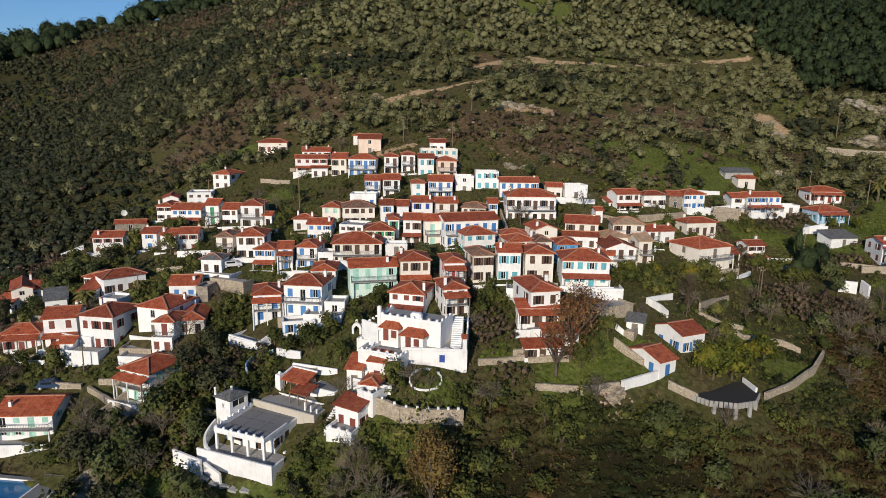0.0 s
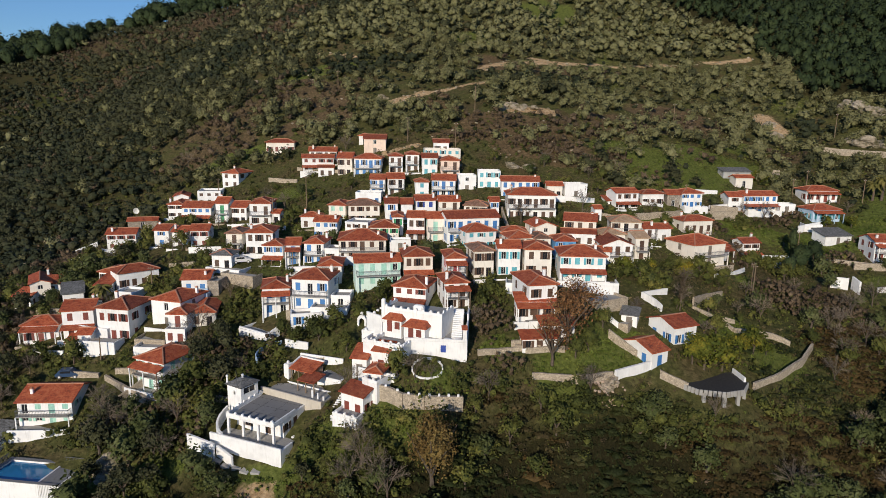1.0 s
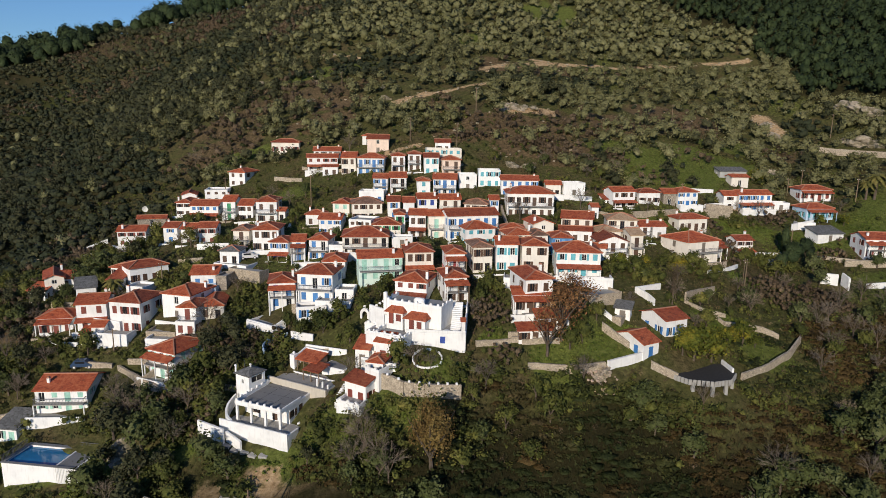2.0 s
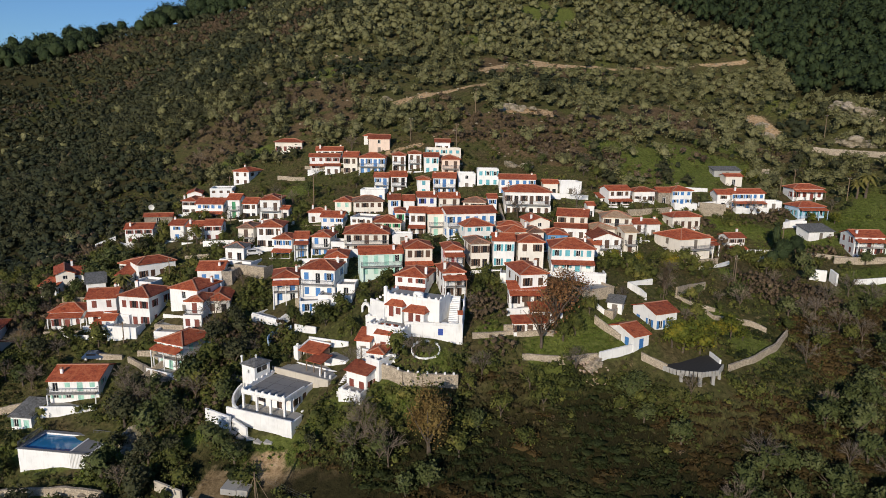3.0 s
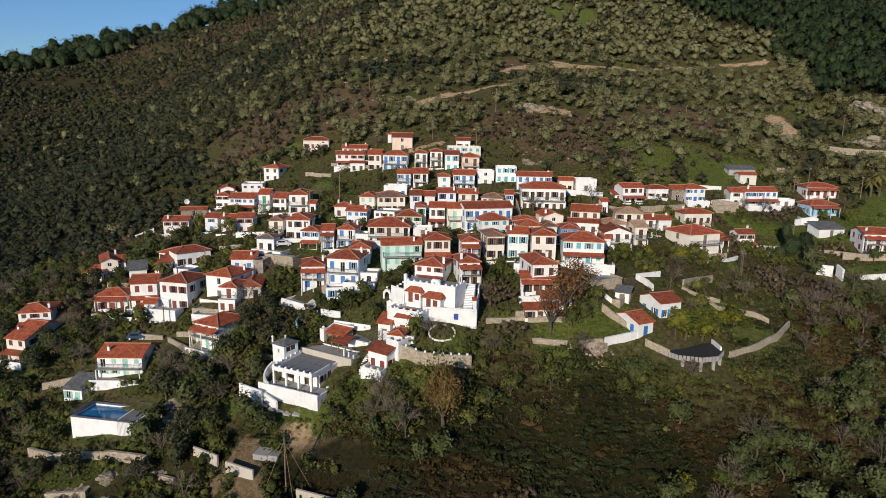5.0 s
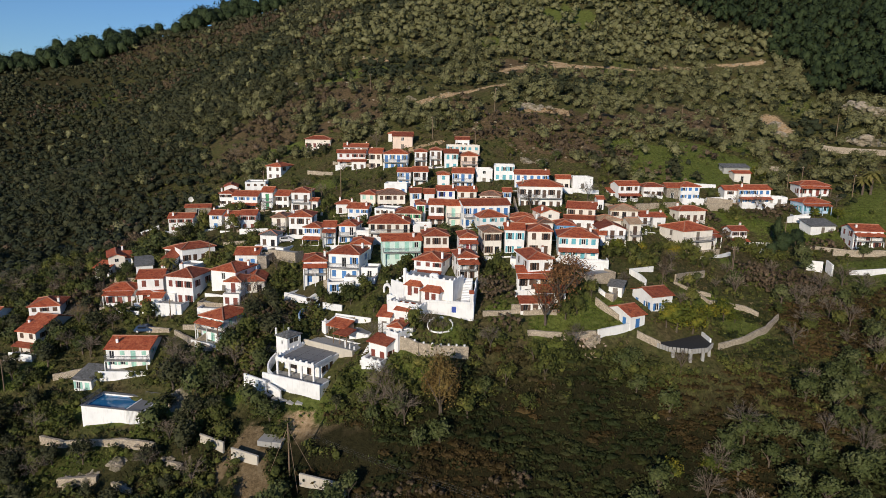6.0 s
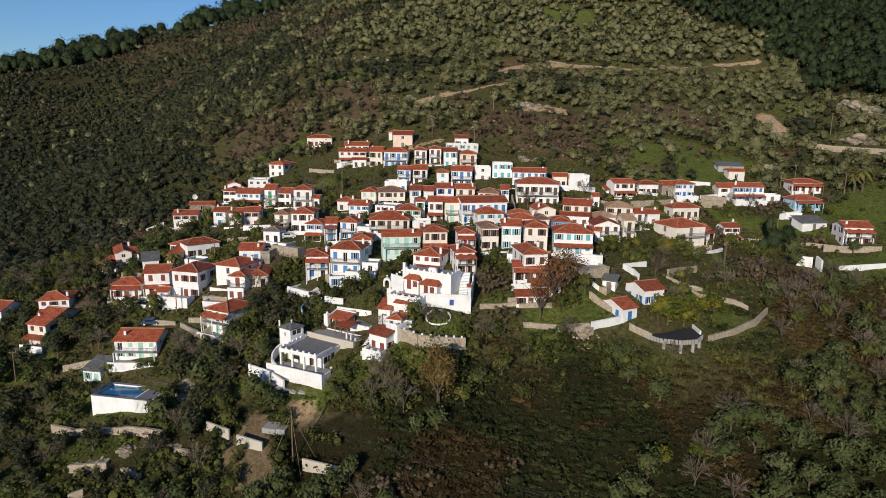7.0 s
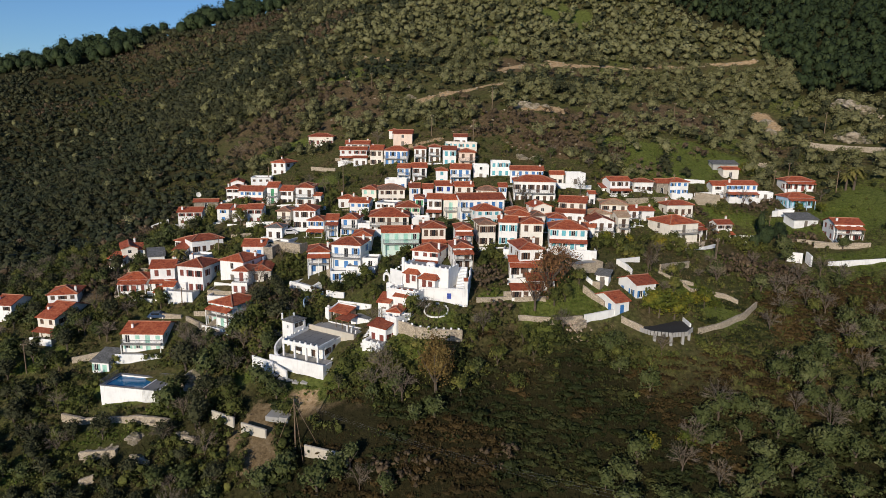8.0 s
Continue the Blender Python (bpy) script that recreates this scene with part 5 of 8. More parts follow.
def pergola_house(x, y, z, turn):
    """The low house behind the courtyard: pier, open porch under a tiled lean-to, a second lean-to on posts, white back wall."""
    e = thing("porch_house", pose(x, y, z, 0, 0, turn), "low whitewashed house, open porch under red tiles", "house", "village houses")
    FOOT.append((x + 4.9 * math.cos(radians(turn)), y + 4.9 * math.sin(radians(turn)), radians(turn), 5.2, 4.6))
    part("pier", bevelled_box(-0.1, -0.2, -2.5, 0.85, 0.9, 2.7, 0.06), WHITE, e, "square white end pier")
    bm = bmesh.new()
    bmesh.ops.create_icosphere(bm, subdivisions=2, radius=0.24, matrix=Matrix.Translation((0.38, 0.35, 2.9)))
    part("finial", bm, WHITE, e)
    bm = bmesh.new()
    facade(bm, pose(3.0, 1.5, 0), 4.2, -2.5, 2.35, [(-1.6, -0.7, 0.05, 2.0), (0.2, 1.1, 0.7, 1.8)])
    facade(bm, pose(5.1, 2.2, 0, 0, 0, 90), 1.4, -2.5, 2.35, [])
    facade(bm, pose(3.0, 2.9, 0, 0, 0, 180), 4.2, -2.5, 2.75, [])
    part("porch_wall", bm, BLOND, e, "bare pinkish-brown plaster wall")
    put_opening(e, pose(1.85, 1.5, 0.05), 0.9, 1.95, True, "dark", True, random)
    put_opening(e, pose(3.65, 1.5, 0.7), 0.9, 1.1, False, "dark", True, random)
    part("side_wall", bevelled_box(0.78, 1.2, -2.5, 0.9, 2.9, 2.35, 0.02), WHITE, e)
    roof = part("roof", roof_shell([(0.7, -0.1, 2.15), (5.3, -0.1, 2.15), (5.3, 3.0, 2.95), (0.7, 3.0, 2.95)], [[0, 1, 2, 3]], 0.14), TILE, e)
    for a, b in (((0.7, -0.1, 2.2), (0.7, 3.0, 3.0)), ((0.7, 3.0, 3.0), (5.3, 3.0, 3.0))):
        bm = bmesh.new()
        beam(bm, a, b, 0.13)
        part("verge", bm, WHITE, roof, "whitewashed roof verge")
    porch = part("porch_roof", roof_shell([(4.2, -2.3, 1.75), (7.4, -2.3, 1.75), (7.4, 0.7, 2.2), (4.2, 0.7, 2.2)], [[0, 1, 2, 3]], 0.12), TILE, e)
    for px in (4.3, 5.8, 7.3):
        part("post", bevelled_box(px - 0.07, -2.2, -2.5, px + 0.07, -2.06, 1.68, 0.02), WOOD, e)
    for px in (1.3, 2.6):
        part("post", bevelled_box(px - 0.07, 0.0, -2.5, px + 0.07, 0.14, 2.05, 0.02), WOOD, e)
    part("annexe", bevelled_box(5.4, 1.0, -2.5, 9.8, 4.3, 1.5, 0.05), WHITE, e, "low white flat-roofed annexe")
    bm = bmesh.new()
    box(bm, 5.6, 1.2, 1.5, 9.6, 4.1, 1.52)
    part("annexe_roof", bm, DECK, e, "dark felted flat roof")
    part("back_wall", bevelled_box(0, 0, -6.0, 7.6, 0.3, 0, 0.06), WHITE, e, "long white back wall").matrix_local = pose(0.2, 3.4, 3.3, 0, 0, 9)
    part("courtyard", bevelled_box(-0.2, -3.6, -3.0, 10.0, 1.5, -0.05, 0.04), CONCRETE, e, "grey paved courtyard")
    part("kerb", bevelled_box(0.85, -0.55, -0.05, 9.8, -0.35, 0.18, 0.03), WHITE, e)
    part("courtyard_wall", bevelled_box(-1.4, -4.0, -3.5, 10.0, -3.6, 0.12, 0.06), PALE, e, "rough cream courtyard wall")
    for i in range(3):
        part("pillar", bevelled_box(7.6 + i * 1.0, -3.1, -0.05, 7.85 + i * 1.0, -2.85, 1.2 - 0.3 * i, 0.03), WHITE, e)


def curved_garden_wall():
    """The pale blue-white wall that curls round the back corner of the courtyard."""
    e = thing("curved_wall", pose(-23.6, 95.2, -3.2), "curved bluish-white garden wall with a rounded top", "wall", "garden walls")
    bm = bmesh.new()
    rows = []
    for i in range(13):
        a = math.radians(75 + 140 * i / 12)
        top = 1.9 - 0.9 * (i / 12)
        rows.append([bm.verts.new((r * math.cos(a), 1.35 * r * math.sin(a), q)) for r, q in ((2.5, -3), (2.5, top - 0.1), (2.62, top), (2.74, top - 0.1), (2.74, -3))])
    for r0, r1 in zip(rows, rows[1:]):
        for i in range(4):
            bm.faces.new((r0[i], r1[i], r1[i + 1], r0[i + 1]))
    bm.faces.new(rows[0][::-1])
    bm.faces.new(rows[-1])
    part("wall_run", bm, WALLS["paleblue"], e)


def concrete_slab(x, y, turn):
    """The cracked slab beside the power pole, on a low footing."""
    e = thing("concrete_slab", pose(x, y, ground_at(x, y), 0, 0, turn), "cracked grey concrete slab beside the dirt track", "slab")
    for x0, x1, tilt in ((-2.1, 0.3, 3), (0.33, 1.9, -2)):
        ob = part("slab_half", bevelled_box(x0, -1.1, -0.5, x1, 1.3, 0.42, 0.05), CONCRETE, e)
        ob.matrix_local = pose(0, 0, 0, tilt, 0, 0)


def rubble_heap(x, y):
    """The collapsed bit of garden wall: a heap of broken pinkish masonry."""
    e = thing("rubble_heap", pose(x, y, ground_at(x, y)), "heap of broken pinkish masonry below a wall", "rubble")
    rng = random.Random(4)
    for i in range(70):
        px, py = rng.gauss(0, 1.1), rng.uniform(-2.6, 1.2)
        q = rng.uniform(0.1, 0.28)
        ob = part("broken_stone", bevelled_box(-q, -q * 0.8, -q * 0.6, q, q * 0.8, q * 0.6, q * 0.25), RUBBLE, e)
        ob.matrix_local = pose(px, py, ground_at(x + px, y + py) - ground_at(x, y) + q * 0.4 + 0.25 * max(0, 1 - abs(px)), rng.uniform(0, 60), rng.uniform(0, 60), rng.uniform(0, 180))


def hill_road():
    """The grey lane that comes round the eastern spur on a stone embankment."""
    pts = [(131.5, 202.5), (136.5, 198.5), (142.0, 192.5), (148.5, 185.0), (157.0, 177.0)]
    top = [ground_at(*q) + 0.5 for q in pts]
    bm = bmesh.new()
    rows = []
    for i, (px, py) in enumerate(pts):
        ax, ay = pts[max(i - 1, 0)]
        bx, by = pts[min(i + 1, len(pts) - 1)]
        s = Vector((by - ay, ax - bx, 0)).normalized() * 1.7
        rows.append([bm.verts.new(Vector((px, py, top[i] + q)) + s * k) for k, q in ((-1.2, -5.0), (-1, -0.05), (1, 0.0), (1.05, -4.0))])
    for r0, r1 in zip(rows, rows[1:]):
        for i in range(3):
            bm.faces.new((r0[i], r0[i + 1], r1[i + 1], r1[i]))
    bmesh.ops.recalc_face_normals(bm, faces=bm.faces[:])
    tagged(part("road", bm, CONCRETE), "narrow grey lane round the spur", "road", kind="structure")
    garden_wall([(q[0] - 1.35, q[1] - 1.35, t + 0.25) for q, t in zip(pts, top)], 2.6, 0.4, STONE)


def round_terrace():
    """The garden platform on concrete pillars: dark floor, ribbed kerb."""
    e = thing("garden_terrace", pose(43.6, 82.0, -3.0), "dark round garden terrace on concrete pillars", "terrace")
    FOOT.append((43.6, 81.0, 0.0, 5.0, 6.0))
    pts = [(-5.2, 2.2), (-3.4, -0.2), (0.2, -1.2), (3.2, -0.4), (5.2, 2.2), (4.6, 6.2), (-4.6, 6.2)]
    bm = bmesh.new()
    top = [bm.verts.new((x, y, 0)) for x, y in pts]
    bot = [bm.verts.new((x, y, -0.3)) for x, y in pts]
    bm.faces.new(top)
    bm.faces.new(bot[::-1])
    for i in range(len(pts)):
        k = (i + 1) % len(pts)
        bm.faces.new((top[i], bot[i], bot[k], top[k]))
    part("platform", bm, TAR, e, "dark asphalted terrace floor")
    for (ax, ay), (bx, by) in zip(pts[:4], pts[1:5]):
        n = max(3, int(math.hypot(bx - ax, by - ay) / 0.55))
        for i in range(n):
            cx, cy = ax + (bx - ax) * (i + 0.5) / n, ay + (by - ay) * (i + 0.5) / n
            k = part("kerb_slab", bevelled_box(-0.25, -0.1, -0.75, 0.25, 0.1, 0.12, 0.03), CONCRETE, e)
            k.matrix_local = pose(cx, cy - 0.12, 0, 0, 0, math.degrees(math.atan2(by - ay, bx - ax)))
    for px, py in ((-4.6, 1.6), (-2.6, -0.3), (0.2, -0.9), (2.6, -0.2), (4.4, 1.6)):
        part("pillar", bevelled_box(px - 0.25, py - 0.25, -4.2, px + 0.25, py + 0.25, -0.3, 0.04), CONCRETE, e, "square concrete pillar")
    part("side_wall", bevelled_box(4.7, 2.4, -0.3, 5.0, 6.2, 0.7, 0.05), WHITE, e, "whitewashed end wall")


def outer_stair(x, y, z, turn, steps, w, name="white_stair"):
    e = thing(name, pose(x, y, z, 0, 0, turn), "whitewashed outdoor stair with rounded treads", "stairs")
    for i in range(steps):
        part("step", bevelled_box(-w / 2, i * 0.36, -1.5, w / 2, i * 0.36 + 0.42, (i + 1) * 0.2, 0.03), WHITE, e)


def bell_arch(x, y, z, turn):
    """The small white gable with an arched opening and a ball on top."""
    e = thing("bell_arch", pose(x, y, z, 0, 0, turn), "small whitewashed arch with a round finial", "arch")
    bm = bmesh.new()
    outer = [(-0.8, -1.5), (-0.8, 1.2), (-0.5, 1.7), (0, 1.95), (0.5, 1.7), (0.8, 1.2), (0.8, -1.5)]
    inner = [(-0.45, -1.5), (-0.45, 0.9), (-0.3, 1.2), (0, 1.35), (0.3, 1.2), (0.45, 0.9), (0.45, -1.5)]
    for ya, yb in ((-0.2, 0.2),):
        rings = [[bm.verts.new((px, yy, pz)) for px, pz in prof] for yy in (ya, yb) for prof in (outer, inner)]
        of, inf, ob, ib = rings
        for i in range(6):
            bm.faces.new((of[i], of[i + 1], inf[i + 1], inf[i]))
            bm.faces.new((ob[i + 1], ob[i], ib[i], ib[i + 1]))
            bm.faces.new((of[i + 1], of[i], ob[i], ob[i + 1]))
            bm.faces.new((inf[i], inf[i + 1], ib[i + 1], ib[i]))
    part("arch", bm, WHITE, e)
    bm = bmesh.new()
    bmesh.ops.create_icosphere(bm, subdivisions=2, radius=0.28, matrix=Matrix.Translation((0, 0, 2.15)))
    part("finial", bm, WHITE, e)


def prism(pts, z0, z1):
    """An upright block over a plan of points, given anticlockwise."""
    bm = bmesh.new()
    lo, hi = [bm.verts.new((px, py, z0)) for px, py in pts], [bm.verts.new((px, py, z1)) for px, py in pts]
    bm.faces.new(lo[::-1])
    bm.faces.new(hi)
    for i in range(len(pts)):
        k = (i + 1) % len(pts)
        bm.faces.new((lo[i], lo[k], hi[k], hi[i]))
    return bm


def stepped_terrace(x, y, z, turn, w):
    """The white terraced house front: roof terrace, two tiled bays, a walk below and a flight of steps."""
    e = thing("stepped_terrace_house", pose(x, y, z, 0, 0, turn), "whitewashed stepped terrace house with scalloped parapets", "house", "village houses")
    FOOT.append((x, y - 3.0, radians(turn), w / 2 + 2.0, 8.0))
    h = w / 2
    bm = bmesh.new()
    box(bm, -h, 0, -8.0, h, 4.6, -0.35)
    part("wall", bm, WHITE, e)
    bm = bmesh.new()
    box(bm, -h + 0.25, 0.25, -0.35, h - 0.25, 4.5, -0.3)
    part("terrace_deck", bm, CONCRETE, e)
    for x0, y0, x1, y1 in ((-h, 0, h, 0.24), (h - 0.24, 0.24, h, 4.6), (-h, 0.24, -h + 0.24, 4.6)):
        par = part("parapet", bevelled_box(x0, y0, -0.35, x1, y1, 0.12, 0.03), WHITE, e)
        run = max(x1 - x0, y1 - y0)
        for i in range(int(run / 1.2)):
            s = (i + 0.5) / int(run / 1.2) * run
            shared("merlon", merlon_mesh(), WHITE, par).matrix_local = pose(x0 + s, 0.12, 0.12) if x1 - x0 > 1 else pose((x0 + x1) / 2, y0 + s, 0.12, 0, 0, 90)
    part("corner_pier", bevelled_box(-h - 0.2, -0.2, -2.5, -h + 0.4, 0.4, 1.3, 0.12), WHITE, e, "rounded white corner pier")
    part("chimney_hood", bevelled_box(-0.2, 0.5, -0.3, 1.6, 1.6, 0.75, 0.3), WHITE, e, "low rounded white hood")
    for bx, bw, bz, pro in ((-2.7, 3.5, -1.45, 1.3), (1.2, 4.1, -1.95, 1.9)):
        bay = part("bay", bevelled_box(bx - bw / 2 + 0.3, -pro + 0.3, -8.0, bx + bw / 2 - 0.3, 0.02, bz, 0.03), WHITE, e)
        pts = [(bx - bw / 2, -pro, bz), (bx + bw / 2, -pro, bz), (bx + bw / 2 - 0.7, 0.02, bz + 0.75), (bx - bw / 2 + 0.7, 0.02, bz + 0.75), (bx + bw / 2, 0.02, bz), (bx - bw / 2, 0.02, bz)]
        part("bay_roof", roof_shell(pts, [[0, 1, 2, 3], [1, 4, 2], [5, 0, 3]], 0.1), TILE, bay)
        for k, dr in ((-0.55, True), (0.75, False)):
            o = put_opening(bay, pose(bx + k, -pro + 0.17, bz - (1.95 if dr else 1.45)), 0.8, 1.85 if dr else 1.1, dr, "red", True, random)
    zb = -3.75
    back = e.matrix_world.inverted()

    def flat(px, py):
        q = back @ Vector((px, py, z))
        return q.x, q.y
    rim = [flat(*c) for c in ((-2.4, 87.3), (6.8, 86.2), (7.5, 92.5), (-1.2, 92.5))]
    part("walk", prism(rim, -8.5, zb), WHITE, e, "whitewashed retaining walk")
    inner = [flat(*c) for c in ((-2.1, 87.6), (6.5, 86.6), (7.2, 92.4), (-1.0, 92.4))]
    part("walk_floor", prism(inner, zb, zb + 0.02), CONCRETE, e)
    (ax, ay), (bx, by) = rim[:2]
    run, ang = math.hypot(bx - ax, by - ay), math.degrees(math.atan2(by - ay, bx - ax))
    low_par = part("parapet", bevelled_box(0, 0, 0, run, 0.22, 0.45, 0.04), WHITE, e)
    low_par.matrix_local = pose(ax, ay, zb, 0, 0, ang)
    put_opening(e, pose(ax + (bx - ax) * 0.62, ay + (by - ay) * 0.62 - 0.06, zb - 1.6, 0, 0, ang), 0.8, 1.1, True, "navy", True, random)
    for i in range(2):
        bm = bmesh.new()
        bmesh.ops.create_uvsphere(bm, u_segments=12, v_segments=6, radius=0.75, matrix=Matrix.Translation((run * (0.68 + 0.16 * i), 0.5, 0.1)) @ Matrix.Diagonal((1, 0.7, 0.5, 1)))
        part("rounded_planter", bm, WHITE, e).matrix_local = pose(ax, ay, zb, 0, 0, ang)
    sx, sy = flat(5.3, 88.0)
    sa = math.radians(26 - 8)
    for i in range(15):
        st = part("step", bevelled_box(-0.8, 0, -1.6, 0.8, 0.46, (i + 1) * 0.2, 0.03), WHITE, e)
        st.matrix_local = pose(sx - math.sin(sa) * i * 0.38, sy + math.cos(sa) * i * 0.38, zb, 0, 0, math.degrees(sa))
    wx, wy = flat(6.75, 86.3)
    for y0, y1, top in ((0.6, 2.6, 0.9), (2.6, 5.0, 1.9), (5.0, 8.0, 2.9)):
        wl = part("stair_wall", bevelled_box(-0.25, y0, -4.5, 0.0, y1, top, 0.05), WHITE, e)
        wl.matrix_local = pose(wx, wy, zb, 0, 0, 18.5)
    pier = part("stair_pier", bevelled_box(-0.6, 0, -4.5, 0.0, 0.6, 2.1, 0.05), WHITE, e)
    pier.matrix_local = pose(wx, wy, zb, 0, 0, 26)
    part("pier_roof", roof_shell([(-0.8, -0.3, 2.1), (0.1, -0.3, 2.1), (0.1, 0.8, 2.45), (-0.8, 0.8, 2.45)], [[0, 1, 2, 3]], 0.08), TILE, pier)
    for i in range(5):
        shared("merlon", merlon_mesh(), WHITE, par).matrix_local = pose(-h - 0.4 - i * 0.75, 0.2 + 0.25 * i, -0.5 - 0.5 * i, 0, 0, -18)
    part("ramp_wall", prism([(-h - 3.6, 1.2), (-h - 0.1, 0.0), (-h - 0.1, 0.3), (-h - 3.6, 1.5)], -6.0, -1.6), WHITE, e, "stepped white ramp wall")


def parked_car(x, y, turn, paint, words):
    """A small hatchback: body, cabin glass, wheels with tyres and rims."""
    e = thing("car", pose(x, y, ground_at(x, y) + 0.1, 0, 0, turn), words, "car")
    bm = bmesh.new()
    prof = [(-1.9, 0.3), (-1.95, 0.7), (-1.75, 0.85), (-1.3, 1.4), (0.45, 1.42), (1.05, 0.92), (1.8, 0.78), (1.92, 0.35)]
    a = [bm.verts.new((px, -0.8, pz)) for px, pz in prof]
    b = [bm.verts.new((px, 0.8, pz)) for px, pz in prof]
    bm.faces.new(a)
    bm.faces.new(b[::-1])
    for i in range(len(prof)):
        k = (i + 1) % len(prof)
        bm.faces.new((a[k], a[i], b[i], b[k]))
    part("body", bm, paint, e)
    for s in (-1, 1):
        part("side_window", bevelled_box(-1.1, s * 0.79 - 0.03, 0.92, 0.5, s * 0.79 + 0.03, 1.3, 0.02), GLASS, e)
        for wx in (-1.25, 1.2):
            bm = bmesh.new()
            bmesh.ops.create_cone(bm, cap_ends=True, segments=14, radius1=0.3, radius2=0.3, depth=0.2, matrix=Matrix.Translation((wx, s * 0.76, 0.3)) @ Matrix.Rotation(math.pi / 2, 4, "X"))
            wh = part("wheel", bm, IRON, e)
            bm = bmesh.new()
            bmesh.ops.create_cone(bm, cap_ends=True, segments=10, radius1=0.17, radius2=0.17, depth=0.03, matrix=Matrix.Translation((wx, s * 0.87, 0.3)) @ Matrix.Rotation(math.pi / 2, 4, "X"))
            part("rim", bm, FRAME, wh)


def dish(x, y):
    e = thing("satellite_dish", pose(x, y, ground_at(x, y), 0, 0, 15), "large white satellite dish on a post", "dish")
    bm = bmesh.new()
    tube(bm, [(0, 0, -0.5), (0, 0, 1.4)], [0.07, 0.06], 6)
    part("post", bm, IRON, e)
    bm = bmesh.new()
    rings = [[bm.verts.new((r * math.cos(k * math.pi / 8), -0.25 - 0.35 * r * r, 1.9 + r * math.sin(k * math.pi / 8))) for k in range(16)] for r in (0.2, 0.5, 0.85)]
    bm.faces.new(rings[0])
    for r0, r1 in zip(rings, rings[1:]):
        for k in range(16):
            bm.faces.new((r0[k], r0[(k + 1) % 16], r1[(k + 1) % 16], r1[k]))
    part("reflector", bm, FRAME, e)


def rock(x, y, s, seed):
    bm = bmesh.new()
    bmesh.ops.create_icosphere(bm, subdivisions=4, radius=1.0)
    for v in bm.verts:
        q = v.co.copy()
        k = noise.noise(q * 1.1 + Vector((seed, 0, 0))) * 0.55 + noise.noise(q * 2.6 + Vector((0, seed, 0))) * 0.3 + noise.noise(q * 6.0 + Vector((0, 0, seed))) * 0.16
        step = round((q.z + 0.15 * noise.noise(q * 2.0)) * 5) / 5 - q.z
        v.co *= 1 + k
        v.co.z = v.co.z * 0.55 + 0.4 * step
    if s < 2.2:
        WALL_FOOT.append((x, y - s, 0.0, s * 1.1, 1.6 * s))
    ob = part("rock_outcrop", bm, ROCK)
    ob.matrix_world = Matrix.LocRotScale((x, y, ground_at(x, y) - 0.1 * s), Euler((0.3, 0.2, seed)), (s * 1.2, s * 0.9, s * 0.9))
    tagged(ob, "pale weathered rock outcrop on the slope", "rock", "rock outcrops")


swimming_pool()
round_terrace()
def terrace_block(x, y, z, turn, w, d, h, mat, scalloped):
    """A walled terrace: masonry block, grey paved top, low parapet on three sides."""
    words = {STONE: "rubble-stone", WHITE: "whitewashed"}[mat]
    e = thing("paved_terrace", pose(x, y, z, 0, 0, turn), f"{words} terrace block with a grey paved top", "terrace", "paved terraces")
    FOOT.append((x, y, radians(turn), w / 2, d))
    part("block", bevelled_box(-w / 2, 0, -h - 2.5, w / 2, d, -0.45, 0.05), mat, e)
    bm = bmesh.new()
    box(bm, -w / 2 + 0.2, 0.2, -0.46, w / 2 - 0.2, d - 0.02, -0.43)
    part("paving", bm, CONCRETE, e, "grey paved floor")
    for x0, y0, x1, y1 in ((-w / 2, 0.0, w / 2, 0.22), (-w / 2, 0.22, -w / 2 + 0.2, d - 0.03), (w / 2 - 0.2, 0.22, w / 2, d - 0.03)):
        par = part("parapet", bevelled_box(x0, y0, -0.45, x1, y1, 0, 0.03), mat, e)
        if scalloped and x1 - x0 > 1:
            n = max(2, int(w / 1.1))
            for i in range(n):
                shared("merlon", merlon_mesh(), WHITE, par).matrix_local = pose(x0 + (i + 0.5) * w / n, 0.11, 0)


def garden_ring(x, y, r):
    """The oval whitewashed kerb round a small bed."""
    z = ground_at(x, y)
    e = thing("garden_ring", pose(x, y, z), "oval whitewashed kerb round a dry garden bed", "kerb")
    for i in range(18):
        a = 2 * math.pi * i / 18
        k = part("kerb_stone", bevelled_box(-r * 0.185, -0.09, -0.8, r * 0.185, 0.09, 0.2, 0.03), WHITE, e)
        k.matrix_local = pose(r * math.cos(a), r * 0.8 * math.sin(a), ground_at(x + r * math.cos(a), y + r * 0.8 * math.sin(a)) - z, 0, 0, math.degrees(a) + 90)


garden_wall([(-5.8, 81.0, -1.5), (-4.1, 79.9, -1.6), (-2.5, 78.8, -1.9), (0.4, 78.3, -2.0), (5.7, 78.6, -2.3)], 2.2, 0.45, STONE, True)
garden_wall([(16.1, 83.5, -0.9), (23.9, 83.0, -1.1), (28.1, 83.9, -0.9)], 1.2, 0.35, STONE)
garden_wall([(28.4, 83.7, -0.7), (34.6, 86.3, -0.3)], 1.5, 0.35, WHITE)
garden_wall([(35.6, 84.9, -1.2), (39.4, 83.4, -2.7)], 1.4, 0.35, STONE)
garden_wall([(50.5, 85.5, -3.5), (56.1, 88.3, -3.2), (62.3, 92.6, -2.4), (66.6, 96.9, -1.5)], 1.3, 0.35, STONE)
garden_wall([(-37.3, 72.0, -15.3), (-32.6, 69.2, -15.2)], 1.7, 0.3, PALE)
garden_wall([(-30.9, 67.8, -15.3), (-26.1, 65.3, -15.2)], 1.7, 0.3, PALE)
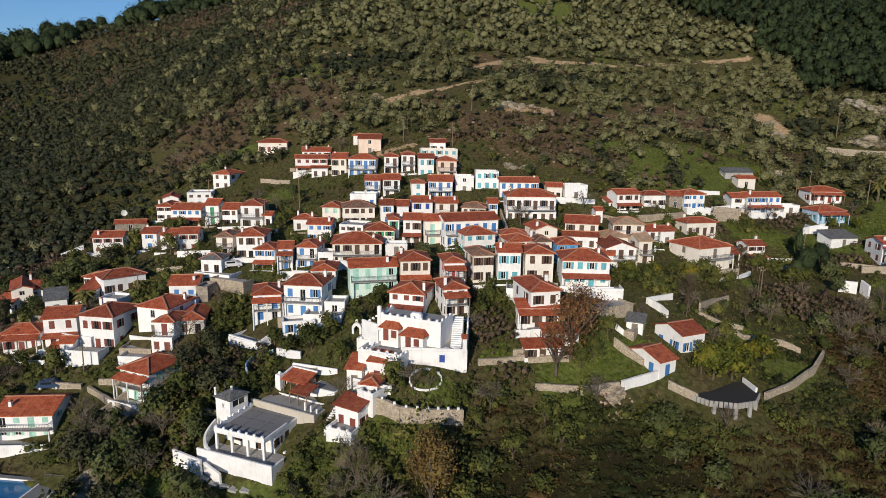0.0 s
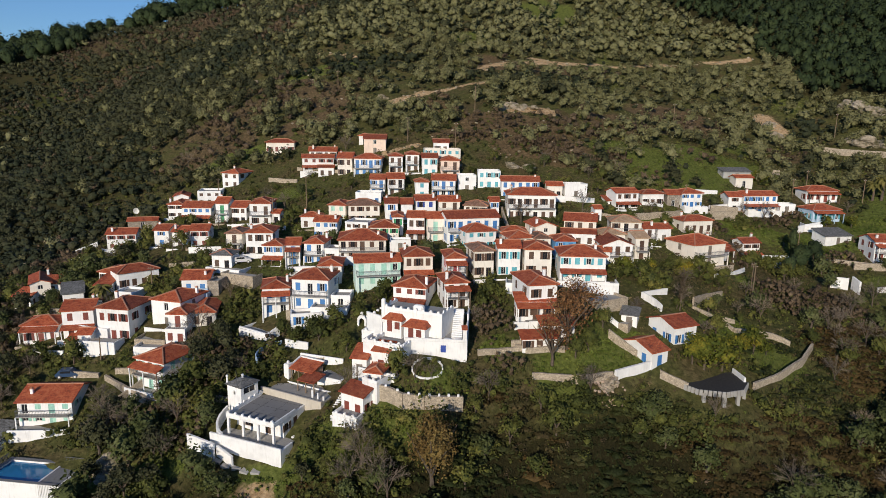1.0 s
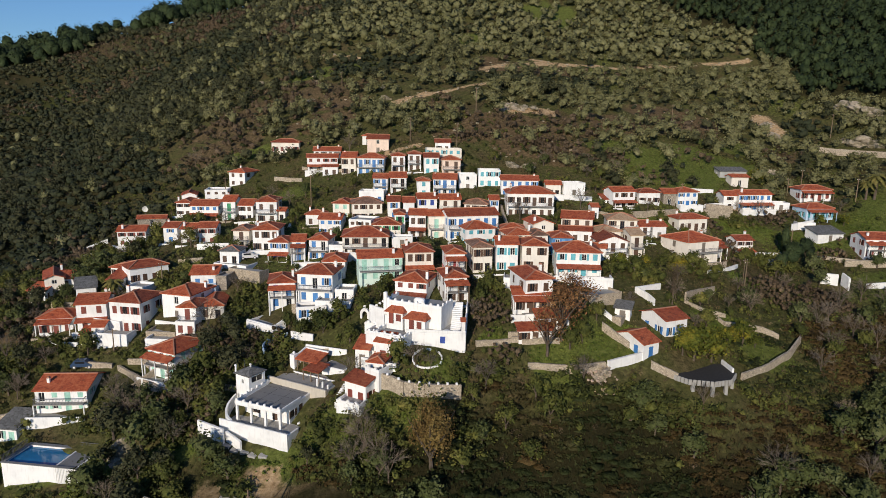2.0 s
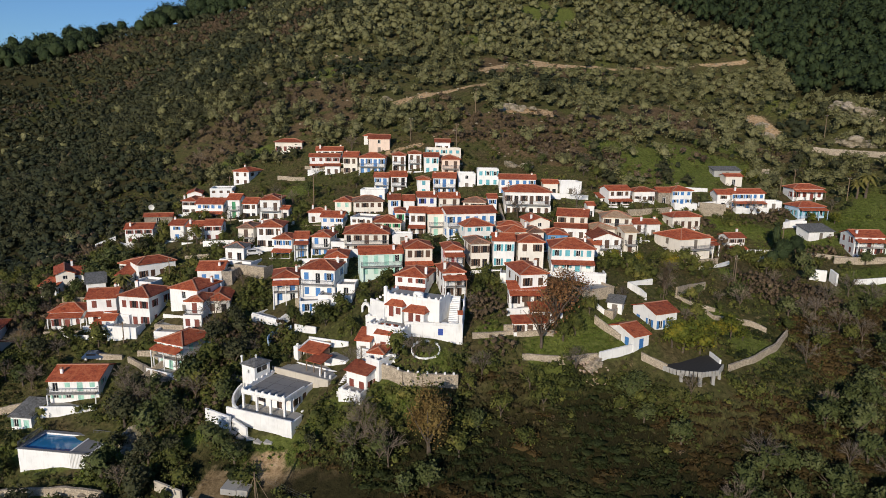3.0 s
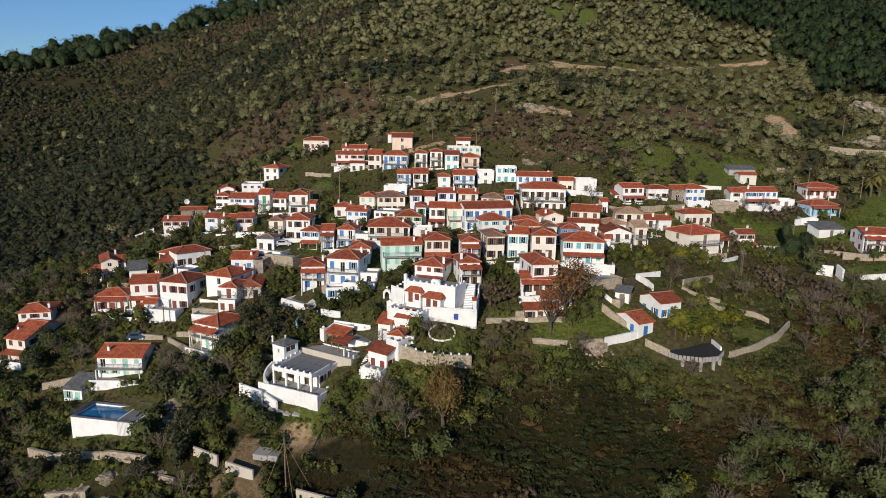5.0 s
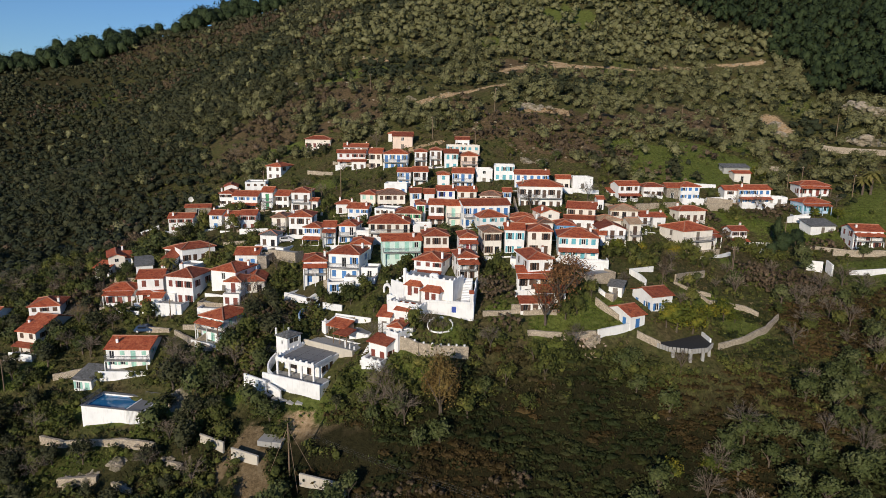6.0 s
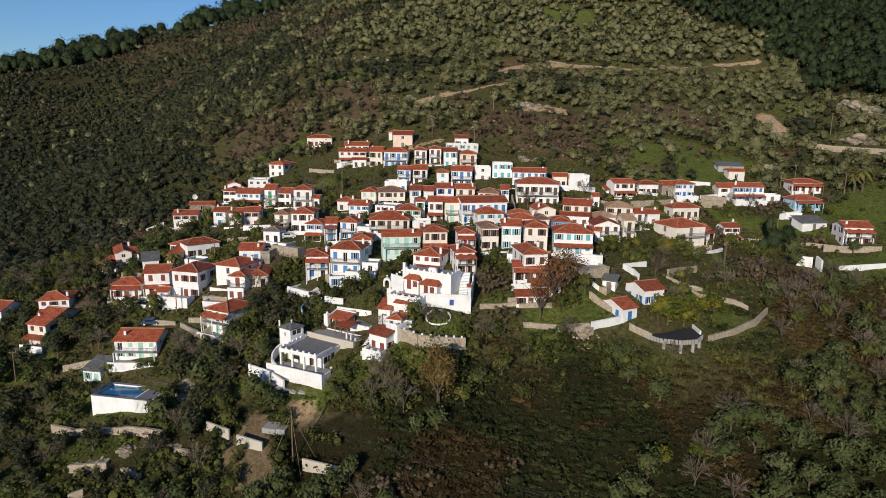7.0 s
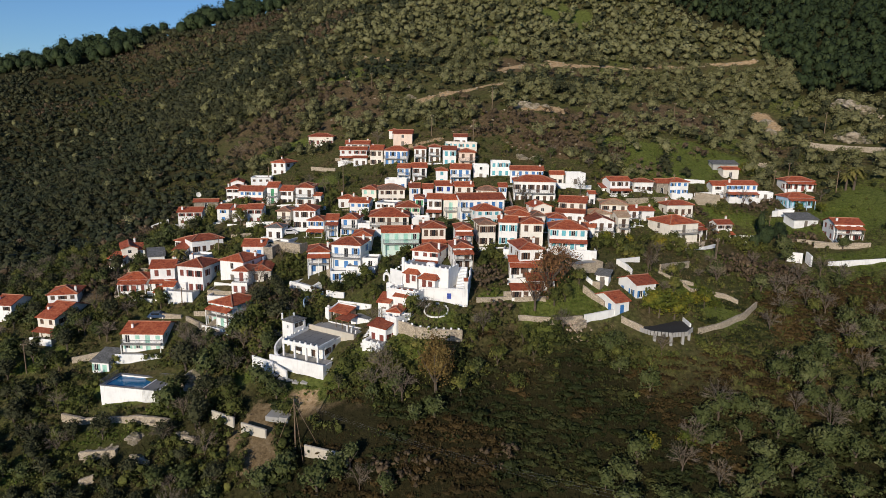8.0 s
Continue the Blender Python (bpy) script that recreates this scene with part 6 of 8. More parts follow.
garden_wall([(-18.9, 61.1, -15.4), (-11.8, 58.4, -15.4)], 1.9, 0.3, PALE)
garden_wall([(-68.3, 79.6, -20.2), (-62.8, 77.4, -20.0), (-51.1, 74.8, -17.9), (-45.2, 72.9, -17.6)], 1.2, 0.5, STONE)
garden_wall([(-60.5, 71.0, -23.1), (-53.3, 69.8, -21.7)], 1, 0.6, STONE)
garden_wall([(49.2, 105.4, 4.1), (53.1, 109.3, 3.7), (58.4, 113.4, 3.2)], 1.6, 0.35, STONE)
garden_wall([(75.2, 156.2, 14.3), (82.6, 156.6, 13.7)], 2.2, 0.4, STONE)
garden_wall([(-68.4, 107.0, -6.1), (-62.4, 105.8, -5.7)], 1, 0.2, WHITE)
garden_wall([(-31.0, 103.4, -0.4), (-25.5, 99.6, -0.5), (-23.8, 101.2, 0.4)], 1.6, 0.3, WHITE)
garden_wall([(-32.9, 81.5, -8.9), (-28.4, 78.7, -9.0)], 2.2, 0.3, WHITE)
garden_wall([(-28.1, 79.1, -9.5), (-25.5, 77.0, -10.0)], 1.4, 0.3, WHITE)
garden_wall([(-58.6, 100.6, -7.4), (-53.1, 98.9, -7.2)], 1.1, 0.4, STONE)
garden_wall([(8.5, 87.5, 1.1), (14.3, 88.2, 1.3)], 0.9, 0.4, STONE)
garden_wall([(92.9, 117.7, 2.7), (107.4, 119.2, 3.4)], 1, 0.3, WHITE)
garden_wall([(84.4, 120.3, 4.4), (87.4, 118.8, 4.4)], 2.4, 0.4, WHITE)
garden_wall([(88.4, 119.1, 4.7), (88.4, 116.7, 4.1)], 2.6, 0.4, WHITE)
garden_wall([(52.5, 100.2, 1.4), (53.5, 98.5, 0.7), (56.8, 99.1, 0.2), (60.7, 99.1, -0.4), (63.1, 97.5, -1.3)], 0.8, 0.4, STONE)
garden_wall([(39.8, 104.7, 5.3), (41.2, 102.8, 4.6), (41.8, 101.2, 4.0)], 1.2, 0.3, WHITE)
garden_wall([(29.6, 91.5, 3.0), (33.2, 88.4, 0.5)], 1.2, 0.3, STONE)
garden_wall([(33.6, 154.5, 16.6), (44.2, 154.1, 16.0)], 1.6, 0.3, WHITE)
garden_wall([(102.7, 183.8, 21.5), (108.9, 184.2, 21.4)], 1.5, 0.3, STONE)
garden_wall([(56.8, 155.2, 14.9), (62.3, 155.3, 14.4)], 1.2, 0.3, WHITE)
garden_wall([(-34.1, 180.1, 21.1), (-19.7, 173.4, 20.4)], 1.2, 0.4, STONE)
garden_wall([(-41.6, 177.3, 18.3), (-33.0, 173.1, 18.3)], 1.2, 0.4, STONE)
garden_wall([(-19.8, 174.4, 21.2), (-15.0, 172.4, 20.9)], 1.5, 0.4, STONE)
garden_wall([(20.0, 148.5, 14.4), (19.9, 134.9, 11.5)], 1.5, 0.4, STONE)
garden_wall([(-86.2, 158.0, 1.4), (-81.9, 160.6, 3.1)], 1.4, 0.3, WHITE)
garden_wall([(14.3, 88.2, 1.6), (18.1, 88.1, 1.7)], 1.2, 0.4, STONE)
garden_wall([(73.2, 166.0, 17.4), (82.0, 167.3, 16.9)], 1.2, 0.3, WHITE)
garden_wall([(44.0, 147.1, 13.1), (47.9, 145.2, 12.3)], 1, 0.3, STONE)
garden_wall([(-72.8, 113.8, -3.8), (-73.0, 110.4, -5.2)], 1.2, 0.4, STONE)
garden_wall([(-47.8, 98.9, -5.7), (-45.1, 96.6, -6.2)], 1.5, 0.4, STONE)
garden_wall([(-51.8, 98.2, -7.1), (-41.9, 91.2, -8.1)], 1.2, 0.4, STONE)
garden_wall([(-50.1, 68.2, -21.8), (-46.1, 66.1, -21.7)], 0.9, 0.5, STONE)
garden_wall([(-42.8, 69.8, -18.7), (-38.9, 68.1, -18.4)], 1, 0.5, STONE)
garden_wall([(-73.1, 92.1, -14.2), (-64.1, 92.4, -12.4)], 1.2, 0.4, STONE)
garden_wall([(-43.1, 97.4, -5.7), (-47.9, 92.7, -8.8)], 1.2, 0.4, STONE)
garden_wall([(-57.7, 65.7, -25.1), (-55.4, 66.1, -24.3)], 1, 0.5, STONE)
garden_wall([(-50.4, 98.9, -6.5), (-45.5, 98.3, -5.8), (-40.6, 96.4, -5.5)], 1.2, 0.4, STONE)
garden_wall([(-34.3, 90.8, -6.5), (-31.1, 88.7, -6.5), (-27.3, 87.1, -6.2)], 1, 0.4, STONE)
garden_wall([(-81.8, 146.4, 1.5), (-76.6, 147.5, 2.9)], 1.5, 0.3, WHITE)
garden_wall([(-76.2, 150.9, 3.3), (-70.1, 144.7, 4.0)], 1.4, 0.3, WHITE)
garden_wall([(-74.1, 119.3, -2.0), (-68.2, 117.3, -1.7)], 1.4, 0.4, STONE)
garden_wall([(60.2, 120.4, 4.6), (65.7, 123.2, 4.7), (69.5, 126.3, 4.7)], 1, 0.3, WHITE)
garden_wall([(78.9, 136.3, 5.4), (85.1, 136.5, 5.3)], 1, 0.3, WHITE)
garden_wall([(79.7, 132.7, 4.5), (82.8, 133.0, 4.4)], 1.3, 0.3, WHITE)
garden_wall([(90.9, 134.1, 5.0), (94.1, 132.9, 5.0), (101.9, 129.2, 4.9)], 1, 0.4, STONE)
garden_wall([(75.6, 157.9, 14.0), (83.6, 160.4, 14.2)], 1.3, 0.3, WHITE)
garden_wall([(48.4, 104.0, 3.2), (51.1, 101.3, 1.9), (55.2, 101.7, 1.2)], 0.8, 0.4, STONE)
garden_wall([(13.8, 89.2, 2.0), (18.2, 89.1, 2.2)], 1.2, 0.4, STONE)
garden_wall([(15.8, 87.8, 1.3), (21.8, 87.8, 1.6)], 1, 0.4, STONE)
garden_wall([(-22.1, 97.6, -0.7), (-18.1, 95.9, -0.7)], 1.3, 0.3, WHITE)
garden_wall([(-52.5, 130.3, 4.0), (-46.6, 128.5, 4.9)], 1.2, 0.4, STONE)
garden_wall([(-107.1, 165.6, -4.4), (-99.0, 162.0, -2.3)], 1.2, 0.4, STONE)
garden_wall([(31.0, 95.6, 3.8), (32.2, 94.8, 2.9)], 1, 0.3, WHITE)
garden_wall([(-18.1, 92.7, -2.7), (-15.0, 92.7, -1.9)], 1, 0.4, STONE)
garden_wall([(-18.9, 110.9, 3.3), (-15.5, 108.6, 3.4)], 1, 0.3, WHITE)
garden_wall([(72.8, 152.3, 13.3), (80.5, 153.6, 13.0)], 1.8, 0.4, STONE)
garden_wall([(94.5, 148.9, 10.2), (101.2, 150.9, 11.0)], 1.6, 0.3, WHITE)
garden_wall([(50.1, 145.9, 13.4), (61.4, 150.0, 13.4), (66.0, 152.4, 13.4)], 1.2, 0.35, STONE)
garden_wall([(39.5, 104.9, 5.3), (45.3, 108.0, 5.2)], 1.4, 0.3, WHITE)
garden_wall([(96.0, 129.6, 5.0), (109.0, 127.6, 5.2)], 1.4, 0.4, STONE)
garden_wall([(-26.0, 121.6, 5.8), (-20.5, 120.6, 6.2)], 1.2, 0.3, WHITE)
garden_wall([(-38.0, 147.0, 9.4), (-31.0, 145.2, 9.8)], 1.2, 0.3, WHITE)
garden_wall([(44.5, 128.0, 9.6), (50.5, 129.8, 9.4)], 1.2, 0.3, WHITE)
terrace_block(-15.6, 102.4, 3.2, -6, 6.4, 3.4, 2.2, WHITE, False)
terrace_block(30.6, 103.2, 7.4, -6, 8.0, 3.0, 2.0, WHITE, False)
terrace_block(-33.9, 129.8, 6.6, 4, 7.0, 2.6, 1.6, WHITE, False)
terrace_block(-11.4, 122.6, 7.8, 2, 9.6, 2.4, 1.6, WHITE, False)
terrace_block(71.0, 155.0, 14.0, 6, 6.4, 2.4, 1.4, WHITE, False)
terrace_block(90.0, 156.6, 12.8, 5, 9.6, 2.4, 1.4, WHITE, False)
terrace_block(-55.4, 103.9, -3.4, -10, 6.0, 3.0, 1.8, WHITE, False)
terrace_block(-45.2, 101.6, -3.6, -6, 7.0, 2.6, 1.4, WHITE, False)
garden_wall([(-50.5, 136.6, 6.6), (-42.5, 134.0, 7.4)], 1.2, 0.3, WHITE)
garden_wall([(-44.8, 150.2, 9.6), (-36.0, 148.2, 10.2)], 1.2, 0.3, WHITE)
terrace_block(-7.3, 81.2, -0.8, -39, 2.8, 4, 3.4, WHITE, True)
terrace_block(-10.5, 78.0, -4.6, -28, 4.0, 2.4, 2.0, WHITE, True)
terrace_block(-5.7, 86.6, 2.7, -25, 6.6, 3, 4, WHITE, True)
terrace_block(-58.4, 108.6, -2.3, -21, 6.5, 4, 2.6, WHITE, False)
terrace_block(-46.9, 104.4, -3.2, -8, 5.6, 4, 1.6, STONE, False)
terrace_block(-28.3, 101.1, -0.6, -33, 6.7, 5, 1.6, WHITE, False)
terrace_block(-39.5, 123.2, 5.0, -22, 8.1, 4, 1.8, WHITE, False)
terrace_block(-35.5, 118.8, 4.9, -26, 7.9, 3, 3, STONE, False)
terrace_block(32.2, 98.4, 5.8, 24, 6.8, 4, 2.4, STONE, False)
terrace_block(32.3, 94.6, 2.9, -33, 2.8, 5, 1.2, STONE, False)
terrace_block(-62.1, 115.8, -0.7, 22, 2.1, 4, 2, WHITE, False)
terrace_block(-18.1, 121.1, 6.0, -13, 4.7, 3, 1.6, WHITE, False)
terrace_block(98.4, 148.9, 10.6, -10, 4.2, 3, 2, WHITE, False)
terrace_block(15.6, 103.1, 7.4, -9, 1.7, 4, 2.2, WHITE, False)
terrace_block(-7.4, 93.7, 1.9, -22, 4.3, 4, 1.8, WHITE, True)
outer_stair(-12.6, 81.3, -6.3, -27, 9, 1.3)
garden_ring(0.9, 84.2, 2.2)
bell_arch(-9.6, 98.3, 1.3, -15)
utility_pole(18.2, 202.9, 8)
utility_pole(-27.9, 229.6, 7)
utility_pole(86.3, 211.6, 8)
utility_pole(140.5, 208.1, 8)
utility_pole(119.3, 161.6, 6.5)
utility_pole(110.9, 173.6, 5.5)
utility_pole(65.2, 115.3, 6.5)
utility_pole(-35.1, 151.0, 6)
utility_pole(-28.1, 157.7, 8)
utility_pole(21.7, 144.9, 7)
utility_pole(-54.2, 102.1, 4.5)
utility_pole(-52.6, 121.1, 5)
utility_pole(69.7, 159.2, 5.5)
utility_pole(104.2, 168.9, 5)
utility_pole(10.9, 182.6, 7)
utility_pole(-2.9, 187.4, 7)
utility_pole(-53.8, 171.1, 6)
utility_pole(90.0, 141.0, 4)
utility_pole(-82.3, 91.4, 6.5)
utility_pole(64.6, 113.5, 7)
stayed_pole(-20.7, 62.5, 8.5, (22.0, 27.6, -2.0))
parked_car(-36.7, 127.9, 15, WHITE_CAR, "small white hatchback parked by a wall")
parked_car(-58.9, 100.6, 5, BLUE_CAR, "small dark blue hatchback parked behind a house")
dish(-79.6, 179.5)
rock(158.5, 221.4, 6, 0)
rock(161.5, 216.2, 5, 1)
rock(146.5, 198.4, 5, 2)
rock(144.4, 204.3, 3, 3)
rock(124.8, 222.6, 3, 4)
rock(123.8, 216.0, 2.5, 5)
rock(29.6, 209.1, 2.5, 6)
rock(34.0, 208.2, 3, 7)
rock(37.8, 207.4, 2, 8)
rock(-12.1, 217.0, 2, 9)
rock(-57.1, 71.1, 1.6, 10)
rock(-54.9, 70.8, 1.6, 11)
rock(-58.5, 71.0, 1.3, 12)
rock(-50.4, 71.9, 1.5, 13)
rock(-48.0, 74.6, 1.2, 14)
rock(-64.4, 262.4, 2, 15)
rock(-38.8, 227.6, 1.5, 16)
rock(-12.8, 230.4, 1.5, 17)
rock(-44.2, 81.6, 2.0, 18)
rock(-44.0, 82.3, 1.6, 19)
rock(25.8, 171.7, 2, 20)
rock(29.9, 171.1, 2, 21)
rock(27.5, 84.2, 1.0, 22)
rock(27.9, 83.5, 1.2, 23)
rock(26.8, 82.7, 1.0, 24)
rubble_heap(27.2, 82.0)
rock(-43.1, 79.3, 1.4, 25)
rock(-50.7, 72.0, 1.2, 26)
rock(-48.4, 68.0, 1.1, 27)
rock(-41.9, 70.4, 1.2, 28)
concrete_slab(-24.8, 69.0, -12)
hill_road()
terrace_house(-23.6, 79.3, -6.0, -25, 8.0, 9.2)
pergola_house(-21.0, 91.2, -5.1, -30)
belvedere(-27.2, 85.3, -3.4, -34, 2.9, 3.2)
curved_garden_wall()

stepped_terrace(-1.4, 90.1, 6.4, -26, 10.0)

# ---------------------------------------------------------------- plants
ICO = np.array([(0, a, b * 1.618) for a in (-1, 1) for b in (-1, 1)] + [(a, b * 1.618, 0) for a in (-1, 1) for b in (-1, 1)] + [(b * 1.618, 0, a) for a in (-1, 1) for b in (-1, 1)]) / 1.902
ICO_F = np.array([(i, j, k) for i in range(12) for j in range(i + 1, 12) for k in range(j + 1, 12)
                  if max(np.linalg.norm(ICO[i] - ICO[j]), np.linalg.norm(ICO[j] - ICO[k]), np.linalg.norm(ICO[i] - ICO[k])) < 1.1])
for f in ICO_F:
    if np.dot(np.cross(ICO[f[1]] - ICO[f[0]], ICO[f[2]] - ICO[f[0]]), ICO[f[0]]) < 0:
        f[1], f[2] = f[2], f[1]


def leafage(seed, n, rx, ry, rz, zc, size, lumps=7, hollow=0.72, fill=0.8, bough=0.36, mess=0.38, solid=99):
    """A lumpy crown: a few solid inner boughs and the leaf sprays round them all, as points, normals, quads and triangles."""
    rng = np.random.default_rng(seed)
    ax = np.array([rx, ry, rz])
    lump = rng.normal(size=(lumps, 3))
    lump /= np.linalg.norm(lump, axis=1)[:, None]
    lump[:, 2] = np.where(lump[:, 2] < -0.55, -lump[:, 2], lump[:, 2]) * 1.05 - 0.05
    lump *= ax * (0.42 + 0.22 * rng.random((lumps, 1)))
    lr = bough * (1 + 0.66 * rng.random(lumps))
    pick = rng.integers(0, lumps, n)
    d = rng.normal(size=(n, 3))
    d[:, 2] += 0.25
    d /= np.linalg.norm(d, axis=1)[:, None]
    c = lump[pick] + d * ((hollow + (1.06 - hollow) * rng.random(n)) * lr[pick])[:, None] * ax
    out = c / ax
    out /= np.linalg.norm(out, axis=1)[:, None] + 1e-6
    nrm = d * 0.6 + out * 0.5 + np.array([0, 0, 0.22]) + rng.normal(size=(n, 3)) * mess
    co, quads = sprays(c, nrm, size * (0.6 + 0.8 * rng.random(n)))
    nor = np.repeat(nrm, 4, axis=0)
    tris = np.zeros((0, 3), int)
    if fill > 0:
        solid = min(solid, lumps)
        bulk = ICO[None] * (lr[:solid] * fill)[:, None, None] * ax * (0.7 + 0.6 * rng.random((solid, 12, 1))) + lump[:solid, None] * (0.55 if solid < lumps else 1.0)
        bo = bulk / ax
        bo /= np.linalg.norm(bo, axis=-1)[..., None] + 1e-6
        tris = (ICO_F[None] + (np.arange(solid) * 12)[:, None, None] + len(co)).reshape(-1, 3)
        co, nor = np.concatenate([co, bulk.reshape(-1, 3)]), np.concatenate([nor, (ICO[None] * 0.6 + bo * 0.5 + np.array([0, 0, 0.22])).reshape(-1, 3)])
    co = co + np.array([0, 0, zc])
    return co, nor, quads, tris


def leaf_mesh(name, co, nor, quads, tris):
    """A mesh of quads and triangles that shades as rounded masses."""
    me = bpy.data.meshes.new(name)
    q, t = len(quads), len(tris)
    me.vertices.add(len(co))
    me.vertices.foreach_set("co", np.ascontiguousarray(co, np.float32).ravel())
    me.loops.add(4 * q + 3 * t)
    me.loops.foreach_set("vertex_index", np.concatenate([quads.ravel(), tris.ravel()]).astype(np.int32))
    me.polygons.add(q + t)
    me.polygons.foreach_set("loop_start", np.concatenate([np.arange(q) * 4, 4 * q + np.arange(t) * 3]).astype(np.int32))
    me.polygons.foreach_set("loop_total", np.concatenate([np.full(q, 4), np.full(t, 3)]).astype(np.int32))
    me.update(calc_edges=True)
    me.polygons.foreach_set("use_smooth", np.ones(q + t, bool))
    nor = nor / (np.linalg.norm(nor, axis=1)[:, None] + 1e-9)
    me.normals_split_custom_set_from_vertices(nor.astype(np.float32))
    return me


def sprays(c, nrm, s):
    """Corner points and faces of leaf sprays at c, facing nrm, of size s."""
    n = len(c)
    nrm = nrm / (np.linalg.norm(nrm, axis=1)[:, None] + 1e-9)
    ref = np.where(np.abs(nrm[:, 2:3]) < 0.8, np.array([[0, 0, 1.0]]), np.array([[1.0, 0, 0]]))
    u = np.cross(nrm, ref)
    u /= np.linalg.norm(u, axis=1)[:, None]
    v = np.cross(nrm, u)
    a = np.sin(np.arange(n) * 12.9898) * 3.0
    u, v = u * np.cos(a)[:, None] + v * np.sin(a)[:, None], v * np.cos(a)[:, None] - u * np.sin(a)[:, None]
    s = s[:, None] * 0.5
    co = np.stack([c - u * s * 1.25, c - v * s * 0.8 + u * s * 0.2, c + u * s * 1.25, c + v * s * 0.8 - u * s * 0.15], 1).reshape(-1, 3)
    return co, np.arange(4 * n).reshape(n, 4)


def blades(c, rng, high, wide):
    """Upright, leaning blades of reed or bracken rooted at c."""
    n = len(c)
    a = rng.uniform(0, 6.283, n)
    u = np.stack([np.cos(a), np.sin(a), np.zeros(n)], -1) * (wide * rng.uniform(0.6, 1.4, n))[:, None]
    lean = np.stack([rng.normal(0, 0.35, n), rng.normal(0, 0.35, n), np.ones(n)], -1) * (high * rng.uniform(0.5, 1.3, n))[:, None]
    co = np.stack([c - u, c + u, c + u * 0.35 + lean, c - u * 0.35 + lean], 1).reshape(-1, 3)
    return co, np.arange(4 * n).reshape(n, 4)


def blade_field(name, label, material, x, y, high, wide, seed, category):
    rng = np.random.default_rng(seed)
    c = np.stack([x, y, rise(x, y) + ripple(x, y) - 0.05], -1)
    me = mesh_from(name, *blades(c, rng, high, wide))
    tagged(shared(name, me, material), label, category, kind="stuff")


def limbs(bm, rng, height, reach, r0, count, z_fork):
    tube(bm, [(0, 0, -0.8), (0.06, 0.03, z_fork * 0.5), (0.0, 0.08, z_fork)], [r0 * 1.25, r0, r0 * 0.8])
    for k in range(count):
        a = 2 * math.pi * (k + rng.random() * 0.6) / count
        q = Vector((math.cos(a), math.sin(a), 0))
        p1 = q * reach * 0.35 + Vector((0, 0, z_fork + (height - z_fork) * 0.4))
        p2 = q * reach * (0.65 + 0.2 * rng.random()) + Vector((0, 0, z_fork + (height - z_fork) * (0.65 + 0.3 * rng.random())))
        tube(bm, [(0, 0.05, z_fork * 0.92), p1, p2], [r0 * 0.6, r0 * 0.38, r0 * 0.14], 5)


def crown_mesh(name, seed, *a, **kw):
    return leaf_mesh(name, *leafage(seed, *a, **kw))


def trunk_mesh(seed, height, reach, r0, count, z_fork):
    bm = bmesh.new()
    limbs(bm, random.Random(seed), height, reach, r0, count, z_fork)
    me = bpy.data.meshes.new("trunk")
    bm.to_mesh(me)
    bm.free()
    me.materials.append(BARK)
    return me


def twig_mesh(seed, height, reach, n, r0=0.06):
    """The bare crown of a leafless tree: branches that reach a rounded outline, each with fine twigs along it."""
    bm = bmesh.new()
    rng = random.Random(seed)
    for k in range(n):
        a, t = rng.random() * 6.283, rng.random()
        up = rng.uniform(-0.25, 1.0)
        q = Vector((math.cos(a) * math.sqrt(1 - up * up), math.sin(a) * math.sqrt(1 - up * up), up))
        p0 = Vector((0, 0, height * 0.5)) + q * reach * 0.22 + Vector((0, 0, height * 0.1 * t))
        p1 = Vector((0, 0, height * 0.62)) + Vector((q.x * reach, q.y * reach, q.z * height * 0.42)) * rng.uniform(0.7, 1.05)
        tube(bm, [p0, p1], [r0 * 0.2, r0 * 0.1], 3)
        for j in range(13):
            e0 = p0.lerp(p1, rng.uniform(0.3, 1.0))
            d = (q + Vector((rng.uniform(-1, 1), rng.uniform(-1, 1), rng.uniform(-0.5, 1)))).normalized()
            tube(bm, [e0, e0 + d * reach * rng.uniform(0.15, 0.36)], [r0 * 0.2, r0 * 0.14], 3)
    me = bpy.data.meshes.new("twigs")
    bm.to_mesh(me)
    bm.free()
    me.materials.append(PALE_TWIG)
    return me


KINDS = {}


def tree_kind(name, mats, trunks, crowns, label, category):
    KINDS[name] = (mats, trunks, crowns, label, category)


tree_kind("olive_tree", GROVE, [trunk_mesh(k, 3.2, 1.9, 0.16, 5, 1.1) for k in range(2)],
          [crown_mesh("crown", 10 + k, 400, 2.6, 2.5, 2.4, 2.3, 0.36, lumps=24, hollow=0.4, fill=0.85, bough=0.24, mess=0.65, solid=6) for k in range(4)], "grey-green olive tree with a rounded crown", "tree")
tree_kind("garden_tree", LEAF, [trunk_mesh(k + 9, 3.2, 1.6, 0.13, 5, 1.0) for k in range(2)],
          [crown_mesh("crown", 30 + k, 350, 2.3, 2.2, 2.3, 2.2, 0.33, lumps=22, hollow=0.4, fill=0.85, bough=0.24, mess=0.65, solid=6) for k in range(3)], "dark green leafy garden tree", "tree")
# dark tree whose leaf colour also carries the lower-left slope's shade
tree_kind("holm_oak", DIM_LEAF, [trunk_mesh(k + 15, 3.2, 1.6, 0.14, 5, 1.0) for k in range(2)],
          [crown_mesh("crown", 35 + k, 350, 2.4, 2.3, 2.4, 2.2, 0.34, lumps=22, hollow=0.4, fill=0.85, bough=0.24, mess=0.65, solid=6) for k in range(3)], "dark dull-green tree, shade in its leaf colour", "tree")
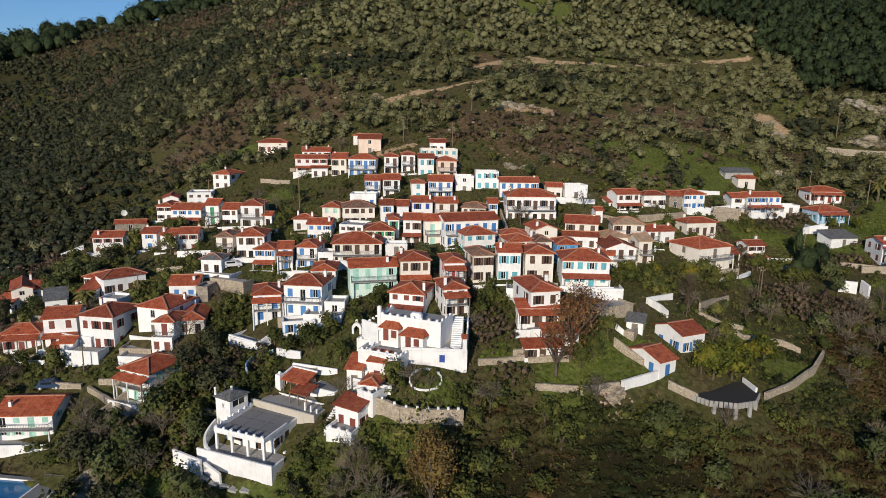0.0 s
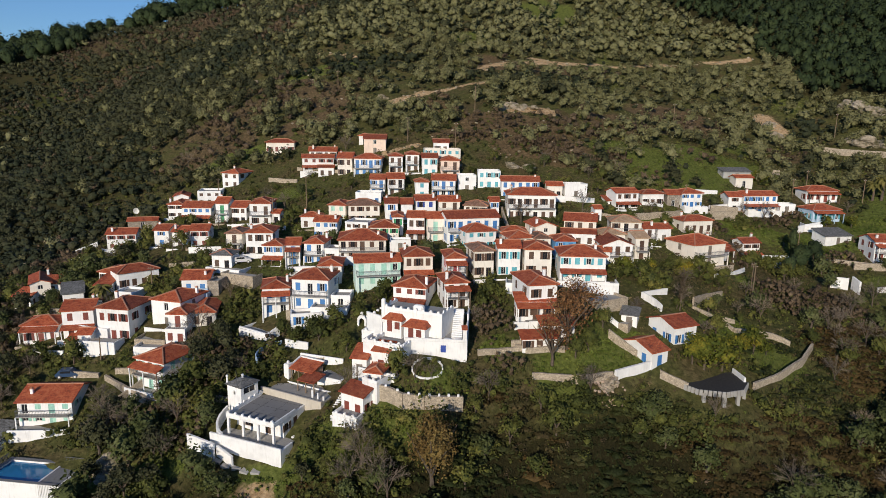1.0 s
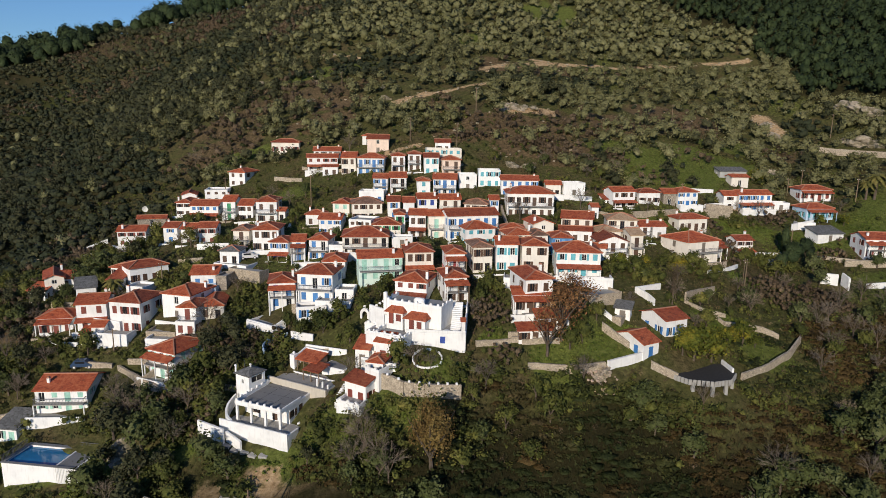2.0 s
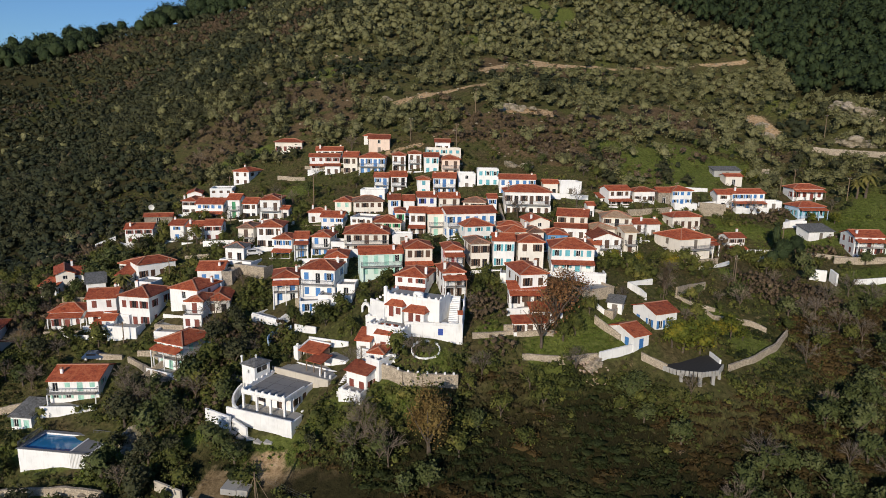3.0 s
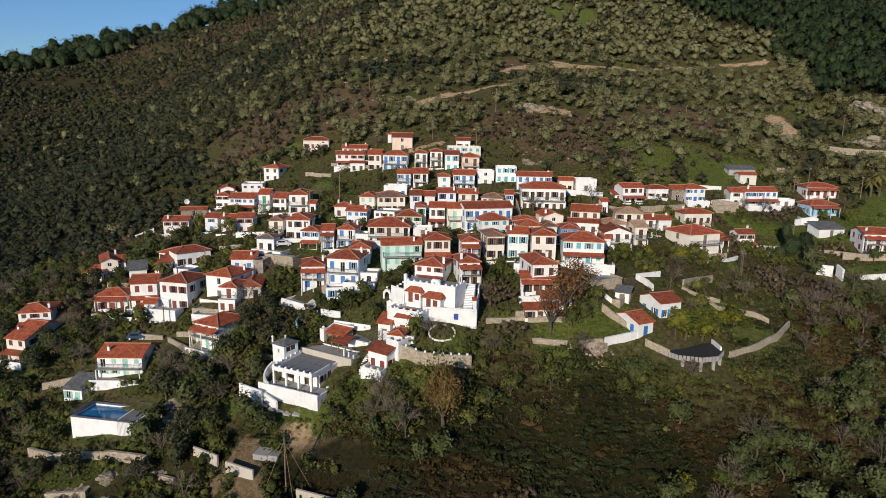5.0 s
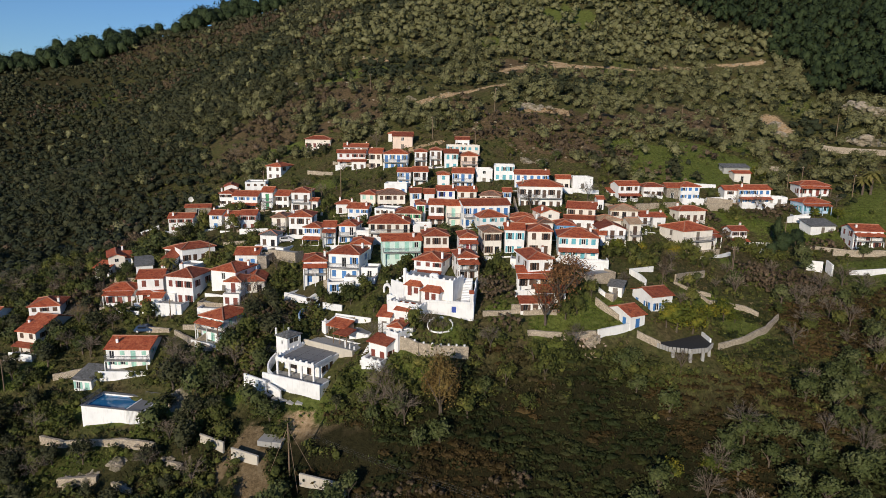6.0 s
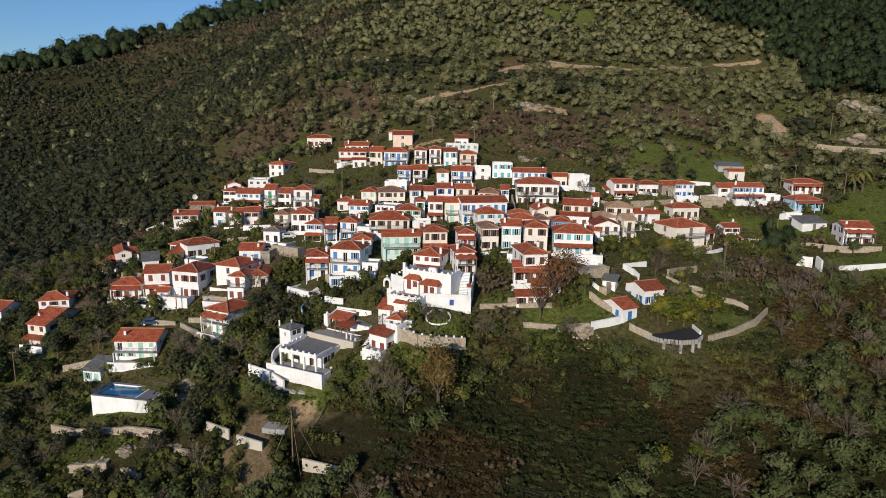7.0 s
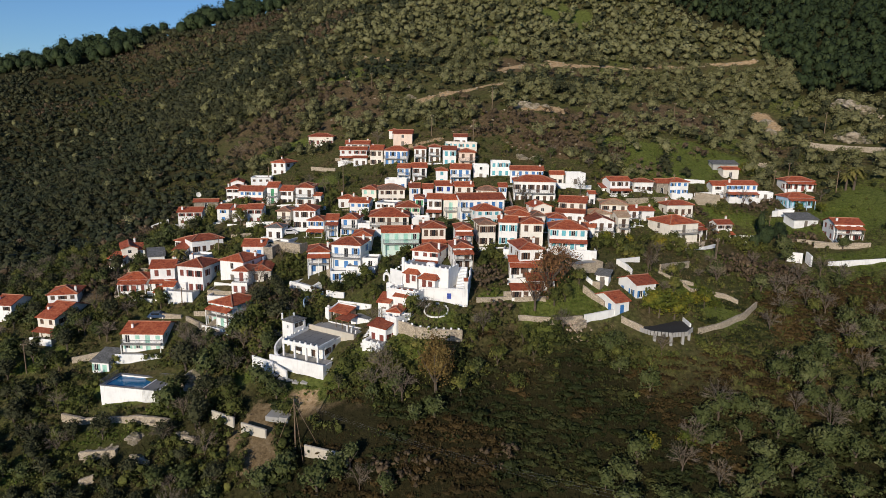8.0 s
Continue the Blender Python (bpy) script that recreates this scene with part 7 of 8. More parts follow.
tree_kind("citrus_tree", CITRUS, [trunk_mesh(20, 2.4, 1.4, 0.1, 5, 0.8)],
          [crown_mesh("crown", 40 + k, 520, 1.9, 1.9, 1.9, 1.7, 0.26, lumps=18, hollow=0.4, bough=0.26, mess=0.65, solid=5) for k in range(2)], "yellow-green citrus tree in a garden plot", "tree")
tree_kind("oak_tree", OCHRE, [trunk_mesh(21, 6.5, 3.4, 0.24, 7, 1.6)],
          [crown_mesh("crown", 50, 3600, 3.2, 3.1, 4.4, 4.4, 0.2, lumps=34, hollow=0.4, fill=0.6, bough=0.26, mess=0.6, solid=12)], "oak with yellow-brown winter leaves", "tree")
tree_kind("rust_tree", RUST, [trunk_mesh(22, 6.0, 3.2, 0.2, 7, 1.5)],
          [crown_mesh("crown", 60, 620, 3.4, 3.2, 3.2, 3.8, 0.22, lumps=24, hollow=0.1, fill=0, bough=0.34, mess=0.9)], "tree with thin russet autumn leaves", "tree")
tree_kind("cypress_tree", PINE, [trunk_mesh(23, 3, 0.4, 0.12, 4, 1.0)],
          [crown_mesh("crown", 70, 500, 0.9, 0.9, 3.4, 3.6, 0.3, lumps=9)], "slim dark green cypress tree", "tree")
tree_kind("pine_tree", PINE, [trunk_mesh(24, 6.5, 2.6, 0.2, 7, 2.2)],
          [crown_mesh("crown", 80 + k, 1100, 3.0, 3.0, 3.8, 4.8, 0.34, lumps=16) for k in range(2)], "tall dark green pine tree", "tree")
tree_kind("bare_tree", PALE_TWIG, [trunk_mesh(25, 4.0, 1.5, 0.10, 6, 1.2)],
          [twig_mesh(90 + k, 4.2, 2.0, 26) for k in range(3)], "leafless grey-brown tree with fine twigs", "tree")


tree_kind("bare_poplar", TWIG, [trunk_mesh(27, 5, 0.5, 0.12, 5, 1.2)],
          [crown_mesh("crown", 75, 700, 0.9, 0.9, 3.8, 4.2, 0.16, lumps=12, hollow=0.1, fill=0, bough=0.4, mess=0.9)], "leafless grey-brown poplar with upright twigs", "tree")


def tree(kind, x, y, s=1.0, turn=None, lift=0.0):
    mats, trunks, crowns, label, cat = KINDS[kind]
    k = int(abs(x * 7.3 + y * 3.1))
    turn = (k * 47) % 360 if turn is None else turn
    e = thing(kind, Matrix.LocRotScale((x, y, ground_at(x, y) - 0.05 + lift), Euler((0, 0, radians(turn))), (s, s, s * (0.88 + 0.24 * ((k * 13) % 10) / 10))), label, cat, kind.replace("_", " ") + "s")
    shared("trunk", trunks[k % len(trunks)], BARK, e)
    shared("crown", crowns[k % len(crowns)], mats, e)
    return e


def inside(x, y, margin=0.6):
    for fx, fy, a, hw, d in FOOT:
        dx, dy = x - fx, y - fy
        if abs(dx) + abs(dy) > 30:
            continue
        u, v = dx * math.cos(a) + dy * math.sin(a), -dx * math.sin(a) + dy * math.cos(a)
        if -hw - margin < u < hw + margin and -1.6 - margin < v < d + margin:
            return True
    return False


FOOT_A = np.array([(a, b, math.cos(c), math.sin(c), w, d, 1.4) for a, b, c, w, d in FOOT] + [(a, b, math.cos(c), math.sin(c), w, d, 0.2) for a, b, c, w, d in WALL_FOOT])


def clear(x, y, margin=0.5):
    """Which of many points lie clear of the houses."""
    ok = np.ones(len(x), bool)
    for a, b, c, s, w, d, front in FOOT_A:
        u, v = (x - a) * c + (y - b) * s, -(x - a) * s + (y - b) * c
        before = front if margin > 0.2 else 0.2
        ok &= ~((np.abs(u) < w + margin) & (v > -before - margin) & (v < d + margin))
    return ok


def scatter(rng, x0, x1, y0, y1, step):
    """Jittered points over a rectangle."""
    xs, ys = np.meshgrid(np.arange(x0, x1, step), np.arange(y0, y1, step))
    x, y = xs.ravel() + rng.uniform(-.46, .46, xs.size) * step, ys.ravel() + rng.uniform(-.46, .46, xs.size) * step
    return x, y


def wood(name, label, material, x, y, scale, protos, sink=0.0, category="trees", tall=1.0):
    """Many far plants in one mesh: copies of a few crowns, turned and scaled."""
    rng = np.random.default_rng(len(x))
    z = rise(x, y) + ripple(x, y) - sink
    which, ang = rng.integers(0, len(protos), len(x)), rng.uniform(0, 6.283, len(x))
    out, off = [[], [], [], []], 0
    for k, (co, nor, quads, tris) in enumerate(protos):
        sel = np.where(which == k)[0]
        if not len(sel):
            continue
        ca, sa = np.cos(ang[sel])[:, None], np.sin(ang[sel])[:, None]

        def turned(v):
            return np.stack([v[None, :, 0] * ca - v[None, :, 1] * sa, v[None, :, 0] * sa + v[None, :, 1] * ca, np.broadcast_to(v[None, :, 2], (len(sel), len(v)))], -1)
        stretch = np.stack([np.ones(len(sel)), np.ones(len(sel)), tall * rng.uniform(0.85, 1.15, len(sel))], -1)
        out[0].append((turned(co) * (scale[sel][:, None] * stretch)[:, None] + np.stack([x[sel], y[sel], z[sel]], -1)[:, None]).reshape(-1, 3))
        out[1].append(turned(nor).reshape(-1, 3))
        step = (np.arange(len(sel)) * len(co))[:, None, None] + off
        out[2].append((quads[None] + step).reshape(-1, 4))
        out[3].append((tris[None] + step).reshape(-1, 3))
        off += len(sel) * len(co)
    me = leaf_mesh(name, *[np.concatenate(o) for o in out])
    return tagged(shared(name, me, material), label, category, kind="stuff")


def seen(x, y):
    """Low enough on the mountain to be worth single trees: above this the slope leaves every view."""
    return rise(x, y) < 44 + 0.2 * y


def protos(seed, count, *a, **kw):
    return [leafage(seed + k, *a, **kw) for k in range(count)]


RNG = np.random.default_rng(7)
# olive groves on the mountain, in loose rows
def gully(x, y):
    """The ravine west of the groves, full of maquis coloured dark for its shade."""
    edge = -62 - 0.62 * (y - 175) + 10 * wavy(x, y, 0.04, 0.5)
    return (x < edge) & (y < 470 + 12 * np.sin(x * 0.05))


x, y = scatter(RNG, -420, 330, 165, 640, 3.8)
keep = (np.abs(x) < 40 + 0.73 * (y + 30)) & clear(x, y, 2.0) & ~pine_land(x, y) & (~gully(x, y) | (RNG.random(len(x)) < np.where(y > 370, 0.5, 0.2)))
grove = wavy(x, y, 0.035, 0.2) + 0.6 * wavy(x, y, 0.09, 1.1)
keep &= grove + RNG.uniform(-0.5, 0.5, len(x)) > np.where(y < 225, -0.6, -1.15)
chance = 1 - np.maximum(np.maximum(0.85 * land("e", x, y), 0.8 * land("t", x, y)), 0.9 * land("m", x, y))
keep &= RNG.random(len(x)) < chance * np.where((x > 52) & (y < 245), 0.72, 1.0)
keep &= ((green(x, y) < 0.66) | (RNG.random(len(x)) < 0.22)) & (bare(x, y) < 0.1) & (bare(x, y + 4) < 0.3) & (bare(x, y + 7) < 0.6) & ~village(x, y) & seen(x, y)
x, y = x[keep], y[keep]
near = y < 275
# share of dark-coloured trees grows westward, in place of the slope's shade
dark = RNG.random(len(x)) < np.clip((-10 - x) / 130, 0.12, 0.93)
for sel, nm, lb, mt in ((~dark, "olive_grove", "olive groves of grey-green rounded trees", OLIVE), (dark, "holm_oak_wood", "darker trees among the olives, slope shade in leaf colour", DIM_LEAF)):
    wood(nm, lb, mt, x[sel & near], y[sel & near], RNG.uniform(0.8, 1.45, (sel & near).sum()), protos(200, 8, 120, 2.5, 2.5, 2.3, 1.9, 0.44, lumps=11, hollow=0.5, fill=0.8, bough=0.3, mess=0.6, solid=3))
    wood("far_" + nm, lb.replace("of grey", "of far grey"), mt, x[sel & ~near], y[sel & ~near], RNG.uniform(0.85, 1.5, (sel & ~near).sum()), protos(220, 8, 26, 2.6, 2.6, 2.3, 1.9, 0.80, lumps=7, hollow=0.6, fill=1.0, bough=0.32, mess=0.35, solid=2))
# loose stones along the cut banks and among the scrub
x, y = scatter(RNG, -70, 150, 172, 285, 1.3)
keep = ((bare(x, y) > 0.15) & (RNG.random(len(x)) < 0.3)) | ((land("e", x, y) > 0.3) & (RNG.random(len(x)) < 0.05))
keep &= clear(x, y, 2.0)
stone = [(ICO * np.array([1.0, 0.8, 0.55]) * (0.75 + 0.5 * np.random.default_rng(k).random((12, 1))), ICO, np.zeros((0, 4), int), ICO_F) for k in range(4)]
wood("bank_stones", "loose pale stones along the cut banks", ROCK, x[keep], y[keep], RNG.uniform(0.18, 0.75, keep.sum()), stone, category="stones")
# maquis in the ravine, whose shade is in the leaf colour, and in dark patches
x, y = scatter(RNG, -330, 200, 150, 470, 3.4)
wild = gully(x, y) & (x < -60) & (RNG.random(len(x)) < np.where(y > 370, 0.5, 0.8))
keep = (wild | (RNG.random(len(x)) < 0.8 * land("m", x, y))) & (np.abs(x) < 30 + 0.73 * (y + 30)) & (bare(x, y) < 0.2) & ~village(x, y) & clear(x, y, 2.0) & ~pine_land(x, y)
wood("ravine_maquis", "maquis shrubs filling the ravine, its shade in their colour", MAQUIS_DIM, x[keep], y[keep], RNG.uniform(0.5, 1.3, keep.sum()), protos(230, 7, 24, 2.5, 2.5, 2.2, 1.5, 0.80, lumps=7, hollow=0.6, fill=1.0, bough=0.32, mess=0.35, solid=2), category="shrubs")
# leafless scrub in brown patches
x, y = scatter(RNG, -330, 200, 150, 520, 3.3)
keep = (RNG.random(len(x)) < 0.9 * land("t", x, y) + 0.35 * land("e", x, y) + np.where(gully(x, y), 0.05, 0.0)) & (np.abs(x) < 30 + 0.73 * (y + 30)) & (bare(x, y) < 0.2) & ~village(x, y) & clear(x, y, 2.0)
wood("leafless_scrub", "purplish-brown leafless scrub on the slope", TWIG, x[keep], y[keep], RNG.uniform(0.6, 1.4, keep.sum()), protos(235, 6, 44, 2.0, 2.0, 1.8, 1.2, 0.36, lumps=6, hollow=0.2, fill=0.7, solid=1), category="scrub")
# low scrub between them
x, y = scatter(RNG, -330, 290, 150, 560, 3.4)
keep = (np.abs(x) < 40 + 0.73 * (y + 30)) & clear(x, y, 1.5) & (green(x, y) < 0.75) & (bare(x, y) < 0.2) & (bare(x, y + 3) < 0.5) & seen(x, y) & ~village(x, y) & (RNG.random(len(x)) < np.where(y < 300, 0.55, 0.06)) & ~pine_land(x, y)
keep &= RNG.random(len(x)) > 0.6 * land("e", x, y)
mixed = wavy(x, y, 0.05, 2.2) + RNG.uniform(-0.7, 0.7, len(x)) > 0.1
for sel, nm, lb, mt in ((keep & mixed, "hillside_scrub", "low dark scrub on the slope", MAQUIS_DIM), (keep & ~mixed, "dry_scrub", "low brown and green scrub on the slope", SCRUB)):
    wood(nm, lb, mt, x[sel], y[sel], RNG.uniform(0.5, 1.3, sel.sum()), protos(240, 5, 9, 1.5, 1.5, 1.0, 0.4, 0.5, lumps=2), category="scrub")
# pine woods on the ridge and the upper flank
x, y = scatter(RNG, -420, -80, 420, 552, 7.2)
keep = pine_land(x, y) & seen(x, y) & (np.abs(x) < 30 + 0.76 * (y + 30)) & (RNG.random(len(x)) < 0.9)
wood("ridge_pines", "tall dark pines along the ridge", PINE, x[keep], y[keep], np.where(x[keep] > -219, 4.3, 3.5) * RNG.uniform(0.55, 1.15, keep.sum()), protos(250, 7, 170, 2.2, 2.2, 2.9, 3.0, 0.27, lumps=14, hollow=0.6, fill=0.95, bough=0.26, mess=0.4, solid=9), sink=5.0)
x, y = scatter(RNG, 100, 330, 180, 430, 3.9)
keep = pine_land(x, y) & seen(x, y) & (np.abs(x) < 20 + 0.72 * (y + 30))
wood("pine_wood", "dark green pine wood on the upper slope", PINE, x[keep], y[keep], RNG.uniform(0.75, 1.45, keep.sum()), protos(260, 6, 44, 2.8, 2.8, 4.2, 3.6, 0.7, lumps=9, hollow=0.6, fill=0.9, bough=0.28, mess=0.45, solid=3))
# the slope below the village: brambles, dark reeds, brown bracken
def in_view(x, y):
    return np.abs(x - 2) < 10 + 0.74 * (y + 30)


def brown_land(x, y):
    w = 3 * wavy(x, y, 0.15, 0.6)
    return (((x - 53 + w) / 17) ** 2 + ((y - 76 + w) / 8) ** 2 < 1) | ((np.abs(x + 2 + w) < 15) & (y < 64 + 0.8 * w)) | ((x > 66) & (y > 86 + w)) | (((x - 14) / 4) ** 2 + ((y - 93) / 7) ** 2 < 1)


x, y = scatter(RNG, -115, 135, 38, 112, 1.5)
band = (y < 77 + 4 * np.sin(x * 0.07)) | ((x > 8) & (x < 52) & (y < 82.5)) | ((x > 52) & (y < 98 + 0.3 * (x - 52))) | ((x < -68) & (y < 100))
keep = band & clear(x, y, 1.0) & (green(x, y) < 0.66) & in_view(x, y) & (bare(x, y) < 0.3) & (bare(x, y + 2.2) < 0.5) & (bare(x, y + 3.6) < 0.8) & (RNG.random(len(x)) < np.where(x < -30, 0.55, 0.92))
mottle = wavy(x, y, 0.11, 0.9) + 0.7 * wavy(x, y, 0.33, 2.3) + RNG.uniform(-0.35, 0.35, len(x))
br = brown_land(x, y) ^ (mottle > 0.95)
fresh = ~br & (mottle < -0.32)
mound = protos(280, 9, 54, 2.3, 2.0, 0.42, 0.08, 0.36, lumps=14, hollow=0.2, fill=0.9, mess=1.1, solid=1)
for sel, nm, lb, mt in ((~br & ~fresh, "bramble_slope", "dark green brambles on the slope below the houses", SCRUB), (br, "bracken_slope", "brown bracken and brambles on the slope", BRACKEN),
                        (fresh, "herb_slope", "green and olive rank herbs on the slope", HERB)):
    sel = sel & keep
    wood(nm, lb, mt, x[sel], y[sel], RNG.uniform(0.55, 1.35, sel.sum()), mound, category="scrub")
x, y = scatter(RNG, -60, 100, 42, 92, 0.5)
keep = ((y < 78 + 3 * np.sin(x * 0.07)) | (x > 52)) & clear(x, y, 0.4) & in_view(x, y) & (bare(x, y) < 0.3) & (bare(x, y + 2.2) < 0.5) & (RNG.random(len(x)) < 0.7)
br = brown_land(x, y)
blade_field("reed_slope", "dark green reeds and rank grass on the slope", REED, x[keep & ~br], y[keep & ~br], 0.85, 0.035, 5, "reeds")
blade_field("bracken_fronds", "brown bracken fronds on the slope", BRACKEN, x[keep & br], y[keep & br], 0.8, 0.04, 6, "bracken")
# bushes, weeds and garden green between the houses
x, y = scatter(RNG, -115, 140, 72, 205, 2.1)
keep = clear(x, y, 0.3) & (np.abs(x) < 12 + 0.72 * (y + 30)) & (RNG.random(len(x)) < np.where(village(x, y), 0.42, 0.42)) & ((green(x, y) < 0.6) | (RNG.random(len(x)) < 0.15)) & (bare(x, y) < 0.4)
wood("garden_bushes", "dark green bushes and weeds between the houses", LEAF, x[keep], y[keep], RNG.uniform(0.4, 1.05, keep.sum()), protos(300, 7, 42, 1.3, 1.3, 1.1, 0.5, 0.26, lumps=6, hollow=0.4, fill=0.8, mess=0.8, solid=1), category="bushes")
x, y = scatter(RNG, -115, 140, 72, 205, 3.1)
keep = clear(x, y, 0.3) & (RNG.random(len(x)) < 0.5) & (green(x, y) < 0.6)
wood("dry_shrubs", "brown leafless shrubs between the houses", TWIG, x[keep], y[keep], RNG.uniform(0.5, 1.2, keep.sum()), protos(320, 5, 44, 1.2, 1.2, 1.0, 0.7, 0.16, lumps=5, hollow=0.1, fill=0), category="shrubs")

# shrubs along the foot of the house fronts
rng_foot = np.random.default_rng(21)
fx, fy = [], []
for a, b, c, w, d in FOOT:
    for k in range(int(2 * w / 1.3) + 2):
        u, v = rng_foot.uniform(-w - 0.9, w + 0.9), rng_foot.uniform(-2.4, -0.5)
        if rng_foot.random() < 0.42 and b > 96:
            fx.append(a + u * math.cos(c) - v * math.sin(c))
            fy.append(b + u * math.sin(c) + v * math.cos(c))
fx, fy = np.array(fx), np.array(fy)
ok = np.ones(len(fx), bool)
for a, b, c, q, w, d, front in FOOT_A:
    u, v = (fx - a) * c + (fy - b) * q, -(fx - a) * q + (fy - b) * c
    ok &= ~((np.abs(u) < w + 0.1) & (v > -0.3) & (v < d + 0.2))
leafy = rng_foot.random(len(fx)) < 0.72
foot = protos(305, 6, 40, 1.15, 1.0, 1.15, 0.55, 0.25, lumps=6, hollow=0.4, fill=0.8, mess=0.8, solid=1)
wood("foot_shrubs", "dark green shrubs along the house fronts", LEAF, fx[ok & leafy], fy[ok & leafy], rng_foot.uniform(0.4, 1.0, (ok & leafy).sum()), foot, category="bushes")
wood("foot_brush", "brown winter brush along the house fronts", TWIG, fx[ok & ~leafy], fy[ok & ~leafy], rng_foot.uniform(0.45, 1.0, (ok & ~leafy).sum()), foot, category="brush")

# dense thickets: b leafy bushes, w leafless brush, l lush grass; (kind, x, y, half width, half depth)
THICKETS = []


def thicket(*row):
    THICKETS.append(row)


thicket("l", -14, 79, 5, 3)
thicket("l", -3, 75.5, 9, 3)
thicket("l", 2, 81, 5, 2)
thicket("l", 22, 86, 6, 3)
thicket("l", 30, 89, 4, 4)
thicket("b", -90, 118, 12, 9)
thicket("b", -92, 134, 12, 9)
thicket("b", -74, 103, 7, 5)
thicket("b", -72, 136, 8, 6)
thicket("w", -84, 126, 8, 6)
thicket("b", -52, 113, 5, 4)
thicket("b", -92, 98, 8, 5)
thicket("w", -36, 94, 5, 9)
thicket("b", -38, 88, 6, 7)
thicket("b", -34, 97, 4, 5)
thicket("b", -70, 82, 6, 4)
thicket("b", -66, 87, 5, 3)
thicket("b", -50, 75, 5, 3)
thicket("b", -50, 84, 4, 5)
thicket("b", -8, 71, 7, 4)
thicket("b", -12, 67, 6, 3)
thicket("b", 12, 102, 3, 4)
thicket("w", 12, 94, 3, 3)
thicket("b", -32, 109, 3, 7)
thicket("w", -28, 99, 4, 7)
thicket("b", -25, 94, 3, 5)
thicket("b", -47, 101, 4, 3)
thicket("b", -60, 104, 5, 3)
thicket("w", -72, 109, 3, 3)
thicket("b", -65, 107, 2, 2)
thicket("b", -47, 128, 5, 6)
thicket("b", -49, 121, 4, 3)
thicket("w", -82, 143, 4, 9)
thicket("b", -77, 143, 4, 8)
thicket("b", -32, 91, 6, 3)
thicket("w", -34, 84, 4, 3)
thicket("b", -36, 82, 4, 3)
thicket("b", -17, 99, 4, 2)
thicket("l", -14, 77, 2, 2)
thicket("l", -4, 78, 5, 2)
thicket("l", 3, 83, 3, 2)
thicket("b", 38, 115, 3, 5)
thicket("b", 44, 112, 4, 5)
thicket("b", 56, 122, 4, 5)
thicket("b", 63, 130, 4, 4)
thicket("w", 67, 129, 4, 4)
thicket("b", 81, 151, 5, 3)
thicket("w", 95, 156, 5, 4)
thicket("b", 80, 131, 4, 6)
thicket("l", 93, 141, 4, 3)
thicket("w", 72, 113, 7, 6)
thicket("w", 80, 112, 6, 5)
thicket("b", 24, 90, 3, 2)
thicket("l", 28, 91, 2, 2)
thicket("b", 18, 88, 3, 2)
thicket("b", -5, 118, 3, 3)
thicket("b", -13, 106, 4, 2)
thicket("b", -24, 133, 3, 3)
thicket("b", -34, 133, 2, 3)
thicket("b", -72, 148, 8, 7)
thicket("w", -100, 174, 8, 7)
thicket("b", 48, 131, 3, 4)
thicket("b", 8, 82, 5, 2)
thicket("w", 13, 85, 3, 2)
thicket("l", -66, 84, 8, 2)
thicket("l", -82, 94, 7, 3)
thicket("l", -44, 78, 6, 3)
thicket("l", -56, 74, 9, 2)
thicket("l", -37, 79, 5, 2)
thicket("l", -20, 74, 6, 2)
thicket("l", -69, 71, 6, 3)
thicket("l", -12, 77, 2, 2)
thicket("l", 101, 118, 7, 2)
thicket("l", -55, 81, 5, 2)
thicket("b", -78, 87, 8, 2)
thicket("b", -42, 72, 4, 2)
thicket("b", -60, 66, 9, 2)
thicket("b", -31, 64, 4, 2)
thicket("b", -53, 91, 5, 3)
thicket("b", -21, 70, 6, 2)
thicket("b", -24, 58, 5, 2)
thicket("b", -46, 64, 6, 2)
thicket("b", -95, 109, 7, 5)
thicket("w", -4, 57, 5, 2)
thicket("w", 11, 59, 3, 2)
thicket("b", -6, 70, 4, 2)
thicket("b", 7, 74, 4, 2)
thicket("b", -0, 77, 5, 2)
thicket("b", -13, 71, 3, 2)
thicket("l", 45, 93, 6, 2)
thicket("l", 54, 99, 5, 4)
thicket("l", 34, 93, 3, 2)
thicket("l", 97, 146, 5, 2)
thicket("l", 68, 120, 3, 3)
thicket("l", -37, 93, 6, 2)
thicket("l", 12, 89, 3, 2)
thicket("b", -15, 77, 4, 3)
thicket("b", -18, 74.5, 3, 2)
thicket("b", -9.5, 76, 3, 2)
thicket("b", -3, 77.2, 5, 1.6)
thicket("b", 4, 76.6, 4, 1.5)
thicket("b", 22, 80.5, 6, 2)
thicket("b", 30, 80.5, 5, 2)
thicket("b", 38, 77.6, 5, 2)
thicket("b", 50, 81.5, 5, 2)
thicket("b", -4, 84.2, 2, 1.2)
thicket("b", 2.5, 84.6, 4, 1)
thicket("w", 9.5, 92.2, 2.5, 2.5)
thicket("w", 10, 95, 2, 2.5)
thicket("w", 36, 183, 9, 4)
thicket("w", 46, 176, 7, 3)
thicket("w", 57, 179, 5, 3)
thicket("w", 15, 189, 7, 3)
thicket("w", -80, 146, 6, 4)
thicket("w", -90, 152, 6, 4)
thicket("w", -77, 133, 5, 3)
thicket("w", -76, 114, 5, 4)
thicket("b", -56, 76.6, 5, 1.0)
thicket("b", -38, 75, 4, 2.5)
thicket("b", -35.5, 66, 3.4, 3.4)
thicket("b", -28.2, 66.5, 1.8, 2.6)
thicket("b", -25, 64, 3, 2.5)
thicket("b", -45, 67, 5, 2)
thicket("b", -62, 71, 5, 2)
thicket("b", -52, 73.6, 3, 1.0)
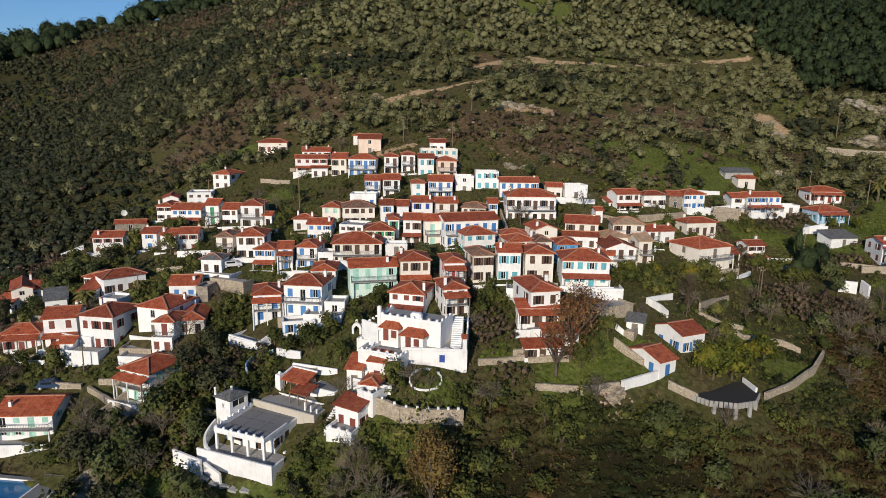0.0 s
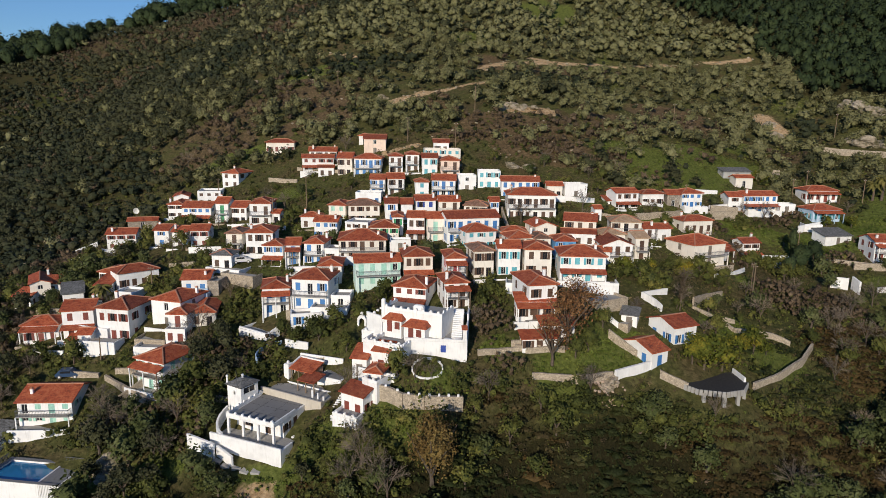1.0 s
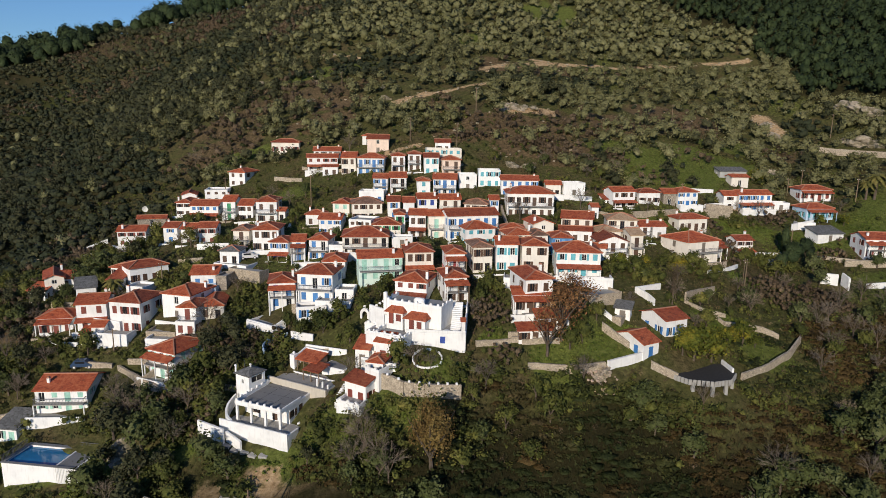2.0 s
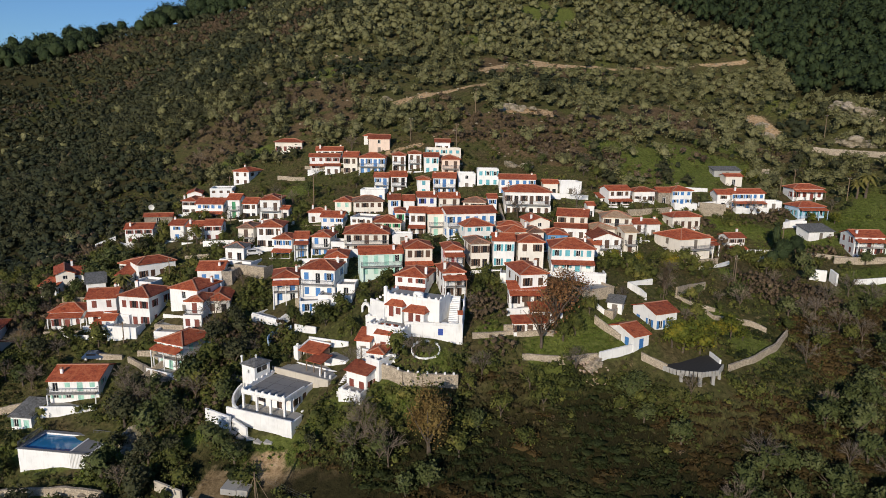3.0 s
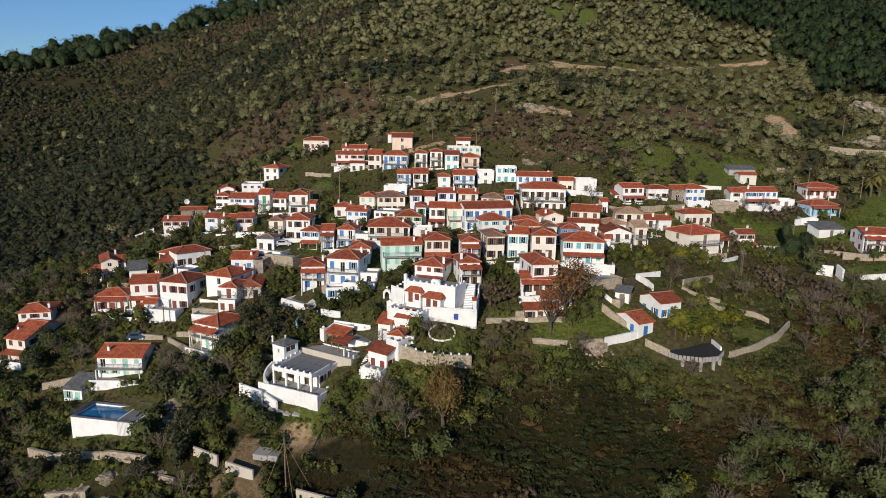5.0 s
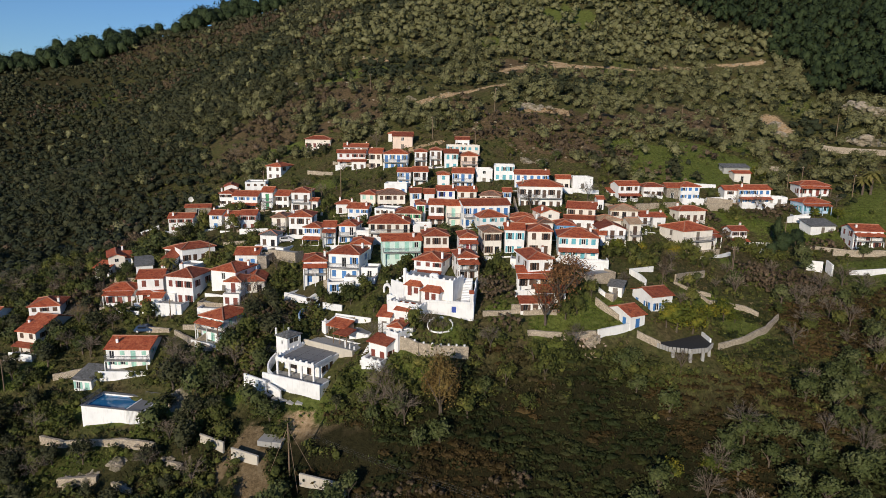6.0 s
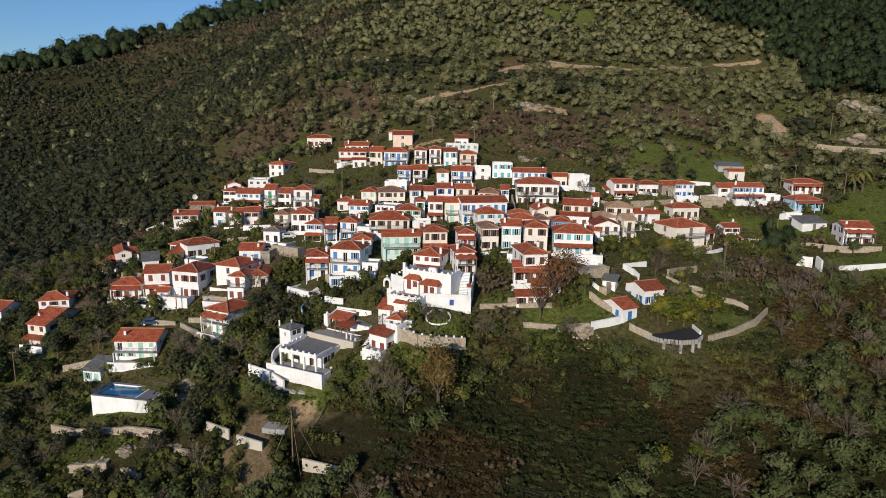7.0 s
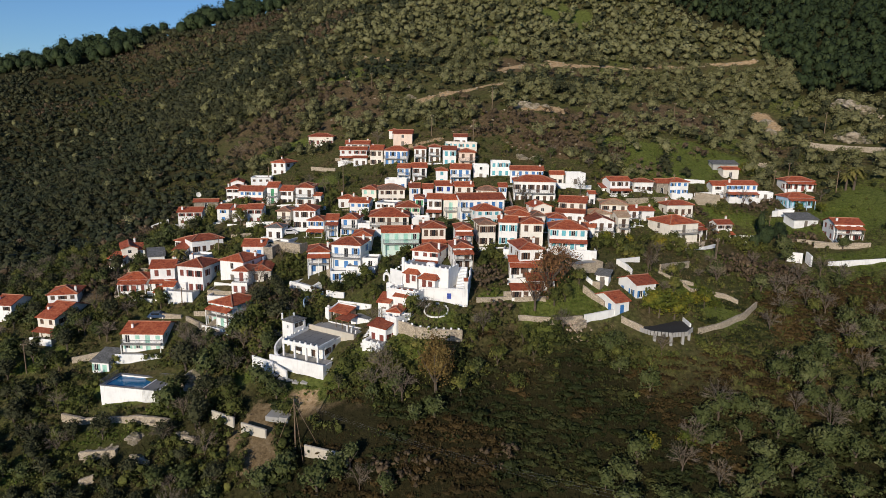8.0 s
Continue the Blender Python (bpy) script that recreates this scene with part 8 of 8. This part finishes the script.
thicket("b", -27.5, 75.2, 2, 1.5)
thicket("b", -66, 75, 4, 2)
thicket("b", -33, 61, 3, 3)
thicket("l", 79, 149, 6, 3)
thicket("l", 86, 146, 5, 3)
thicket("l", 95, 141, 6, 4)
thicket("l", 113, 149, 6, 5)
thicket("l", 108, 140, 4, 4)
thicket("l", 85, 140, 3, 2)
thicket("l", 58, 146, 5, 2)
thicket("w", 88, 151, 5, 2)
thicket("w", 73, 147, 4, 2)
thicket("w", 72, 134, 4, 3)
thicket("w", 96, 133, 5, 3)
thicket("w", 52, 139, 3, 2)
thicket("w", 57, 128, 3, 3)


def thick(kind, x, y):
    m = np.zeros(len(x), bool)
    rag = 0.4 * wavy(x, y, 0.5, 0.3) + RNG.uniform(-0.3, 0.3, len(x))
    for k, a, b, rx, ry in THICKETS:
        if k == kind:
            m |= ((x - a) / rx) ** 2 + ((y - b) / ry) ** 2 < 1 + rag
    return m


x, y = scatter(RNG, -110, 125, 50, 190, 1.45)
ok = clear(x, y, 0.3) & (bare(x, y) < 0.4)
keep = ok & thick("b", x, y)
wood("bush_thicket", "dense dark green bushes on the plots", LEAF, x[keep], y[keep], RNG.uniform(0.6, 1.6, keep.sum()), protos(310, 7, 56, 1.3, 1.3, 1.15, 0.6, 0.26, lumps=6, hollow=0.4, fill=0.8, mess=0.8, solid=1), category="bushes")
keep = ok & thick("w", x, y)
wood("brush_thicket", "brown leafless brush on the plots", TWIG, x[keep], y[keep], RNG.uniform(0.6, 1.5, keep.sum()), protos(330, 6, 60, 1.2, 1.2, 1.2, 0.8, 0.15, lumps=4, hollow=0.3, fill=0.5), category="brush")
x, y = scatter(RNG, -110, 125, 62, 190, 0.42)
keep = clear(x, y, 0.1) & (bare(x, y) < 0.5) & (np.abs(x) < 12 + 0.72 * (y + 30))
lush = thick("l", x, y) | ((green(x, y) + RNG.uniform(-0.2, 0.2, len(x)) > 0.5) & (RNG.random(len(x)) < 0.8))
rest = ~lush & (RNG.random(len(x)) < np.where(y < 120, 0.22, 0.10))
gx, gy = scatter(RNG, -110, 125, 62, 190, 0.85)
gk = clear(gx, gy, 0.2) & thick("l", gx, gy) & (RNG.random(len(gx)) < 0.8)
wood("green_herbs", "lumpy bright green herbs and nettles", GRASS, gx[gk], gy[gk], RNG.uniform(0.35, 0.95, gk.sum()), protos(345, 5, 26, 0.9, 0.9, 0.6, 0.2, 0.2, lumps=4, hollow=0.3, fill=0.8, mess=0.7, solid=1), category="herbs")
blade_field("plot_grass", "lush green grass on the plots", GRASS, x[keep & lush], y[keep & lush], 0.32, 0.07, 15, "grass")
blade_field("plot_weeds", "dull green and brown weeds on the plots", SCRUB, x[keep & rest], y[keep & rest], 0.5, 0.09, 16, "weeds")

# grass tufts and dry weeds over the plots
x, y = scatter(RNG, -115, 140, 64, 200, 1.5)
keep = clear(x, y, 0.1) & (RNG.random(len(x)) < 0.75) & (bare(x, y) < 0.5) & ((y > 80) | (x < -25))
lush = wavy(x, y, 0.12, 0.7) + 1.6 * green(x, y) + RNG.uniform(-0.5, 0.5, len(x)) > 0.55
tuft = protos(340, 5, 9, 0.55, 0.55, 0.26, 0.12, 0.22, lumps=4, fill=0)
for sel, nm, lb, mt in ((keep & lush, "grass_tufts", "green grass and weeds on the plots", GRASS), (keep & ~lush, "dry_grass", "dry straw-coloured grass on the plots", STRAW)):
    wood(nm, lb, mt, x[sel], y[sel], RNG.uniform(0.6, 1.5, sel.sum()), tuft, category="grass")


def palm(x, y, s, high=4.5):
    """A date palm: ringed trunk and a head of drooping fronds."""
    e = thing("palm_tree", Matrix.LocRotScale((x, y, ground_at(x, y)), None, (s, s, s)), "date palm with drooping grey-green fronds", "tree", "palm trees")
    bm = bmesh.new()
    tube(bm, [(0, 0, -0.5), (0.1, 0, high * 0.5), (0.05, 0, high)], [0.3, 0.24, 0.22], 8)
    part("trunk", bm, BARK, e)
    rng = random.Random(int(x * 3))
    for k in range(26):
        a, up = k * 2.399, 0.9 - 1.5 * (k / 26)
        q = Vector((math.cos(a), math.sin(a), 0))
        bm = bmesh.new()
        prev = None
        for i in range(7):
            f = i / 6
            p = Vector((0.05, 0, high)) + q * (2.3 * f) + Vector((0, 0, up * 1.6 * f - 1.7 * f * f))
            half = 0.42 * math.sin(math.pi * min(1, 0.12 + f * 0.86)) + 0.03
            side = Vector((-q.y, q.x, 0)) * half
            row = [bm.verts.new(p - side - Vector((0, 0, half * 0.5))), bm.verts.new(p), bm.verts.new(p + side - Vector((0, 0, half * 0.5)))]
            if prev:
                bm.faces.new((prev[0], prev[1], row[1], row[0]))
                bm.faces.new((prev[1], prev[2], row[2], row[1]))
            prev = row
        part("frond", bm, PALM, e)


palm(-61.8, 119.7, 1.0, 3.2)
palm(124.1, 161.1, 1.3, 5)
palm(122.3, 162.0, 1.1, 4.5)
palm(-7.8, 113.0, 0.9, 3)
palm(-53.7, 124.3, 0.7, 2)

def lone(kind, x, y, s):
    """One tree, unless a house stands there."""
    if not inside(x, y, 0.4) and float(bare(np.float64(x), np.float64(y))) < 0.3:
        tree(kind, x, y, s)


# trees one by one
tree("oak_tree", 1.2, 69.4, 1.24, lift=-0.5)
tree("garden_tree", 0.4, 84.4, 0.42)
tree("garden_tree", 2.0, 84.8, 0.34)
tree("bare_tree", 1.4, 82.4, 0.6)
tree("garden_tree", 4.6, 84.6, 0.38)
tree("garden_tree", -3.4, 83.6, 0.62)
tree("rust_tree", 22.2, 88.4, 1.4)
tree("rust_tree", 22.8, 90.2, 1.1)
tree("rust_tree", 19.4, 85.6, 1.15)
tree("rust_tree", 25.6, 91.6, 1.3)
tree("rust_tree", 24.9, 95.8, 0.9)
lone("garden_tree", -6.0, 84.4, 0.8)
lone("garden_tree", 72.0, 150.4, 0.7)
lone("citrus_tree", 43.4, 87.5, 1.9)
lone("citrus_tree", 46.9, 88.4, 1.6)
lone("citrus_tree", 41.7, 87.7, 1.4)
lone("citrus_tree", 46.9, 91.5, 1.0)
lone("citrus_tree", 51.2, 92.8, 1.2)
lone("citrus_tree", 54.4, 93.4, 1.4)
lone("citrus_tree", 57.0, 94.0, 0.8)
lone("citrus_tree", 39.6, 87.1, 0.7)
tree("garden_tree", -3.4, 83.4, 1.0)
lone("citrus_tree", 62.2, 137.9, 1.0)
lone("citrus_tree", 98.9, 178.0, 1.1)
lone("citrus_tree", 100.4, 177.5, 1.0)
lone("citrus_tree", 103.1, 151.0, 1.0)
lone("citrus_tree", 108.7, 149.8, 1.1)
lone("citrus_tree", 39.0, 113.0, 1.1)
lone("garden_tree", 41.4, 111.1, 1.1)
lone("citrus_tree", 45.0, 116.8, 1.0)
lone("garden_tree", 48.9, 117.3, 1.0)
lone("citrus_tree", 53.5, 119.6, 1.1)
lone("garden_tree", 57.2, 121.1, 1.0)
lone("citrus_tree", 65.2, 129.5, 1.1)
lone("garden_tree", 65.8, 126.1, 1.0)
lone("garden_tree", 18.5, 87.1, 1.0)
lone("garden_tree", 21.0, 87.6, 1.2)
lone("garden_tree", 23.3, 86.9, 1.0)
lone("garden_tree", 25.4, 88.0, 1.0)
lone("garden_tree", -6.2, 106.5, 1.0)
lone("garden_tree", -7.2, 104.5, 0.9)
lone("garden_tree", -10.0, 99.1, 1.0)
lone("garden_tree", -14.3, 99.7, 1.0)
lone("garden_tree", -17.2, 98.1, 1.1)
lone("garden_tree", -20.3, 97.5, 0.9)
lone("garden_tree", -25.8, 104.6, 0.8)
lone("garden_tree", -51.3, 142.9, 1.2)
lone("garden_tree", -53.1, 139.8, 1.2)
lone("garden_tree", -48.3, 140.1, 1.1)
lone("garden_tree", -63.8, 148.1, 1.2)
lone("garden_tree", -68.4, 148.4, 1.1)
lone("garden_tree", -29.2, 150.0, 1.2)
lone("garden_tree", -30.3, 146.8, 1.0)
lone("garden_tree", -40.4, 131.1, 0.9)
lone("garden_tree", -60.7, 111.3, 1.1)
lone("garden_tree", -66.1, 110.7, 1.1)
lone("garden_tree", -59.4, 103.3, 1.1)
lone("garden_tree", -55.8, 102.6, 1.2)
lone("garden_tree", -65.4, 104.4, 1.0)
lone("garden_tree", 1.7, 138.9, 1.0)
lone("pine_tree", 83.8, 129.8, 0.85)
lone("pine_tree", 88.5, 132.4, 0.7)
lone("pine_tree", 78.9, 125.7, 0.6)
lone("cypress_tree", 84.4, 134.5, 1.2)
lone("bare_tree", 61.2, 104.1, 1.1)
lone("bare_tree", 46.4, 103.4, 1.0)
lone("bare_tree", 9.5, 80.4, 1.1)
lone("bare_tree", -0.9, 82.5, 0.9)
lone("bare_tree", -10.7, 84.6, 1.0)
lone("bare_tree", -16.9, 103.5, 0.8)
lone("bare_tree", 64.3, 130.7, 1.0)
lone("bare_tree", 72.8, 135.9, 1.1)
lone("bare_tree", 75.4, 136.9, 1.1)
lone("bare_tree", 88.6, 154.4, 1.2)
lone("bare_tree", 93.5, 158.0, 1.2)
lone("bare_tree", 98.4, 159.8, 1.2)
lone("bare_tree", 40.4, 150.4, 1.3)
lone("bare_tree", 23.4, 140.2, 1.2)
lone("bare_tree", 26.5, 142.1, 1.2)
lone("bare_tree", -43.5, 87.0, 1.2)
lone("bare_tree", -47.5, 88.6, 1.2)
lone("bare_tree", -45.1, 86.3, 1.0)
lone("bare_tree", -38.8, 90.4, 1.2)
lone("bare_tree", -35.9, 86.0, 1.3)
lone("bare_tree", -36.9, 92.4, 1.2)
lone("bare_tree", -37.1, 98.0, 1.2)
lone("bare_tree", -7.7, 71.5, 1.3)
lone("bare_tree", -5.9, 69.5, 1.2)
lone("bare_tree", -9.1, 69.3, 1.2)
lone("bare_tree", -4.2, 67.8, 1.2)
lone("bare_tree", -8.8, 74.4, 1.0)
lone("bare_tree", -28.7, 178.0, 1.2)
lone("bare_tree", 24.0, 81.0, 1.0)
lone("bare_tree", 73.8, 103.7, 1.2)
lone("bare_tree", 81.5, 109.0, 1.2)
lone("bare_tree", 78.8, 100.7, 1.2)
lone("bare_tree", 70.7, 94.4, 1.2)
lone("bare_tree", 81.2, 97.5, 1.2)
lone("bare_tree", 88.7, 113.1, 1.2)
lone("bare_tree", 91.0, 109.2, 1.2)
lone("bare_tree", 35.2, 173.5, 1.2)
lone("bare_tree", 46.6, 171.5, 1.1)
lone("bare_tree", 54.6, 169.9, 1.1)
lone("bare_tree", -20.9, 185.4, 1.2)
lone("bare_tree", -72.7, 203.9, 1.3)
tree("bare_poplar", 45.4, 102.0, 1.0)
lone("olive_tree", -22.2, 77.5, 0.9)
lone("olive_tree", -26.4, 73.4, 1.0)
lone("olive_tree", -29.6, 78.7, 1.0)
lone("olive_tree", 31.6, 78.3, 1.0)
lone("olive_tree", 33.8, 79.6, 0.8)
lone("olive_tree", -5.4, 68.4, 1.0)
lone("olive_tree", -9.1, 67.9, 0.8)
lone("olive_tree", -1.9, 64.0, 0.9)
lone("olive_tree", 1.2, 65.4, 1.0)
lone("garden_tree", 5.4, 69.4, 1.1)
lone("olive_tree", 8.3, 73.4, 0.9)
lone("garden_tree", 11.8, 75.3, 1.0)
lone("garden_tree", -5.8, 73.1, 0.9)
lone("garden_tree", 7.4, 78.4, 0.8)
lone("garden_tree", 18.3, 76.1, 1.1)
lone("garden_tree", 15.0, 71.7, 0.9)
lone("garden_tree", 16.6, 79.1, 0.9)
lone("olive_tree", 33.1, 75.2, 0.8)
lone("olive_tree", 37.9, 72.7, 1.1)
lone("garden_tree", 29.7, 75.9, 0.8)
lone("bare_tree", 41.5, 78.7, 0.9)
lone("olive_tree", -13.7, 56.7, 1.1)
lone("olive_tree", -15.9, 54.7, 1.2)
lone("bare_tree", -9.6, 54.7, 1.0)
lone("olive_tree", -11.4, 58.0, 0.9)
lone("olive_tree", -5.9, 54.1, 0.9)
lone("olive_tree", 26.7, 56.0, 0.9)
lone("citrus_tree", 35.2, 62.7, 1.0)
lone("citrus_tree", 41.7, 64.6, 1.2)
lone("holm_oak", -10.6, 65.2, 0.8)
lone("holm_oak", -15.5, 72.8, 0.7)
lone("holm_oak", -19.4, 72.8, 0.9)
lone("olive_tree", -21.7, 58.0, 1.2)
lone("olive_tree", -24.9, 57.0, 1.1)
lone("holm_oak", -28.7, 61.2, 1.0)
lone("holm_oak", -32.7, 59.5, 1.1)
lone("olive_tree", -37.3, 59.8, 1.1)
lone("holm_oak", -41.7, 75.6, 1.0)
lone("holm_oak", -46.0, 80.0, 0.9)
lone("holm_oak", -50.0, 84.6, 0.9)
lone("bare_tree", -46.3, 86.5, 1.3)
lone("holm_oak", -40.2, 84.9, 1.0)
lone("holm_oak", -63.5, 74.6, 1.0)
lone("holm_oak", -70.5, 74.0, 1.1)
lone("holm_oak", -78.2, 81.5, 1.1)
lone("holm_oak", -73.2, 86.3, 1.0)
lone("holm_oak", -82.3, 93.9, 1.1)
lone("olive_tree", -78.1, 97.3, 1.1)
lone("olive_tree", -75.8, 99.7, 1.1)


def hides_wall(x, y):
    """Close before a low garden wall or an outcrop, where only low plants grow."""
    for a, b, c, w, d in WALL_FOOT:
        u, v = (x - a) * math.cos(c) + (y - b) * math.sin(c), -(x - a) * math.sin(c) + (y - b) * math.cos(c)
        if abs(u) < w + 0.2 and -2.4 < v < d + 0.4:
            return True
    return False


def plant_zone(seed, x0, x1, y0, y1, step, kinds, s0, s1, test=None, limit=120):
    """Trees over a plot, clear of the houses."""
    rng = np.random.default_rng(seed)
    xs, ys = scatter(rng, x0, x1, y0, y1, step)
    n = 0
    for a, b in zip(xs, ys):
        if n >= limit or inside(a, b, 1.2) or (test and not test(a, b)) or float(bare(np.float64(a), np.float64(b))) > 0.2 or (b < 100 and hides_wall(a, b)):
            continue
        tree(kinds[int(rng.integers(0, len(kinds)))], float(a), float(b), float(rng.uniform(s0, s1)))
        n += 1


plant_zone(1, 30, 112, 50, 100, 4.4, ["olive_tree"] * 7 + ["bare_tree"], 0.85, 1.4, lambda a, b: b < 63 + 0.62 * (a - 36) and b < 92 and not (42 < a < 60 and b > 73), 190)
plant_zone(7, 64, 118, 84, 108, 7.0, ["olive_tree", "bare_tree", "bare_tree", "garden_tree"], 0.7, 1.1, None, 24)
plant_zone(2, -96, -22, 54, 78, 4.4, ["olive_tree", "holm_oak", "holm_oak", "holm_oak", "garden_tree", "bare_tree"], 0.7, 1.2, lambda a, b: not (a > -34 and b > 60), 85)
plant_zone(3, -125, -62, 76, 150, 4.6, ["olive_tree", "holm_oak", "holm_oak", "garden_tree", "bare_tree"], 0.75, 1.25, None, 170)
plant_zone(4, -75, 60, 94, 178, 7.0, ["garden_tree", "garden_tree", "olive_tree", "bare_tree"], 0.55, 1.0, None, 95)
plant_zone(5, 60, 135, 105, 176, 8.5, ["garden_tree", "olive_tree", "bare_tree"], 0.7, 1.2, lambda a, b: float(green(np.float64(a), np.float64(b))) < 0.55, 35)
plant_zone(6, -50, -29, 72, 106, 3.8, ["holm_oak", "garden_tree", "holm_oak", "bare_tree", "olive_tree"], 0.9, 1.5, None, 60)
